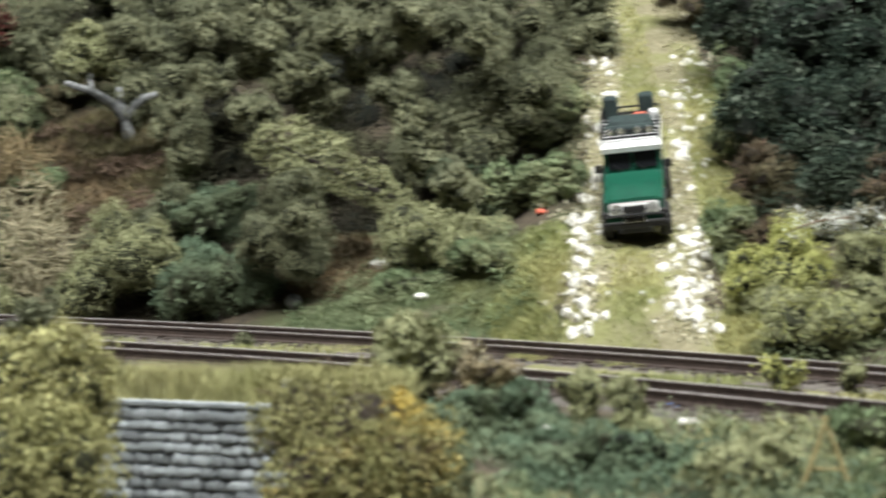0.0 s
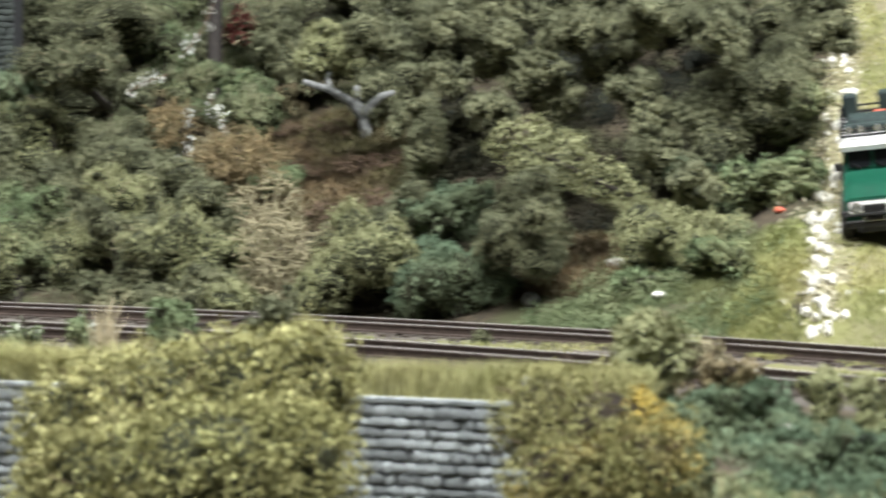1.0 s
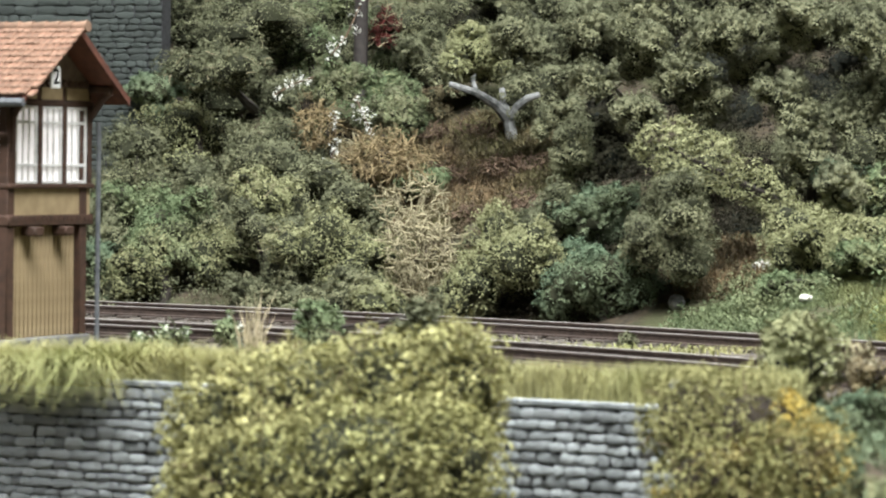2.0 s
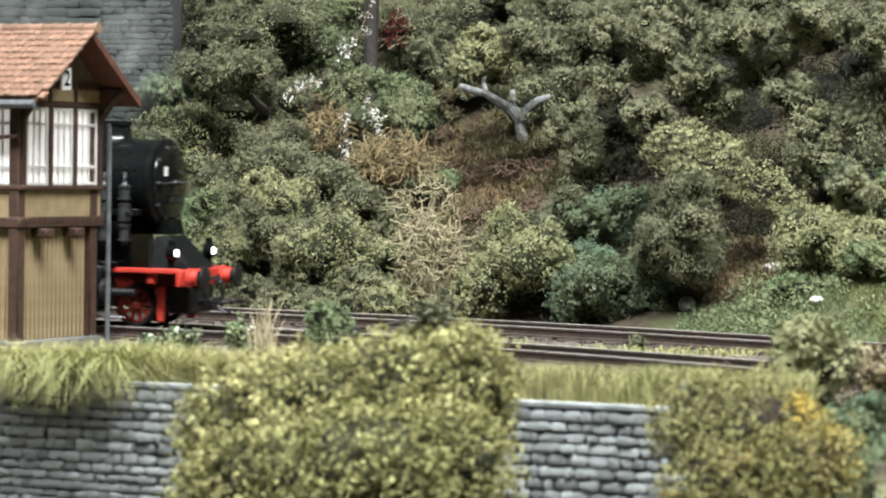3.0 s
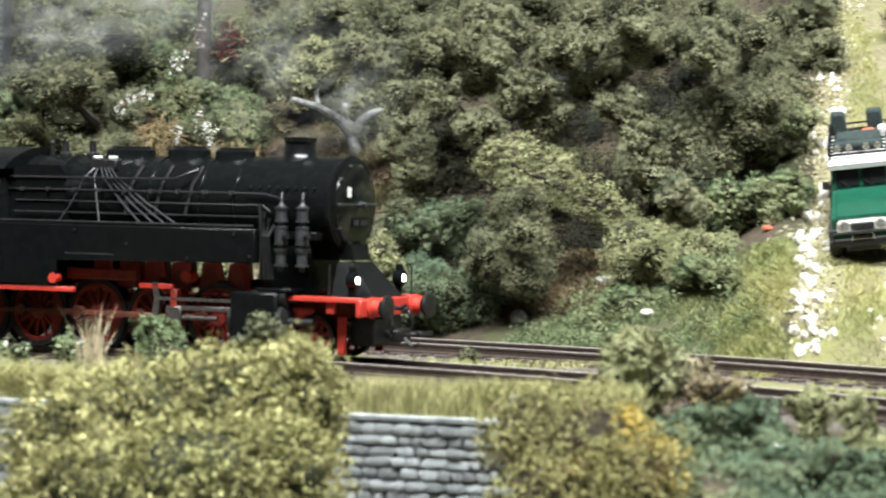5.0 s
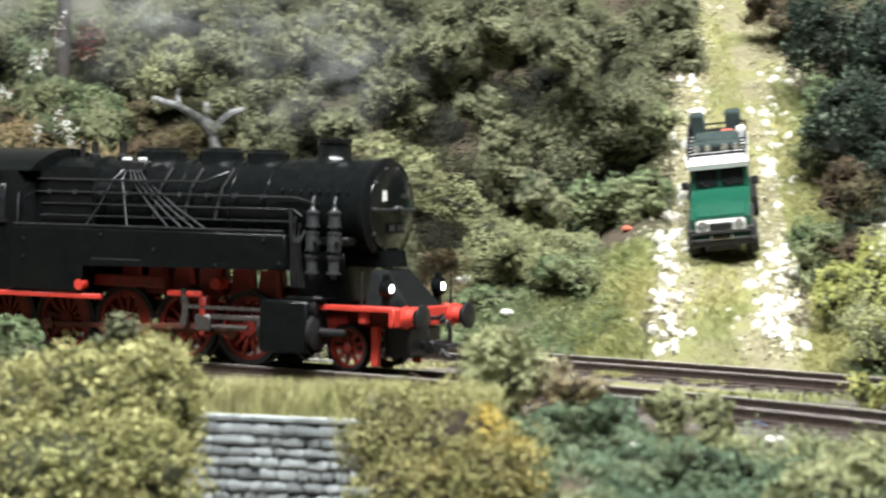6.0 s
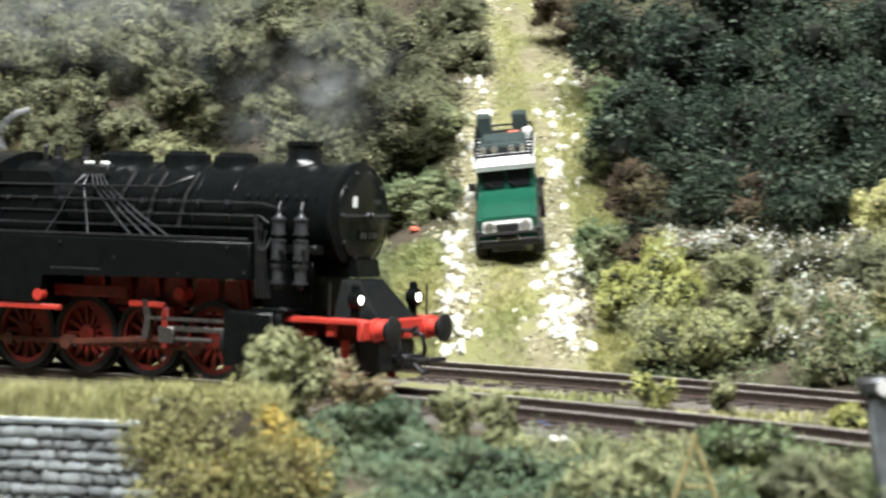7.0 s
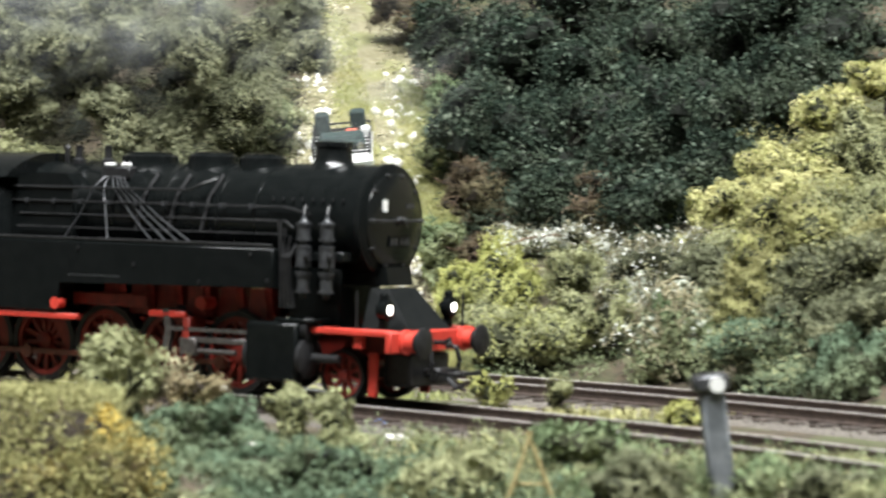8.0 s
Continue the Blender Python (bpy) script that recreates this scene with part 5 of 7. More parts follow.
    # chimney, domes, valves
    P("chimney", lathe(B(), [(5.4, 43.2), (4.3, 44.6), (3.7, 45.4), (3.45, 47.8), (3.75, 48.1), (3.75, 49.1), (3.1, 49.2), (3.0, 46), (0.2, 45.8)], (59, 0, 0), (0, 0, 1), 36), M_blackgloss)
    for n, x, r, h in (("steam_dome", 42.2, 4.7, 46.2), ("sand_dome", 30.0, 5.0, 46.4), ("feed_dome", 14.2, 5.8, 46.2)):
        d = P(n, lathe(B(), [(r * 1.25, 40.5), (r * 1.08, 43.0), (r, 43.8), (r * 0.98, h - 0.5), (r * 0.88, h - 0.1), (r * 0.8, h), (0.2, h)], (x, 0, 0), (0, 0, 1), 32), M_black)
        P("dome_cap", lathe(B(), [(r * 0.78, h - 0.1), (r * 0.78, h + 0.35), (r * 0.6, h + 0.5), (0.2, h + 0.5)], (x, 0, 0), (0, 0, 1), 28), M_blackgloss, parent=d)
    for x in (-3, 4.6):
        P("safety_valve", lathe(B(), [(1.4, 43.5), (1.4, 44.8), (0.8, 45.2), (0.8, 47.6), (1.0, 47.7), (0.2, 47.8)], (x, -1.5, 0), (0, 0, 1), 14), M_iron)
    P("whistle", lathe(B(), [(0.5, 43.5), (0.5, 47), (0.8, 47.2), (0.2, 48)], (-9, 2, 0), (0, 0, 1), 10), M_iron)
    # cladding step along the boiler and firebox
    P("firebox", prism(B(), [(-14, 21), (-14, 42), (2, 42), (3.5, 40), (3.5, 21)], -11.3, 11.3), M_black)
    for y in (-11.5, 11.5):
        k = 1 if y > 0 else -1
        for pts, r in (([(-12, y, 39.2), (20, y * 0.99, 39.2), (33, y * 0.99, 39.3), (36, y * 0.97, 40.5), (38, y * 0.8, 41.5)], 0.3),
                       ([(-12, y, 36.4), (34, y, 36.4), (56, y, 36.4), (60, y, 35.6), (62.6, y + k, 35.2)], 0.26),
                       ([(-10, y, 33.8), (56, y, 33.8), (58, y, 32.5)], 0.2), ([(-10, y * 1.05, 31.2), (57, y * 1.05, 31.2)], 0.22)):
            P("boiler_pipe", tube(B(), pts, r), M_iron, "thin dark pipe along the boiler")
    for i in range(9):
        x = -8 + i * 7
        P("pipe_bracket", box(B(), x - 0.3, x + 0.3, -12.2, -10.6, 36.0, 36.9), M_pipe)
    for i in range(8):
        x = 52.5 + i * 2.3
        P("rivet", cyl(B(), (x, -10.4, 37.9), (x, -10.85, 38.0), 0.28, seg=6), M_iron, parent=smoke)
    # lubricator box and the fan of pipes
    box_ = P("lubricator", box(B(), 8.5, 15.5, -8.4, -4.8, 41.0, 43.6, 0.3), M_iron)
    P("lubricator_lid", box(B(), 8.8, 10.6, -8.0, -6.2, 43.6, 44.3, 0.2), M_white, "small pale lid", box_)
    P("lubricator_lid", box(B(), 13.0, 14.6, -8.0, -6.2, 43.6, 44.3, 0.2), M_white, "small pale lid", box_)
    for i in range(6):
        x0, x1 = 9.6 + i * 0.9, (3.0, 14.0, 25.0, 28.5, 31.5, 34.5)[i]
        pts = [(x0, -8.4, 41.5), (x0 + (x1 - x0) * 0.15, -10.7, 39.4), (x0 + (x1 - x0) * 0.6, -11.8, 33.5), (x1, -13.0, 29.2)]
        P("oil_pipe", tube(B(), pts, 0.19), M_pipe, "thin grey oil pipe")
    for i in range(3):
        P("sand_pipe", tube(B(), [(22 + i * 8, -7.2, 42.2), (21 + i * 8, -10.2, 38), (20 + i * 8, -11.6, 31)], 0.4), M_iron)
    # side tanks
    for s in (-1, 1):
        bm = B()
        prism(bm, [(-15, 28.6), (57.2, 28.6), (57.2, 21.0), (5, 20.6), (5, 14.6), (-15, 14.6)], s * 17.0, s * 10.6)
        bmesh.ops.bevel(bm, geom=list(bm.edges), offset=0.25, segments=1, affect="EDGES")
        tank = P("side_tank", bm, M_black, "plain black side water tank")
        P("tank_rail", tube(B(), [(-14, s * 16.6, 29.2), (56.6, s * 16.6, 29.2)], 0.3), M_iron, parent=tank)
        P("lettering_bar", box(B(), 7.5, 20.5, s * 17.02 - 0.04, s * 17.02 + 0.04, 21.9, 22.15), M_pipe, "row of unreadable pale lettering", tank)
        for x, z in ((-11, 26), (-11, 22), (10, 27.4), (24, 24.5), (52, 27.4), (56, 22.5), (40, 21.7)):
            P("tank_rivet", cyl(B(), (x, s * 16.9, z), (x, s * 17.3, z), 0.35, seg=8), M_iron, parent=tank)
    # cab and bunker
    cab = P("cab", prism(B(), [(-46, 14), (-46, 38), (-44, 41), (-14, 41), (-12, 38), (-12, 14)], -15.8, 15.8), M_black)
    bm = B()
    prof = [(-15.8 + 31.6 * i / 14, 41 + 5.2 * math.sin(math.pi * i / 14) ** 0.8) for i in range(15)]
    a = [bm.verts.new((-48, y, z)) for y, z in prof]
    b = [bm.verts.new((-10.5, y, z)) for y, z in prof]
    for i in range(14):
        bm.faces.new((a[i], a[i + 1], b[i + 1], b[i]))
    bm.faces.new(a)
    bm.faces.new(b)
    P("cab_roof", bm, M_black, parent=cab)
    for x in (-40, -26):
        w = P("cab_window", box(B(), x, x + 9, -16.1, -15.6, 30, 38, 0.2), M_darkglass, "dark cab window", cab)
        P("window_frame", prism(B(), [(x - 0.6, 29.4), (x + 9.6, 29.4), (x + 9.6, 30.0), (x - 0.6, 30.0)], -16.4, -15.7), M_iron, parent=cab)
    P("cab_handrail", tube(B(), [(-13, -16.4, 20), (-13, -16.6, 22), (-13, -16.6, 34), (-13, -16.2, 36)], 0.3), M_pipe, "pale grab rail", cab)
    P("coal_bunker", prism(B(), [(-84, 14), (-84, 34), (-78, 37), (-46.2, 37), (-46.2, 14)], -14.5, 14.5), M_black)
    # frame and footplates
    P("main_frame", prism(B(), [(-82, 13), (80, 13), (80, 9), (66, 9), (60, 5), (-30, 5), (-40, 9), (-82, 9)], -5.5, 5.5), M_red)
    for s in (-1, 1):
        P("footplate", box(B(), -84, 9.5, s * 15.9 - 0.7, s * 15.9 + 0.7, 13.1, 14.2, 0.15), M_redbright)
        P("running_board", box(B(), 57, 66, s * 13.0 - 3, s * 13.0 + 3, 14.9, 15.6, 0.15), M_black)
        deck = P("front_deck", box(B(), 64.5, 82.2, s * 13.4 - 1.4, s * 13.4 + 1.4, 13.0, 14.1, 0.15), M_redbright)
        P("step_bracket", box(B(), 73.6, 75.6, s * 13 - 0.8, s * 13 + 0.8, 10.4, 13.0, 0.2), M_redbright, parent=deck)
        P("guard_iron", box(B(), 74.2, 76.2, s * 9.0 - 0.5, s * 9.0 + 0.5, 1.2, 9.6, 0.2), M_redbright)
    P("deck_plate", box(B(), 66, 82.0, -12, 12, 13.2, 13.9), M_black)
    # front beam, buffers, coupling, lamps
    beam = P("buffer_beam", box(B(), 81.6, 83.0, -15.2, 15.2, 9.9, 13.9, 0.25), M_redbright, "bright red buffer beam")
    for s in (-1, 1):
        buf = P("buffer", lathe(B(), [(2.3, 82.9), (2.3, 83.4), (1.75, 83.6), (1.75, 85.6), (0.9, 85.7), (0.9, 86.6), (2.9, 86.7), (2.9, 87.2), (1.8, 87.6), (0.2, 87.7)], (0, s * 10.1, 11.9), (1, 0, 0), 26), M_iron, "black round buffer", beam)
        P("buffer_shank", lathe(B(), [(2.35, 82.85), (2.4, 83.4), (1.9, 83.7), (1.9, 85.5), (1.0, 85.6)], (0, s * 10.1, 11.9), (1, 0, 0), 26), M_redbright, "red buffer shank", buf)
        lamp = P("headlamp", lathe(B(), [(1.2, 77.6), (1.8, 78.0), (1.95, 79.8), (1.6, 80.0), (0.2, 80.0)], (0, s * 11.2, 17.8), (1, 0, 0), 22), M_black, "black headlamp with glowing white lens")
        P("lens", lathe(B(), [(0.85, 80.0), (0.8, 80.2), (0.5, 80.35), (0.1, 80.4)], (0, s * 11.2, 17.8), (1, 0, 0), 20), M_lamp, "glowing white lens", lamp)
        P("lamp_foot", box(B(), 78, 79.4, s * 11.2 - 0.6, s * 11.2 + 0.6, 14, 16.3), M_black, parent=lamp)
        P("lamp_vent", lathe(B(), [(0.9, 19.6), (0.9, 20.6), (0.5, 21), (0.1, 21)], (78.8, s * 11.2, 0), (0, 0, 1), 12), M_black, parent=lamp)
        P("grab_rail", tube(B(), [(81.6, s * 13.4 - 1.5 * s, 14), (81.6, s * 13.4 - 1.5 * s, 20.5)] if s > 0 else [(74.5, -14, 14), (74.5, -14, 21.2)], 0.25), M_iron)
        P("hose", tube(B(), [(83, s * 4.5, 11), (85, s * 4.6, 10.5), (85.6, s * 4.8, 8), (85.0, s * 5, 6)], 0.5), M_iron, parent=beam)
    bm = B()
    tube(bm, [(82.6, 0, 11.6), (85.2, 0, 11.6), (86.4, 0, 12.3), (86.8, 0, 11.4), (85.6, 0, 10.8)], 0.5)
    P("draw_hook", bm, M_iron, parent=beam)
    bm = B()
    box(bm, 78, 86, -2.2, 2.2, 5.0, 6.6, 0.3)
    box(bm, 85, 91.5, -3.4, -2.6, 5.6, 6.4, 0.15)
    box(bm, 85, 91.5, 2.6, 3.4, 5.6, 6.4, 0.15)
    box(bm, 90.5, 91.5, -3.4, 3.4, 5.6, 6.6, 0.15)
    box(bm, 84, 86, -3.6, 3.6, 4.2, 6.9, 0.3)
    tube(bm, [(86, 0, 5), (88, 0, 3.2), (89.4, 0, 3.6)], 0.5)
    P("coupling", bm, M_iron, "black loop coupling")
    bm = B()
    box(bm, 76, 82, -7, 7, 3.2, 9.6, 0.4)
    P("bogie_frame", bm, M_iron)
    # saddle below the smokebox
    bm = B()
    v = [bm.verts.new(p) for p in ((72, -5.6, 21.5), (75.4, -4.6, 21.5), (75.4, 4.6, 21.5), (72, 5.6, 21.5), (72, -8.4, 13.8), (82.0, -7.0, 13.9), (82.0, 7.0, 13.9), (72, 8.4, 13.8))]
    for f in ((0, 1, 2, 3), (4, 5, 6, 7), (1, 5, 6, 2), (0, 4, 5, 1), (3, 2, 6, 7), (0, 3, 7, 4)):
        bm.faces.new([v[i] for i in f])
    P("front_apron", bm, M_blackmatt)
    P("saddle", box(B(), 54, 66, -7.0, 7.0, 13, 25, 0.3), M_black)
    P("ash_chute", prism(B(), [(66, 25.5), (74.4, 25.5), (75.2, 21.9), (66, 21.9)], -4.2, 4.2), M_black)
    # pumps
    for x, n in ((62.6, "air_pump"), (67.9, "water_pump")):
        pr = [(0.22, 19.4), (0.67, 19.5), (0.67, 20.6), (1.15, 20.7), (1.15, 23.4), (1.37, 23.5), (1.37, 24.3), (0.67, 24.4), (0.67, 25.3), (1.44, 25.4), (1.44, 29.2), (1.11, 29.4), (0.67, 29.6), (0.67, 30.3), (1.29, 30.4), (1.29, 33.6), (0.81, 33.9), (0.37, 34.6), (0.37, 35.3), (0.07, 35.4)]
        pump = P(n, lathe(B(), pr, (x, -14.6, 0), (0, 0, 1), 22), M_pipe, "dark grey stacked pump")
        for z in (20.7, 24.2, 25.5, 29.1, 30.5, 33.4):
            P("flange", lathe(B(), [(0.9, z - 0.2), (1.55, z - 0.2), (1.55, z + 0.2), (0.9, z + 0.2)], (x, -14.6, 0), (0, 0, 1), 22, True), M_pipe, parent=pump)
        P("pump_valve", cyl(B(), (x + 1.2, -15.6, 27.2), (x + 2.5, -16.2, 27.2), 0.6, seg=10), M_iron, parent=pump)
        P("pump_pipe", tube(B(), [(x, -14.6, 35.2), (x - 0.4, -13.6, 36.6), (x - 1.6, -11.6, 36.6)], 0.35), M_iron, parent=pump)
    P("pump_bracket", box(B(), 60, 70.5, -13.2, -10, 26.4, 28.2, 0.2), M_black)
    for i in range(4):
        P("feed_pipe", tube(B(), [(57.5 + i, -15.5 + i * 0.5, 34 - i * 1.5), (58 + i * 0.6, -15.4, 27), (57.5 + i, -14.5, 17.5)], 0.42), M_iron)
    # cylinders and valve gear
    for s in (-1, 1):
        bm = box(B(), 51.2, 63.0, min(s * 10, s * 17.2), max(s * 10, s * 17.2), 3.6, 14.8, 0.5)
        c = P("cylinder", bm, M_black, "boxy black cylinder block")
        P("cylinder_cover", lathe(B(), [(3.9, 62.9), (3.9, 63.9), (3.0, 64.3), (1.0, 64.6), (0.8, 70.5), (0.1, 70.6)], (0, s * 13.6, 8.2), (1, 0, 0), 26), M_iron, parent=c)
        P("valve_cover", lathe(B(), [(2.4, 62.9), (2.4, 64.4), (1.0, 64.6), (0.9, 66.4), (0.1, 66.5)], (0, s * 13.6, 13.4), (1, 0, 0), 22), M_iron, parent=c)
        P("rear_cover", lathe(B(), [(3.4, -51.3), (3.4, -50.4), (1.2, -50.1), (0.2, -50.0)], (0, s * 13.6, 8.2), (-1, 0, 0), 22), M_iron, parent=c)
        P("drain_cock", tube(B(), [(60, s * 15.5, 3.8), (62, s * 15.5, 2.4), (68, s * 14, 2.2)], 0.3), M_pipe, parent=c)
        P("slide_bar", box(B(), 34, 51.2, s * 13.6 - 0.5, s * 13.6 + 0.5, 9.8, 10.9, 0.15), M_steel)
        P("gear_bracket", box(B(), 34.2, 35.8, min(s * 9, s * 14.5), max(s * 9, s * 14.5), 6.2, 14.6, 0.2), M_red, "red hanging bracket")
        P("expansion_link", prism(B(), [(29, 8), (30.6, 8), (31.4, 12), (30.6, 16), (29, 16), (29.8, 12)], s * 13.2, s * 14.2), M_steel)
        P("lifting_arm", box(B(), 25.5, 34.5, s * 13.6 - 0.6, s * 13.6 + 0.6, 14.4, 15.7, 0.25), M_redbright)
        P("radius_rod", box(B(), 31, 51, s * 14.2 - 0.3, s * 14.2 + 0.3, 12.0, 12.7), M_steel)
        P("shaft_boss", cyl(B(), (4.2, s * 15, 16.2), (4.2, s * 17.1, 16.2), 1.2, seg=16), M_redbright, "round red shaft end")
        P("shaft_arm", box(B(), 5, 24, s * 12 - 0.5, s * 12 + 0.5, 16.0, 18.6, 0.3), M_red)
        P("spring_box", cyl(B(), (37, s * 9, 17.4), (37, s * 12.5, 17.4), 1.3, seg=16), M_redbright)
        for x in (9, 16, 23, 30, 38, 45):
            P("frame_stay", prism(B(), [(x, 14.5), (x + 5, 14.5), (x + 4.2, 20.4), (x + 0.8, 20.4)], s * 6, s * 8.2), M_red)
        for x in AXLES:
            P("brake_block", prism(B(), [(x + 8.6, 4), (x + 9.4, 4.3), (x + 9.0, 11), (x + 8.2, 11)], s * 7.4, s * 9.6), M_red)
        P("rear_step", box(B(), -52, -47, s * 15 - 1.5, s * 15 + 1.5, 5, 6, 0.2), M_red)
        P("frame_side", prism(B(), [(-84, 13), (-25, 13), (-25, 9.5), (-58, 9.5), (-62, 7), (-84, 7)], s * 6.5, s * 7.5), M_red)
    P("rear_beam", box(B(), -84.6, -83, -15, 15, 9.9, 13.9, 0.2), M_redbright)
    turning = []
    for s in (-1, 1):
        for x in AXLES:
            turning.append((wheel(top, x, s, 8.05, 13, "driving_wheel"), x, s, 8.05))
        turning.append((wheel(top, 68.6, s, 4.9, 9, "pilot_wheel"), 68.6, s, 4.9))
        turning.append((wheel(top, -48, s, 4.9, 9, "trailing_wheel"), -48, s, 4.9))
    for x, r in [(a, 1.3) for a in AXLES] + [(68.6, 1.0), (-48, 1.0)]:
        P("axle", cyl(B(), (x, -8, 8.05 if r > 1.2 else 4.9), (x, 8, 8.05 if r > 1.2 else 4.9), r, seg=12), M_iron)
    rods = []
    for s in (-1, 1):
        bm = B()
        box(bm, AXLES[-1], AXLES[0], s * 10.9 - 0.4, s * 10.9 + 0.4, -0.55, 0.55, 0.12)
        for x in AXLES:
            cyl(bm, (x, s * 10.3, 0), (x, s * 11.6, 0), 1.35, seg=14)
        rods.append((P("coupling_rod", bm, M_rod, "rusty red-brown coupling rod"), s, "side"))
        bm = B()
        box(bm, 0, 27.0, s * 12.2 - 0.4, s * 12.2 + 0.4, -0.6, 0.6, 0.12)
        cyl(bm, (0, s * 11.6, 0), (0, s * 12.9, 0), 1.5, seg=14)
        rods.append((P("main_rod", bm, M_rod, "rusty red-brown main rod"), s, "main"))
        bm = B()
        box(bm, -2, 2, s * 13.6 - 1, s * 13.6 + 1, -1.0, 2.6, 0.3)
        cyl(bm, (0, s * 13.6, 0), (11, s * 13.6, 0), 0.5, seg=10)
        rods.append((P("crosshead", bm, M_steel, "dull steel crosshead"), s, "head"))
    return top, turning, rods


LOCO, TURNING, RODS = locomotive()


# ---- grass by the tracks ----
M_grass_sage = mat("sage_grass", (0.16, 0.20, 0.11), (0.10, 0.13, 0.07), 0.85, scale=150, c3=(0.25, 0.24, 0.13), island=0.35)
grass("grass", [(-88, 529, 22, 6), (-62, 524, 22, 6), (-38, 520, 22, 6), (-18, 517, 14, 6)], 17000, 7.6, M_grass_gold, "tall dry yellow grass on top of the retaining wall", 91, 0.22, 0.2)
grass("grass", [(-150, 545, 22, 6), (-128, 541, 14, 6), (-110, 538, 12, 6)], 8000, 8.0, M_grass_gold, "long dry grass along the retaining wall", 92, 0.6, 0.18)
grass("grass", [(-157, 542, 4, 3), (-148, 541, 5, 3), (-139, 539, 4, 3), (-152, 541, 3, 2)], 3800, 10.0, M_grass_gold, "dry grass that hangs over the retaining wall", 98, 0.8, 0.13, 0.0, 1.25)
grass("grass", [(-110, 560, 45, 14), (-95, 575, 30, 10)], 4500, 3.2, M_grass_green, "short green grass beside the near track", 93, 0.5)
grass("grass", [(35, 495, 45, 12), (75, 465, 40, 16), (100, 440, 45, 20), (20, 480, 40, 14), (60, 430, 60, 25)], 4500, 2.0, M_grass_sage, "mixed low grass before the near track", 94, 0.8)
grass("grass", [(40, 490, 60, 14), (80, 450, 60, 25)], 900, 2.6, M_grass_gold, "dry grass stalks before the near track", 95, 0.9)
grass("grass", [(-40, 670, 45, 5), (40, 600, 35, 6), (95, 560, 30, 6), (-120, 690, 50, 4)], 2600, 2.0, M_grass_gold, "short dry grass between the tracks", 96, 0.6)
grass("straw_tuft", [(-117, 585, 2.5, 2.0)], 70, 15.0, M_straw, "pale straw tuft beside the near track", 97, 0.18, 0.22)


undergrowth("green", [(35, 497, 40, 9), (75, 466, 40, 14), (105, 440, 45, 18), (60, 432, 55, 22)], 520, "mossy low green plants before the near track", 61, 2.6)
undergrowth("pale", [(45, 490, 45, 9), (80, 458, 45, 16), (60, 425, 55, 20)], 380, "mossy pale low plants before the near track", 62, 2.2)
undergrowth("deep", [(10, 492, 22, 8), (25, 470, 30, 14), (40, 445, 30, 20)], 380, "dark green creepers before the near track", 63, 3.0)


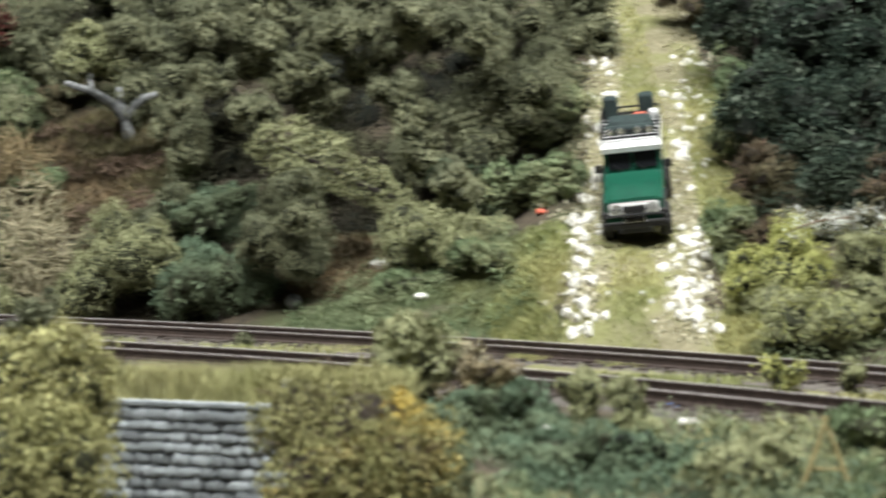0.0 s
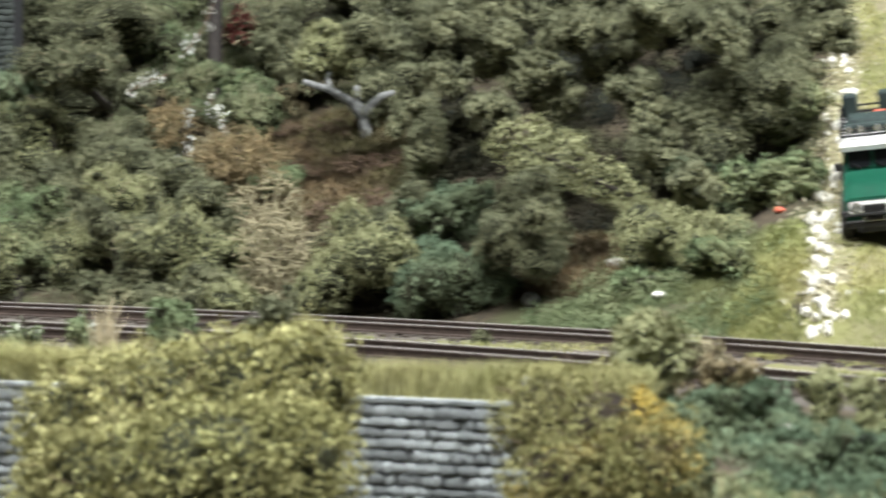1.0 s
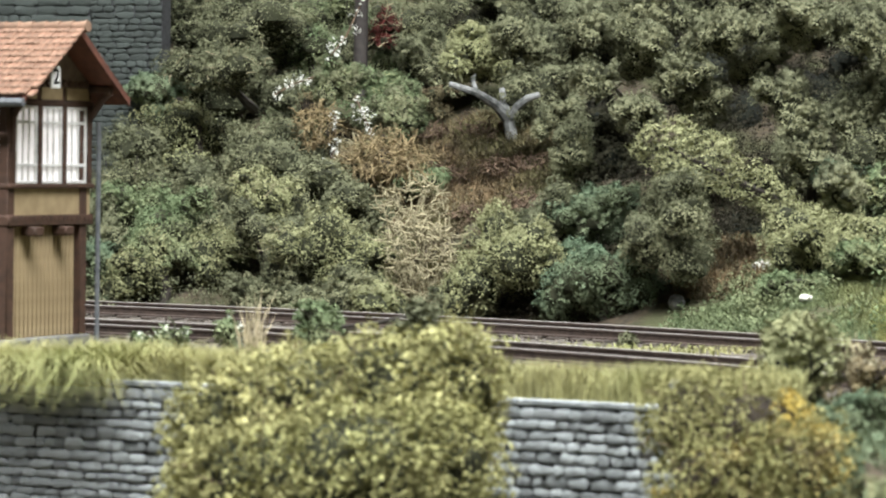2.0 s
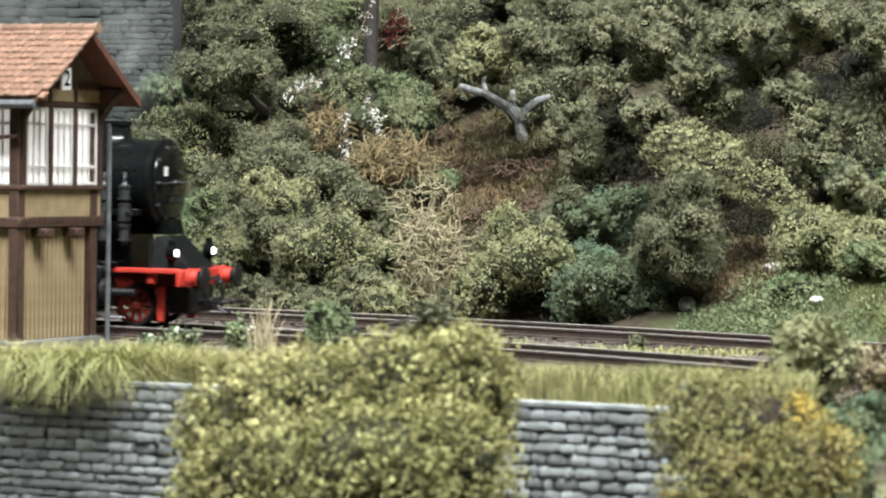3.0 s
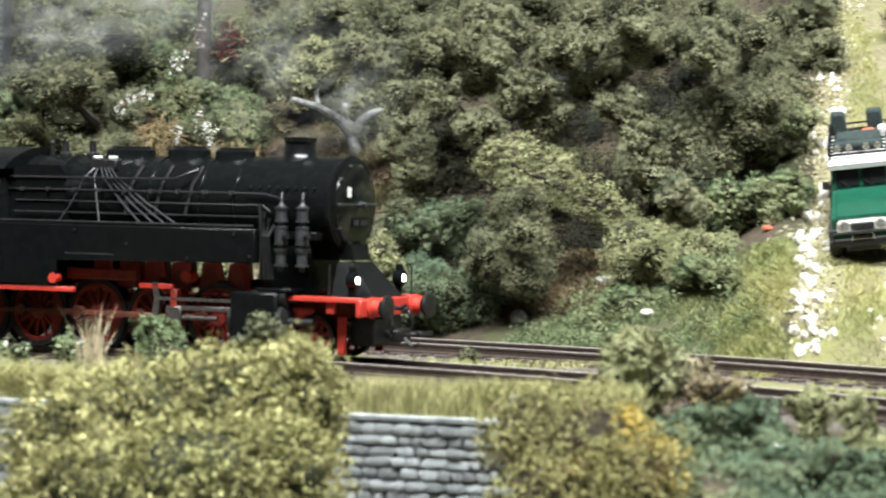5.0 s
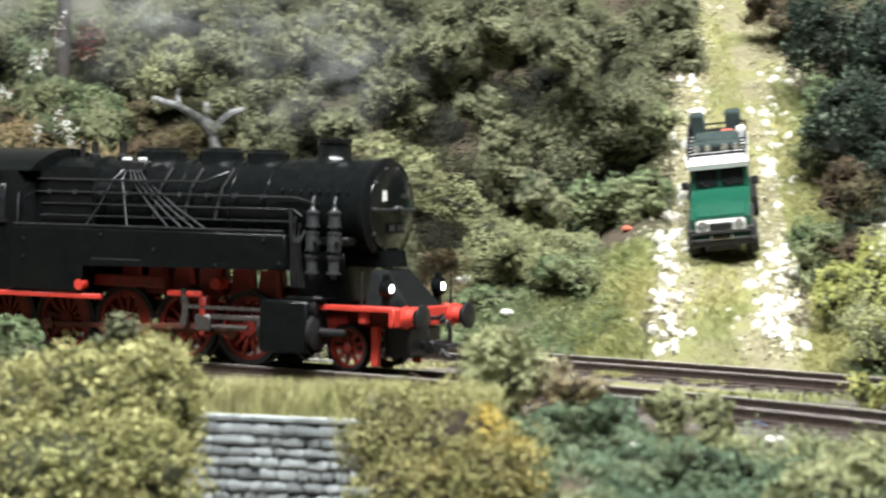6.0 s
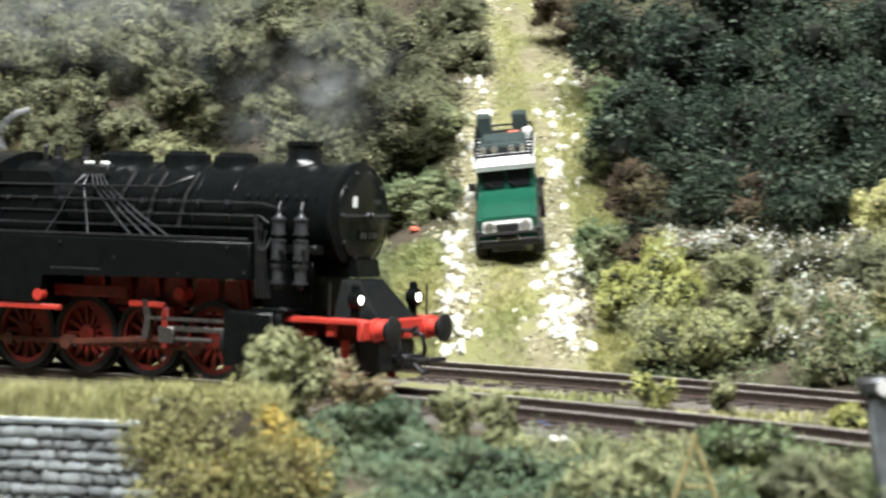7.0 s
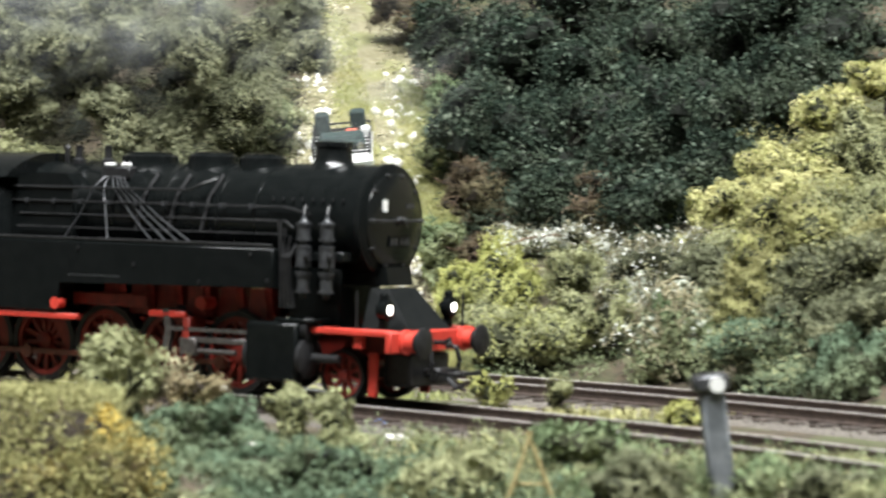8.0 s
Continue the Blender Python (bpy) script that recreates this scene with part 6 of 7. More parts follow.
# ---- the signal box: x along the ridge, y to its back, z up, millimetres; the gable wall is at x = 0 ----
def signal_box():
    top = thing("signal_box", pose(-0.1725, 0.5956, -0.0012, 0, 0, -21), "timber signal box with ochre boards and red tiled roof", "signal box")
    B = bmesh.new
    P = lambda name, bm, m, label="", parent=None, **k: part(name, bm, m, parent or top, label, **k)
    P("plinth", box(B(), -62, 0.8, -0.8, 29, -4, 2.2, 0.3), M_plinth, "grey stone plinth")
    core = P("wall", box(B(), -60, -2.0, 1.2, 26.5, 2.0, 28), M_wood)
    me = None
    for i in range(16):
        y = 2.4 + i * 1.5
        if me is None:
            me = P("board", box(B(), -0.35, 0.35, -0.66, 0.66, 2.2, 26.2, 0.12), M_wood, parent=core).data
            bpy.data.objects["board"].matrix_basis = pose(-1.9 * MM, y * MM, 0)
        else:
            share("board", me, core, pose(-1.9 * MM, y * MM, 0))
    for i in range(20):
        share("board", me, core, pose((-3.4 - i * 1.5) * MM, 1.2 * MM, 0, 0, 0, 90))
    for x, y in ((-1.4, 0.9), (-1.4, 27.0), (-30, 0.9), (-58, 0.9)):
        P("corner_post", box(B(), x - 1.3, x + 1.3, y - 1.3, y + 1.3, 2.0, 54, 0.2), M_beam, "brown timber post")
    # upper storey
    P("upper_floor", box(B(), -61, 0.4, -0.6, 30, 26.4, 28.6, 0.2), M_beam)
    up = P("upper_wall", box(B(), -60, -0.4, 0.2, 29.6, 28.6, 35.0), M_wood, "ochre panel below the windows")
    P("parapet_back", box(B(), -60, -0.4, 28.6, 29.6, 35, 54), M_wood)
    P("cornice", box(B(), -61, 0.3, -0.3, 30, 52.2, 53.4, 0.2), M_beam)
    P("sill", box(B(), -61, 0.6, -0.6, 30.2, 34.4, 35.4, 0.2), M_beam)
    for i in range(19):
        P("scallop", cyl(B(), (0.1, 1.0 + i * 1.55, 28.0), (0.5, 1.0 + i * 1.55, 28.0), 0.75, seg=10), M_beam, parent=up)
    for y in (8, 19):
        P("joist_end", box(B(), -3, 2.2, y - 1.6, y + 1.6, 24.2, 26.2, 0.3), M_beam)
    floor = P("inner_floor", box(B(), -59, -1, 1, 28.5, 33.6, 34.3), M_curtain)
    P("inner_ceiling", box(B(), -59, -1, 1, 28.5, 53.6, 54.0), M_curtain)

    def window(y0, y1, along_x=None):
        """White-barred sash whose one glowing pane stands for glass and curtain; in the gable, or in the long wall when
        along_x is given.
        """
        w = new("window")
        w.parent = top
        w.matrix_basis = pose(0, 0, 0) if along_x is None else pose(along_x * MM, 0, 0, 0, 0, -90)
        W = y1 - y0
        part("pane", box(B(), -0.75, -0.6, y0, y1, 35.5, 52.0), M_pane, w, "curtained pane brightened by added glow")
        for a, b in ((y0 - 0.45, y0 + 0.45), (y1 - 0.45, y1 + 0.45)):
            part("stile", box(B(), -0.7, 0.1, a, b, 35.4, 52.2, 0.1), M_white, w)
        for z in (35.8, 39.4, 48.6, 51.8):
            part("rail", box(B(), -0.6, 0.0, y0, y1, z - 0.35, z + 0.35, 0.08), M_white, w)
        for f in (0.35, 0.65):
            part("glazing_bar", box(B(), -0.6, -0.05, y0 + W * f - 0.28, y0 + W * f + 0.28, 35.6, 52.0, 0.06), M_white, w)

    for y0, y1 in ((2.6, 9.6), (11.4, 18.4), (20.2, 27.2)):
        window(y0, y1)
    for y in (1.2, 10.5, 19.3, 28.6):
        P("mullion", box(B(), -1.0, 0.35, y - 0.75, y + 0.75, 35, 53, 0.12), M_beam)
    for i in range(6):
        window(2.5, 9.5, -60 + i * 9.6 + 0)
        P("mullion", box(B(), -60 + i * 9.6 + 9.6, -60 + i * 9.6 + 11.2, -0.2, 0.9, 35, 53, 0.12), M_beam)
    # frieze and gable
    for y0, y1 in ((1.6, 9.4), (11.0, 18.6), (20.2, 28.2)):
        P("frieze_panel", box(B(), -0.3, 0.1, y0, y1, 53.6, 56.2), M_wood)
    P("frieze", box(B(), -60, -0.4, 0.2, 29.6, 53.4, 56.4), M_beam)
    g = B()
    a = [g.verts.new((-0.6, y, z)) for y, z in ((0.4, 56.4), (29.4, 56.4), (15, 67.5))]
    b = [g.verts.new((0.2, y, z)) for y, z in ((0.4, 56.4), (29.4, 56.4), (15, 67.5))]
    g.faces.new(a), g.faces.new(b)
    for i in range(3):
        g.faces.new((a[i], a[(i + 1) % 3], b[(i + 1) % 3], b[i]))
    P("gable", g, M_gable, "weathered brown-grey gable boards")
    for i in range(15):
        y = 1.2 + i * 1.97
        P("gable_fringe", cyl(B(), (0.2, y, 57.2), (0.6, y, 57.2), 0.8, seg=8), M_beam)
    for y in (1.0, 28.8):
        P("bracket", tube(B(), [(0.2, y, 50), (3, y, 53.6), (5.6, y, 55.5)], 0.8), M_beam)
        P("purlin", box(B(), -60, 5.8, y - 0.8, y + 0.8, 55.4, 56.8, 0.2), M_beam)
    P("ridge_beam", box(B(), -60, 5.8, 14.2, 15.8, 65.8, 67.2, 0.2), M_beam)
    # number board
    sign = P("number_board", box(B(), 7.15, 7.6, 4.4, 7.6, 55.8, 60.6, 0.1), M_white, "white board with a black numeral")
    cu = bpy.data.curves.new("numeral", "FONT")
    cu.body, cu.size, cu.extrude = "2", 4.6 * MM, 0.06 * MM
    cu.align_x, cu.align_y = "CENTER", "CENTER"
    cu.materials.append(M_black)
    tx = new("numeral", cu)
    tx.parent = sign
    tx.matrix_basis = pose(7.66 * MM, 6.0 * MM, 58.2 * MM, 90, 0, 90)
    # roof: two slopes of tiles
    me = None
    for s in (-1, 1):
        r = B()
        prism_pts = [(15, 69.0), (15 + s * 18.6, 53.9), (15 + s * 18.6, 52.9), (15, 67.8)]
        a = [r.verts.new((-66, y, z)) for y, z in prism_pts]
        b = [r.verts.new((6.3, y, z)) for y, z in prism_pts]
        r.faces.new(a), r.faces.new(b)
        for i in range(4):
            r.faces.new((a[i], a[(i + 1) % 4], b[(i + 1) % 4], b[i]))
        slope = P("roof_slope", r, M_verge, "red tiled roof slope")
        vb = B()
        prism_pts = [(15, 69.7), (15 + s * 19.0, 54.3), (15 + s * 19.0, 52.7), (15, 67.8)]
        a = [vb.verts.new((6.3, y, z)) for y, z in prism_pts]
        b = [vb.verts.new((7.1, y, z)) for y, z in prism_pts]
        vb.faces.new(a), vb.faces.new(b)
        for i in range(4):
            vb.faces.new((a[i], a[(i + 1) % 4], b[(i + 1) % 4], b[i]))
        P("verge_board", vb, M_verge, "red verge board")
        ang = math.degrees(math.atan2(15.1, 18.6))
        R = rng(31)
        if s < 0:
            if me is None:
                t = box(B(), -0.84, 0.84, -1.3, 1.3, -0.3, 0.4, 0.2)
                ob = part("tile", t, M_tile, slope)
                me = ob.data
                ob.matrix_basis = pose(8.2 * MM, -3.0 * MM, 54.5 * MM, ang - 9, 0, 0)
            n = 0
            for j in range(11):
                f = (j + 0.4) / 11
                y, z = 15 + s * 18.8 * (1 - f), 54.2 + 15.0 * f
                for i in range(27):
                    if n or i:
                        share("tile", me, slope, pose((8.2 - i * 1.75) * MM, y * MM, (z + 0.25 + R.uniform(-0.08, 0.08)) * MM, ang - 9 + R.uniform(-3, 3), R.uniform(-3, 3), 0))
                    n += 1
    me = None
    for i in range(20):
        if me is None:
            t = B()
            cyl(t, (0, 15, 69.2), (3.7, 15, 69.4), 1.1, 1.25, 12)
            ob = P("ridge_tile", t, M_tile)
            me = ob.data
            ob.matrix_basis = pose(5.6 * MM, 0, 0)
        else:
            share("ridge_tile", me, top, pose((5.6 - 3.6 * i) * MM, 0, 0))
    # gutter and downpipe
    P("gutter", tube(B(), [(-66, -4.4, 52.6), (7, -4.4, 52.6)], 0.9, 8), M_grey, "grey half-round gutter")
    P("downpipe", tube(B(), [(1.6, 29.6, 49), (1.6, 30.0, 46), (1.6, 30.0, 0.5)], 0.55, 8), M_grey, "grey downpipe")
    P("rod", tube(B(), [(0.6, -1.4, 52), (0.6, -1.4, 46), (-6, -1.6, 45.5)], 0.5, 8), M_beam)
    return top


# panes emit a little to look bright; no lamp stands inside
M_pane = glow("curtained_pane_glow", (1.0, 0.95, 0.95), 0.35)
M_gable = mat("gable_boards", (0.20, 0.15, 0.11), (0.14, 0.10, 0.075), 0.85, scale=500, bump=0.3)
signal_box()


# ---- the off-road car on the steep path: x ahead, y to its left, z up from its wheels' feet, millimetres ----
def off_road_car():
    top = thing("off_road_car", pose(0.0502, 0.7335, 0.0280, 7, 18, -94) @ Matrix.Scale(0.965, 4), "green off-road car with white roof and loaded rack", "car")
    B = bmesh.new
    P = lambda name, bm, m, label="", parent=None, **k: part(name, bm, m, parent or top, label, **k)

    def refit(x0, x1, X0, X1, *things):
        """Spreads parts along the car: x0..x1 becomes X0..X1."""
        for ob in things:
            for v in ob.data.vertices:
                v.co.x = (X0 + (v.co.x / MM - x0) * (X1 - X0) / (x1 - x0)) * MM

    body = P("body", prism(B(), [(-23, 5.5), (21.5, 5.5), (22, 8), (21.8, 12.2), (8.6, 13.0), (7.2, 13.2), (-23, 13.2)], -7.6, 7.6), M_jeep)
    bm = prism(B(), [(8.2, 12.6), (21.9, 11.9), (21.9, 12.6), (15, 13.4), (8.2, 13.7)], -6.6, 6.6)
    bmesh.ops.bevel(bm, geom=list(bm.edges), offset=0.35, segments=2, affect="EDGES")
    P("bonnet", bm, M_jeep)
    for s in (-1, 1):
        bm = prism(B(), [(8.5, 9.0), (10, 11.0), (20, 11.0), (22.4, 9.2), (22.4, 8.2), (20, 9.6), (11, 9.6), (8.5, 7.4)], s * 6.4, s * 8.4)
        P("front_wing", bm, M_rubber, "black wheel arch")
        P("rear_arch", prism(B(), [(-18, 7.5), (-16.5, 10.0), (-8.5, 10.0), (-7, 7.5), (-7.6, 7.2), (-9, 9.0), (-16, 9.0), (-17.4, 7.2)], s * 7.2, s * 9.0), M_rubber)
        P("side_panel", prism(B(), [(-22.8, 13), (7.4, 13), (5.4, 19.4), (-22.4, 19.4)], s * 7.5, s * 6.9), M_jeep)
        P("side_window", prism(B(), [(-20, 14), (-2.5, 14), (-2.8, 18.6), (-20, 18.6)], s * 7.4, s * 7.62), M_darkglass, "dark side window")
        P("door_window", prism(B(), [(-1.2, 14), (5.8, 14), (4.5, 18.6), (-1.2, 18.6)], s * 7.4, s * 7.62), M_darkglass, "dark door window")
        P("mirror", box(B(), 6.5, 7.2, s * 9.2 - 0.9, s * 9.2 + 0.9, 13.6, 15.8, 0.2), M_rubber)
        P("headlight", cyl(B(), (21.6, s * 4.6, 10.2), (22.5, s * 4.6, 10.2), 1.35, seg=18), M_chrome, "round chrome headlight")
        P("tow_hook", tube(B(), [(24, s * 4, 5.6), (25.2, s * 4, 5.4), (25.2, s * 4, 4.6)], 0.35), M_iron)
        for x in (15.2, -12.6):
            w = new("wheel")
            w.parent = top
            w.matrix_basis = pose(x * MM, s * 7.4 * MM, 4.3 * MM)
            part("tyre", lathe(B(), [(2.4, -1.6), (3.9, -1.6), (4.3, -1.0), (4.3, 1.0), (3.9, 1.6), (2.4, 1.6)], (0, 0, 0), (0, 1, 0), 26), M_rubber, w)
            part("rim", lathe(B(), [(0.2, 0.9), (1.0, 1.3), (2.4, 1.0), (2.45, 1.5), (2.45, -1.2), (0.2, -1.2)], (0, 0, 0), (0, s, 0), 20), M_pipe, w, "pale grey rim")
    wind = P("windscreen_frame", prism(B(), [(7.6, 13.2), (5.2, 19.6), (4.4, 19.6), (6.8, 13.2)], -7.3, 7.3), M_jeep)
    for y0, y1 in ((-6.4, -0.5), (0.5, 6.4)):
        P("windscreen", prism(B(), [(7.65, 14.4), (6.0, 18.8), (5.7, 18.8), (7.2, 14.4)], y0, y1), M_darkglass, "dark windscreen pane", wind)
    for y in (-3.0, 3.0):
        P("wiper", tube(B(), [(8.2, y, 13.9), (7.6, y - 2.2, 15.6)], 0.2), M_iron, parent=wind)
    bm = box(B(), -23.4, 7.6, -8.0, 8.0, 19.4, 21.6, 0.9)
    roof = P("roof", bm, M_white, "white hardtop roof")
    P("sun_visor", prism(B(), [(5.0, 19.3), (8.3, 19.0), (8.5, 20.4), (5.0, 21.0)], -7.9, 7.9), M_white, "thick white roof edge", roof)
    # front
    P("grille", box(B(), 21.7, 22.5, -6.4, 6.4, 8.4, 11.8, 0.6), M_white, "white oval radiator surround")
    P("grille_mesh", box(B(), 22.2, 22.75, -3.0, 3.0, 9.2, 11.0, 0.25), M_rubber, "black radiator mesh")
    P("bumper", box(B(), 22.8, 24.6, -8.6, 8.6, 5.4, 7.2, 0.4), M_rubber, "black front bumper")
    P("registration_plate", box(B(), 24.6, 24.8, -2.8, 2.8, 7.3, 8.5), M_white, "white plate with an unreadable bar")
    P("winch", cyl(B(), (24.0, -2.5, 8.0), (24.0, 2.5, 8.0), 1.0, seg=14), M_iron)
    for s in (-1, 1):
        P("bull_bar", tube(B(), [(24.6, s * 7.6, 6.5), (25.0, s * 7.4, 9.2), (25.0, s * 2, 9.4), (25, 0, 9.4)], 0.35), M_iron)
    P("chassis", box(B(), -22, 22, -4, 4, 3.4, 5.6), M_iron)
    # roof rack and luggage
    bm = B()
    for z in (22.6, 24.2):
        tube(bm, [(6, -7.6, z), (6, 7.6, z), (-21, 7.6, z), (-21, -7.6, z), (6, -7.6, z)], 0.3)
    rack = P("roof_rack", bm, M_iron)
    for i in range(8):
        P("rack_bar", tube(B(), [(6 - i * 3.8, -7.6, 22.4), (6 - i * 3.8, 7.6, 22.4)], 0.28), M_iron, parent=rack)
    for x, y in ((6, -7.4), (6, 7.4), (-8, -7.4), (-8, 7.4), (-20.5, -7.4), (-20.5, 7.4)):
        P("rack_foot", tube(B(), [(x, y, 21), (x, y, 24.2)], 0.28), M_iron, parent=rack)
    for y in (-5.2, -2.2, 2.2, 5.2):
        P("roof_lamp", cyl(B(), (6.4, y, 24.4), (7.4, y, 24.4), 0.95, seg=14), M_chrome, "small round chrome roof lamp")
    P("rolled_tarpaulin", cyl(B(), (3, -6.5, 23.9), (3, 6.5, 23.9), 1.3, seg=12), M_canvas, "dark rolled tarpaulin")
    P("luggage_bag", box(B(), -8, 1, -6, 6, 22.6, 25.4, 0.9), M_canvas, "dark green luggage bag")
    P("crate", box(B(), -11, -9.4, 1, 4.4, 22.6, 25.0, 0.4), M_can, "orange-red box")
    P("jerry_can", box(B(), -18, -14, -7, -3, 22.6, 28.6, 0.6), M_canvas, "dark fuel can")
    P("jerry_can", box(B(), -19, -15, 2.4, 6.6, 22.6, 28.6, 0.6), M_canvas, "dark fuel can")
    P("water_can", box(B(), -13, -10, 5.2, 7.6, 22.6, 25.2, 0.5), M_white, "white canister")
    P("spare_wheel", lathe(B(), [(1.2, -1.3), (3.8, -1.3), (4.2, 0), (3.8, 1.3), (1.2, 1.3)], (-25, 0, 14), (1, 0, 0), 24), M_rubber)
    for ob in list(top.children):
        kind = ob.name.split(".")[0]
        if kind in ("side_panel", "side_window", "door_window", "mirror", "windscreen_frame", "roof", "roof_rack", "roof_lamp", "rolled_tarpaulin", "luggage_bag", "crate", "jerry_can", "water_can"):
            refit(-23.4, 8.5, -23.4, 2.4, ob, *ob.children)
        elif kind == "bonnet":
            refit(8.2, 21.9, 2.0, 21.9, ob)
    return top


off_road_car()


# ---- small things ----
def path_stones():
    """Chalk-white stones in the two ruts of the steep path; the larger are single, the grit is one mass."""
    R = rng(55)
    top = thing("stony_path", pose(0, 0, 0), "steep path with two ruts of chalk-white stones", "path", kind="structure")
    verts, faces = [], []
    Y = np.linspace(0.612, 0.93, 90)
    X = np.linspace(-1, 1, 18)
    for y in Y:
        w = float(np.interp(y, [0.628, 0.66, 0.70, 0.93], [0.026, 0.021, 0.0165, 0.015]))
        for f in X:
            px = path_x(y) + f * w + 0.003 * noise.noise((y * 90, f, 1.0))
            verts.append((px, y, ground_z(px, y) + 0.0005 - 0.0025 * (abs(f) > 0.95)))
    n = len(X)
    faces = [(i * n + j, i * n + j + 1, (i + 1) * n + j + 1, (i + 1) * n + j) for i in range(len(Y) - 1) for j in range(n - 1)]
    bed = new("path_bed", mesh_of("path_bed", verts, faces, M_path, True))
    bed.parent = top
    shapes = []
    for k in range(5):
        bm = bmesh.new()
        bmesh.ops.create_icosphere(bm, subdivisions=1, radius=0.5)
        for v in bm.verts:
            v.co *= R.uniform(0.75, 1.2)
        me = bpy.data.meshes.new("stone")
        bm.to_mesh(me)
        bm.free()
        me.materials.append(M_white_stone)
        shapes.append(me)

    def rut(side, y):
        w = float(np.interp(y, [0.60, 0.66, 0.70, 0.75, 0.93], [0.0165, 0.0140, 0.0115, 0.011, 0.010]))
        return path_x(y) + side * w + (0.002 if side > 0 else -0.001)

    n = 0
    while n < 200:
        side = 1 if R.uniform() < 0.55 else -1
        y = 0.600 + 0.23 * R.uniform() ** 1.5
        if noise.noise((y * 70, side * 3.0, 0.5)) < R.uniform(-0.5, 0.25):
            continue
        x = rut(side, y) + R.normal() * 0.0027 * (1.5 if y < 0.67 else 1)
        if math.hypot(x - CX, y - CY) < 0.606:
            continue
        n += 1
        s = (1.0 + 2.9 * R.uniform() ** 1.8) * MM
        share("stone", shapes[R.integers(5)], top, Matrix.LocRotScale((x, y, ground_z(x, y) + s * 0.2), Euler(R.uniform(0, 6, 3)), (s * 1.2, s, s * 0.7)))
    for cx, cy, rx, ry, m in ((0.0580, 0.682, 0.0058, 0.017, 50), (0.0330, 0.682, 0.0046, 0.012, 50), (0.0345, 0.715, 0.0022, 0.02, 16)):
        for i in range(m):
            x, y = cx + R.normal() * rx * 0.55, cy + R.normal() * ry * 0.55
            if math.hypot(x - CX, y - CY) < 0.603:
                continue
            s = (1.1 + 2.6 * R.uniform() ** 1.6) * MM
            share("stone", shapes[R.integers(5)], top, Matrix.LocRotScale((x, y, ground_z(x, y) + s * 0.25), Euler(R.uniform(0, 6, 3)), (s * 1.2, s, s * 0.75)))
    verts, faces = [], []
    for i in range(9000):
        side = 1 if R.uniform() < 0.5 else -1
        y = 0.60 + 0.30 * R.uniform() ** 1.5
        x = rut(side, y) + R.normal() * 0.0042
        if math.hypot(x - CX, y - CY) < 0.604:
            continue
        c = np.array([x, y, ground_z(x, y) + 0.0006])
        q = R.normal(size=(4, 3))
        q /= np.linalg.norm(q, axis=1)[:, None]
        b = len(verts)
        verts += [tuple(c + v * R.uniform(0.45, 1.1) * MM) for v in q]
        faces += [(b, b + 1, b + 2), (b, b + 2, b + 3), (b, b + 3, b + 1), (b + 1, b + 3, b + 2)]
    st = new("chalk_grit", mesh_of("chalk_grit", verts, faces, M_grit))
    st.parent = top
    tagged(st, "fine cream-coloured grit in the ruts", kind="stuff")


path_stones()


def limb_tree(x, y, label, material, limbs):
    z = ground_z(x * MM, y * MM) / MM
    top = thing("forked_trunk", pose(x * MM, y * MM, z * MM), label, "tree")
    for i, (pts, r0, r1) in enumerate(limbs):
        k = [r0 + (r1 - r0) * j / (len(pts) - 1) for j in range(len(pts))]
        part("trunk" if i == 0 else "limb", tube(bmesh.new(), pts, k, 8), material, top)
    return top


POLEX, POLEY = -143.0, 872.0


def utility_pole():
    z = ground_z(POLEX * MM, POLEY * MM) / MM
    top = thing("utility_pole", pose(POLEX * MM, POLEY * MM, z * MM), "dark weathered wooden pole on the slope", "pole")
    part("shaft", tube(bmesh.new(), [(0, 0, -3), (0.2, 0, 30), (0.5, 0, 75)], [2.3, 2.15, 2.0], 14), M_pole, top)
    part("collar", cyl(bmesh.new(), (0.3, 0, 50), (0.3, 0, 52), 2.4, seg=14), M_iron, top)


utility_pole()
limb_tree(-94.0, 850.0, "bare forked tree trunk with pale grey bark", M_birch, [
    ([(2.2, 0, -6), (1.2, 0, 0), (0.2, 0, 4), (-0.3, 0, 8)], 2.05, 1.72),
    ([(-0.5, 0, 7), (-4, -1, 11), (-10, -2, 14.6), (-18, -2, 17.0)], 1.80, 0.83),
    ([(-0.2, 0, 6), (2.4, -1, 10.5), (5.5, -2, 13), (9.2, -2, 14.2)], 1.72, 0.83),
    ([(-0.3, 0, 7), (-1.8, 1, 11), (-2.6, 2, 16)], 1.56, 0.90),
    ([(-10, -2, 14.6), (-11, -1, 18), (-10.5, 0, 22)], 0.90, 0.45)])


def lump(name, x, y, z, sx, sy, sz, material, label, category, seed):
    R = rng(seed)
    bm = bmesh.new()
    bmesh.ops.create_icosphere(bm, subdivisions=2, radius=0.5)
    for v in bm.verts:
        v.co *= 1 + 0.18 * noise.noise(v.co * 3 + Vector((seed, 0, 0)))
        v.co = Vector((v.co.x * sx, v.co.y * sy, v.co.z * sz))
    ob = part(name, bm, material)
    ob.matrix_basis = pose(x * MM, y * MM, z * MM, R.uniform(-10, 10), R.uniform(-10, 10), R.uniform(0, 360))
    return tagged(ob, label, category)


def on_land(x, y, lift):
    return ground_z(x * MM, y * MM) / MM + lift


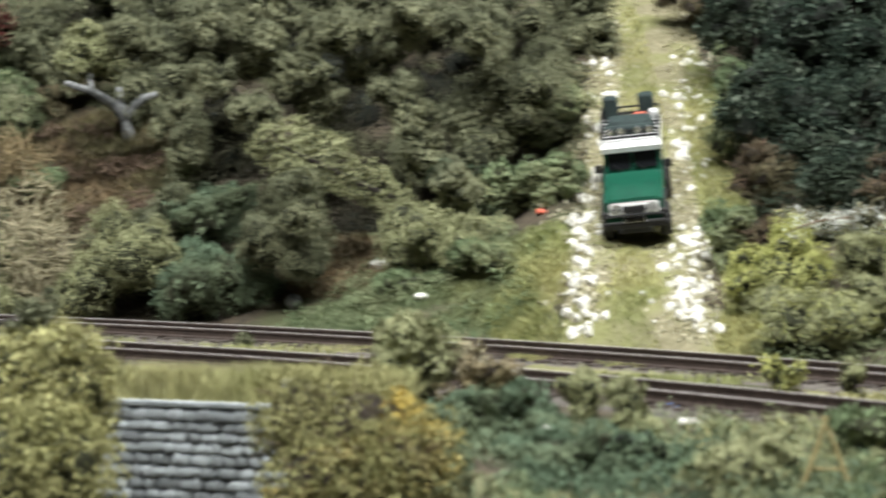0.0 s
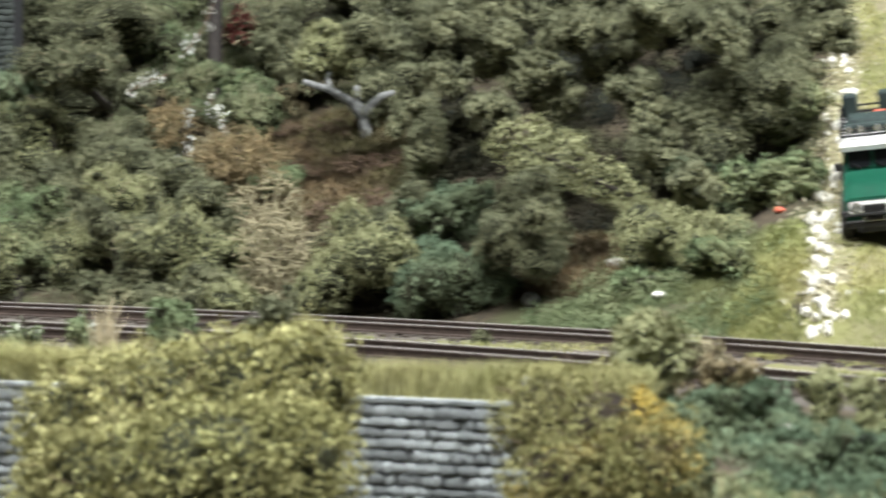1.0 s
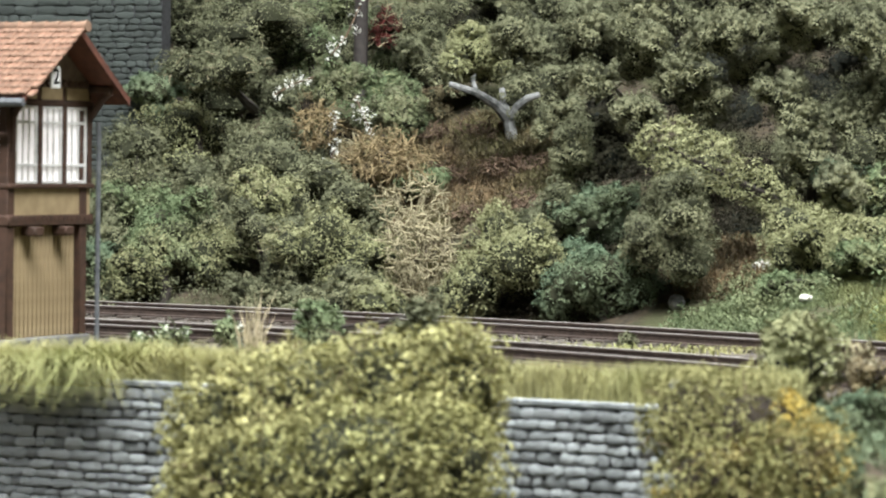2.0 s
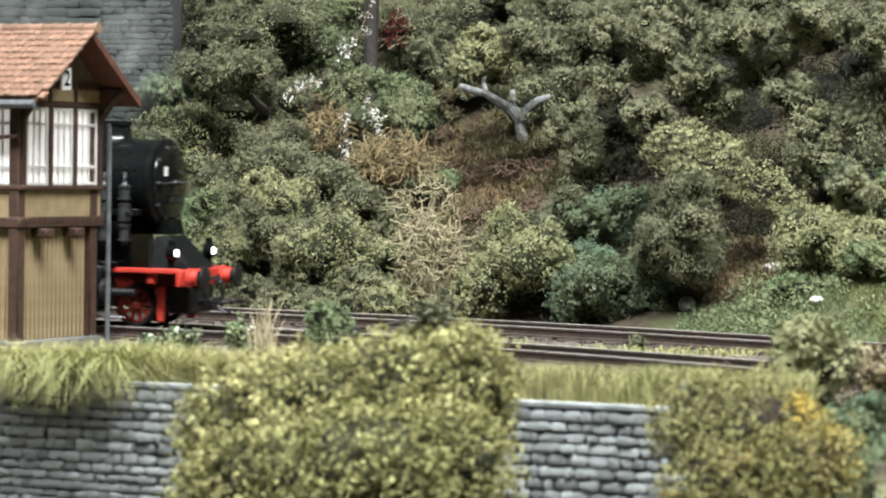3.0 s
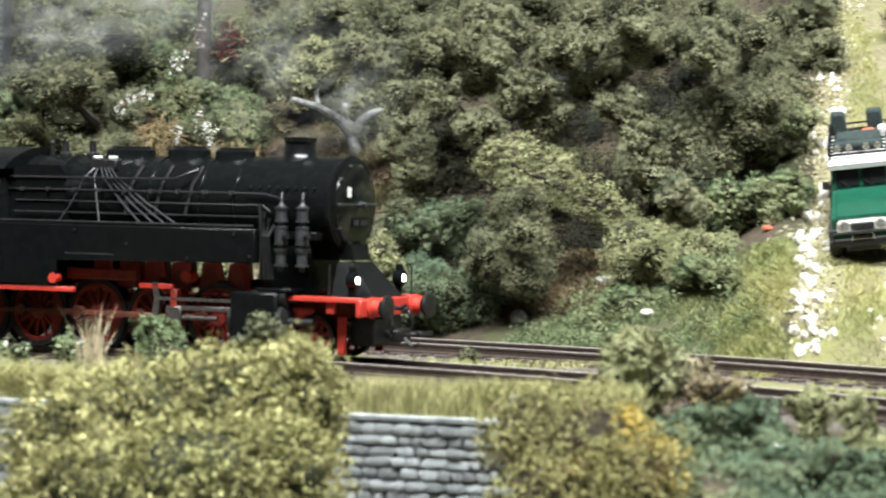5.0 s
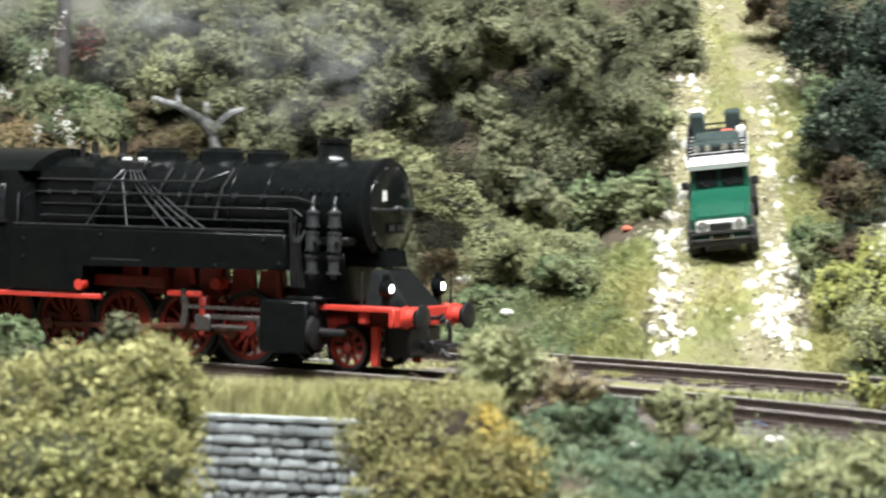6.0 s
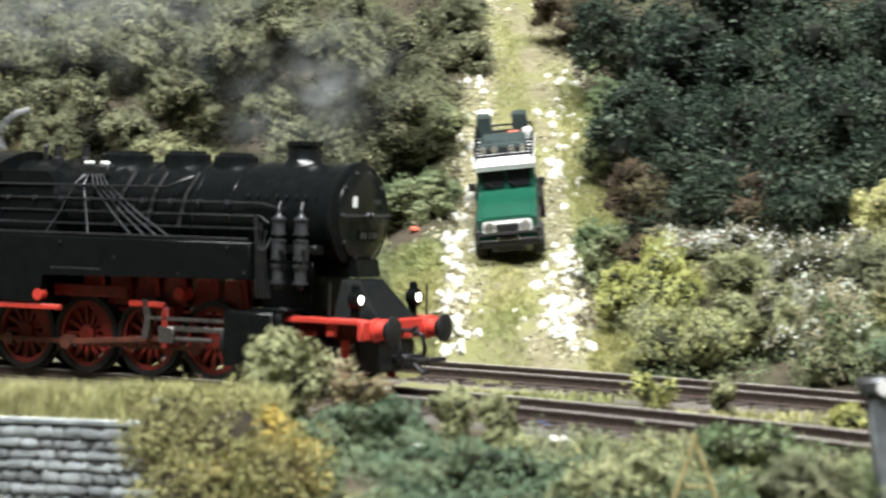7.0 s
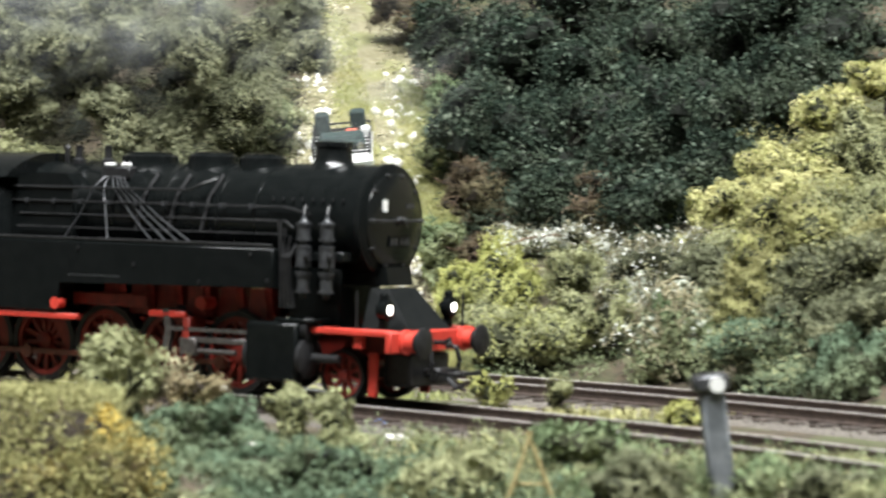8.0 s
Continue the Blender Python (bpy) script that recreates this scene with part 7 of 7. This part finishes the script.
def post():
    top = thing("marker_post", pose(0.0886, 0.4411, -0.006, 0, -8, 0), "grey weathered marker post with a pale top beside the track", "post")
    part("shaft", box(bmesh.new(), -1.9, 1.9, -1.6, 1.6, -6, 17.0, 0.5), M_grey, top)
    part("cap", box(bmesh.new(), -2.9, 2.7, -2.2, 2.2, 17.0, 19.6, 0.5), M_pipe, top, "pale grey cap")
    part("reflector", cyl(bmesh.new(), (0.6, -2.0, 18.0), (0.6, -2.7, 18.0), 1.2, seg=14), M_white, top, "round white spot")


post()


def straw_frame():
    z = on_land(59, 446, 0)
    top = thing("straw_trestle", pose(0.059, 0.446, z * MM), "three straw-yellow stalks leaning together", "stalks")
    h = 3.7 - z
    for a, b in (((-5, 0, -3), (0.3, 0, h)), ((5.6, 0, -3), (-0.3, 0.4, h)), ((-2.4, 0.6, h * 0.35), (3.0, 0.6, h * 0.35))):
        part("stalk", tube(bmesh.new(), [a, ((a[0] + b[0]) / 2 + 0.2, (a[1] + b[1]) / 2, (a[2] + b[2]) / 2), b], [0.42, 0.4, 0.3]), M_straw_gold, top)


M_straw_gold = mat("golden_stalk", (0.40, 0.33, 0.15), (0.30, 0.24, 0.11), 0.8, scale=400)
straw_frame()


def agave(x, y, seed, label, n=7, size=6.0):
    R = rng(seed)
    z = on_land(x, y, -0.5)
    top = thing("leafy_shoot", pose(x * MM, y * MM, z * MM), label, "plant")
    for i in range(n):
        a = 2 * math.pi * i / n + R.uniform(-0.3, 0.3)
        d = Vector((math.cos(a), math.sin(a), 0))
        bm = bmesh.new()
        L = size * R.uniform(0.7, 1.2)
        side = Vector((-d.y, d.x, 0))
        rows = []
        for f, w, hgt in ((0, 0.5, 0), (0.35, 0.9, 0.55), (0.7, 0.6, 0.75), (1.0, 0.05, 0.6)):
            c = d * L * f + Vector((0, 0, hgt * L))
            rows.append((bm.verts.new(c - side * w), bm.verts.new(c + Vector((0, 0, -0.15))), bm.verts.new(c + side * w)))
        for p, q in zip(rows, rows[1:]):
            bm.faces.new((p[0], p[1], q[1], q[0]))
            bm.faces.new((p[1], p[2], q[2], q[1]))
        part("leaf", bm, LEAF["green"], top)


agave(15.0, 716.3, 850, "pale green spiky shoot on the bank")
agave(32.0, 741.3, 965, "dark green spiky shoot beside the path")
lump("rock", -16.1, 749.2, on_land(-16.1, 749.2, 1.0), 6.2, 5.0, 3.2, M_white_stone, "angular white stone on dark earth", "rock", 1358)
lump("rock", -37.7, 735.0, on_land(-37.7, 735.0, 1.3), 5.5, 4.4, 4.3, M_birch, "grey rounded stone by the far track", "rock", 1204)
lump("rock", -4.8, 720.8, on_land(-4.8, 720.8, 0.8), 4.2, 3.4, 2.5, M_white_stone, "pale stone on the green bank", "rock", 1434)
lump("orange_lump", 25.4, 738.6, on_land(25.4, 738.6, 0.5), 2.9, 2.3, 1.7, M_can, "small orange-red lump beside the path", "litter", 920)
lump("rock", 37.6, 816.1, on_land(37.6, 816.1, 1.1), 7.1, 5.7, 3.5, M_path, "brown boulder at the path's edge", "rock", 985)
lump("rock", 24.0, 776.1, on_land(24.0, 776.1, 0.7), 4.6, 3.7, 2.4, M_white_stone, "pale stone among green plants", "rock", 1080)
lump("blue_scrap", 43.4, 533.2, -3.1, 4.4, 3.5, 1.7, M_blue, "small blue scrap beside the near track", "litter", 680)
lump("white_scrap", 14.4, 539.8, 2.5, 2.1, 1.7, 1.3, M_white_stone, "small white stone beside the near track", "rock", 540)
lump("white_scrap", 17.8, 481.7, -2.2, 3.4, 2.7, 1.1, M_white_stone, "small white stone on the creeping shrub", "rock", 590)
lump("rock", 43.4, 508.1, -3.6, 5.9, 4.8, 2.4, M_white_stone, "pale stones before the near track", "rock", 700)
lump("rock", -25.6, 504.3, 2.5, 3.9, 3.1, 2.9, M_birch, "grey rounded stone on the wall's edge", "rock", 1210)


# ---- smoke above the chimney ----
def smoke_material():
    m = bpy.data.materials.new("thin_smoke")
    m.use_nodes = True
    nt = m.node_tree
    nt.nodes.remove(nt.nodes["Principled BSDF"])
    out = nt.nodes["Material Output"]
    dif, tra, clear = nt.nodes.new("ShaderNodeBsdfDiffuse"), nt.nodes.new("ShaderNodeBsdfTranslucent"), nt.nodes.new("ShaderNodeBsdfTransparent")
    dif.inputs[0].default_value = tra.inputs[0].default_value = (0.80, 0.84, 0.85, 1)
    body, mix = nt.nodes.new("ShaderNodeMixShader"), nt.nodes.new("ShaderNodeMixShader")
    link(nt, dif.outputs[0], body.inputs[1])
    link(nt, tra.outputs[0], body.inputs[2])
    link(nt, clear.outputs[0], mix.inputs[1])
    link(nt, body.outputs[0], mix.inputs[2])
    link(nt, mix.outputs[0], out.inputs[0])
    tc = nt.nodes.new("ShaderNodeTexCoord")
    n = nt.nodes.new("ShaderNodeTexNoise")
    n.inputs["Scale"].default_value, n.inputs["Detail"].default_value, n.inputs["Distortion"].default_value = 75, 3, 1.6
    long = nt.nodes.new("ShaderNodeMapping")
    long.inputs["Scale"].default_value = (0.55, 1, 1)
    link(nt, tc.outputs["Object"], long.inputs["Vector"])
    link(nt, long.outputs[0], n.inputs["Vector"])
    r = nt.nodes.new("ShaderNodeMapRange")
    r.inputs[1].default_value, r.inputs[2].default_value = 0.42, 0.75
    link(nt, n.outputs["Fac"], r.inputs[0])
    d = nt.nodes.new("ShaderNodeVectorMath")
    d.operation = "LENGTH"
    link(nt, long.outputs[0], d.inputs[0])
    f = nt.nodes.new("ShaderNodeMapRange")
    f.inputs[1].default_value, f.inputs[2].default_value, f.inputs[3].default_value, f.inputs[4].default_value = 0.001, 0.0125, 0.20, 0.0
    link(nt, d.outputs["Value"], f.inputs[0])
    mul = nt.nodes.new("ShaderNodeMath")
    mul.operation = "MULTIPLY"
    link(nt, r.outputs[0], mul.inputs[0])
    link(nt, f.outputs[0], mul.inputs[1])
    link(nt, mul.outputs[0], mix.inputs[0])
    return m


M_smoke = smoke_material()


def smoke_puff(seed):
    """Thin curled veils of smoke, drawn out along the puff."""
    R = rng(seed)
    top = thing("smoke_puff", pose(0, 0, 0), "thin pale grey wisp of chimney smoke", "smoke", "smoke")
    for k in range(2):
        verts, faces, n = [], [], 16
        tilt = pose(R.uniform(-5, 5) * MM, k * 4 * MM, R.uniform(-5, 5) * MM, R.uniform(-15, 15), R.uniform(-70, 10), R.uniform(-20, 20))
        for i in range(n):
            for j in range(n):
                u, v = (i / (n - 1) - 0.5) * 46, (j / (n - 1) - 0.5) * 26
                w = 4.0 * noise.noise((u * 0.07, v * 0.12, seed + k * 3.1))
                verts.append(Vector((u, w, v + 3 * math.sin(u * 0.12 + seed))) * MM)
        faces = [(i * n + j, i * n + j + 1, (i + 1) * n + j + 1, (i + 1) * n + j) for i in range(n - 1) for j in range(n - 1)
                 if math.hypot(i / (n - 1) - 0.47, j / (n - 1) - 0.47) < 0.52]
        ob = new("veil", mesh_of("veil", verts, faces, M_smoke, True))
        ob.parent = top
        ob.matrix_basis = tilt
    return top


PUFFS = [smoke_puff(500 + i) for i in range(7)]


# ---- what moves ----
RUN = [
    (0.0, -0.0965), (1.4, -0.0315), (2.8, 0.0323), (3.0, 0.0411), (3.5, 0.0658), (4.0, 0.0924), (4.5, 0.1158), (6.0, 0.1873),
    (6.5, 0.2106), (7.0, 0.2362), (7.5, 0.2601), (8.0, 0.2860),
]


def loco_at(t):
    s = float(np.interp(t, [a for a, _ in RUN], [b for _, b in RUN]))
    x1, y1, _ = along(s + 0.028, R_NEAR, PHI_NEAR)
    x2, y2, _ = along(s - 0.028, R_NEAR, PHI_NEAR)
    return s, pose((x1 + x2) / 2, (y1 + y2) / 2, 0, 0, 0, math.degrees(math.atan2(y1 - y2, x1 - x2)))


def motions():
    walk(LOCO, [(t, loco_at(t)[1]) for t in [0.25 * i for i in range(33)]])
    T = [i / 10 for i in range(81)]
    turn = [loco_at(t)[0] / (8.05 * MM) for t in T]
    for w, x, s, r in TURNING:
        q = 8.05 / r
        base = 90 if s > 0 else 0
        walk(w, [(t, pose(x * MM, s * 8.6 * MM, r * MM, 0, math.degrees(a) * q + base, 0)) for t, a in zip(T, turn)])
    for ob, s, what in RODS:
        rows = []
        for t, a in zip(T, turn):
            a += math.pi / 2 if s > 0 else 0
            px, pz = 3.6 * math.sin(a), 8.05 + 3.6 * math.cos(a)
            bx = AXLES[2] + px
            hx = bx + math.sqrt(27.0 ** 2 - (pz - 8.2) ** 2)
            if what == "side":
                rows.append((t, pose(px * MM, 0, pz * MM)))
            elif what == "main":
                rows.append((t, pose(bx * MM, 0, pz * MM, 0, math.degrees(math.atan2(pz - 8.2, hx - bx)), 0)))
            else:
                rows.append((t, pose(hx * MM, 0, 8.2 * MM)))
        walk(ob, rows)
    # the smoke rises from the chimney and trails behind it
    back = (2, -12, -28, -46, -64, -82, -100)
    lift = (60, 70, 76, 80, 78, 82, 80)
    for i, ob in enumerate(PUFFS):
        rows = []
        for k in range(17):
            t = k * 0.5
            m = loco_at(t)[1] @ pose((59 + back[i] + 5 * math.sin(1.7 * t + i * 2.1)) * MM, (2 + i * 1.5) * MM, (lift[i] + 4 * math.sin(2.3 * t + i * 1.3)) * MM)
            rows.append((t, Matrix.Translation(m.translation) @ pose(0, 0, 0, 0, 9 * math.sin(1.1 * t + i), 0)))
        walk(ob, rows)


motions()
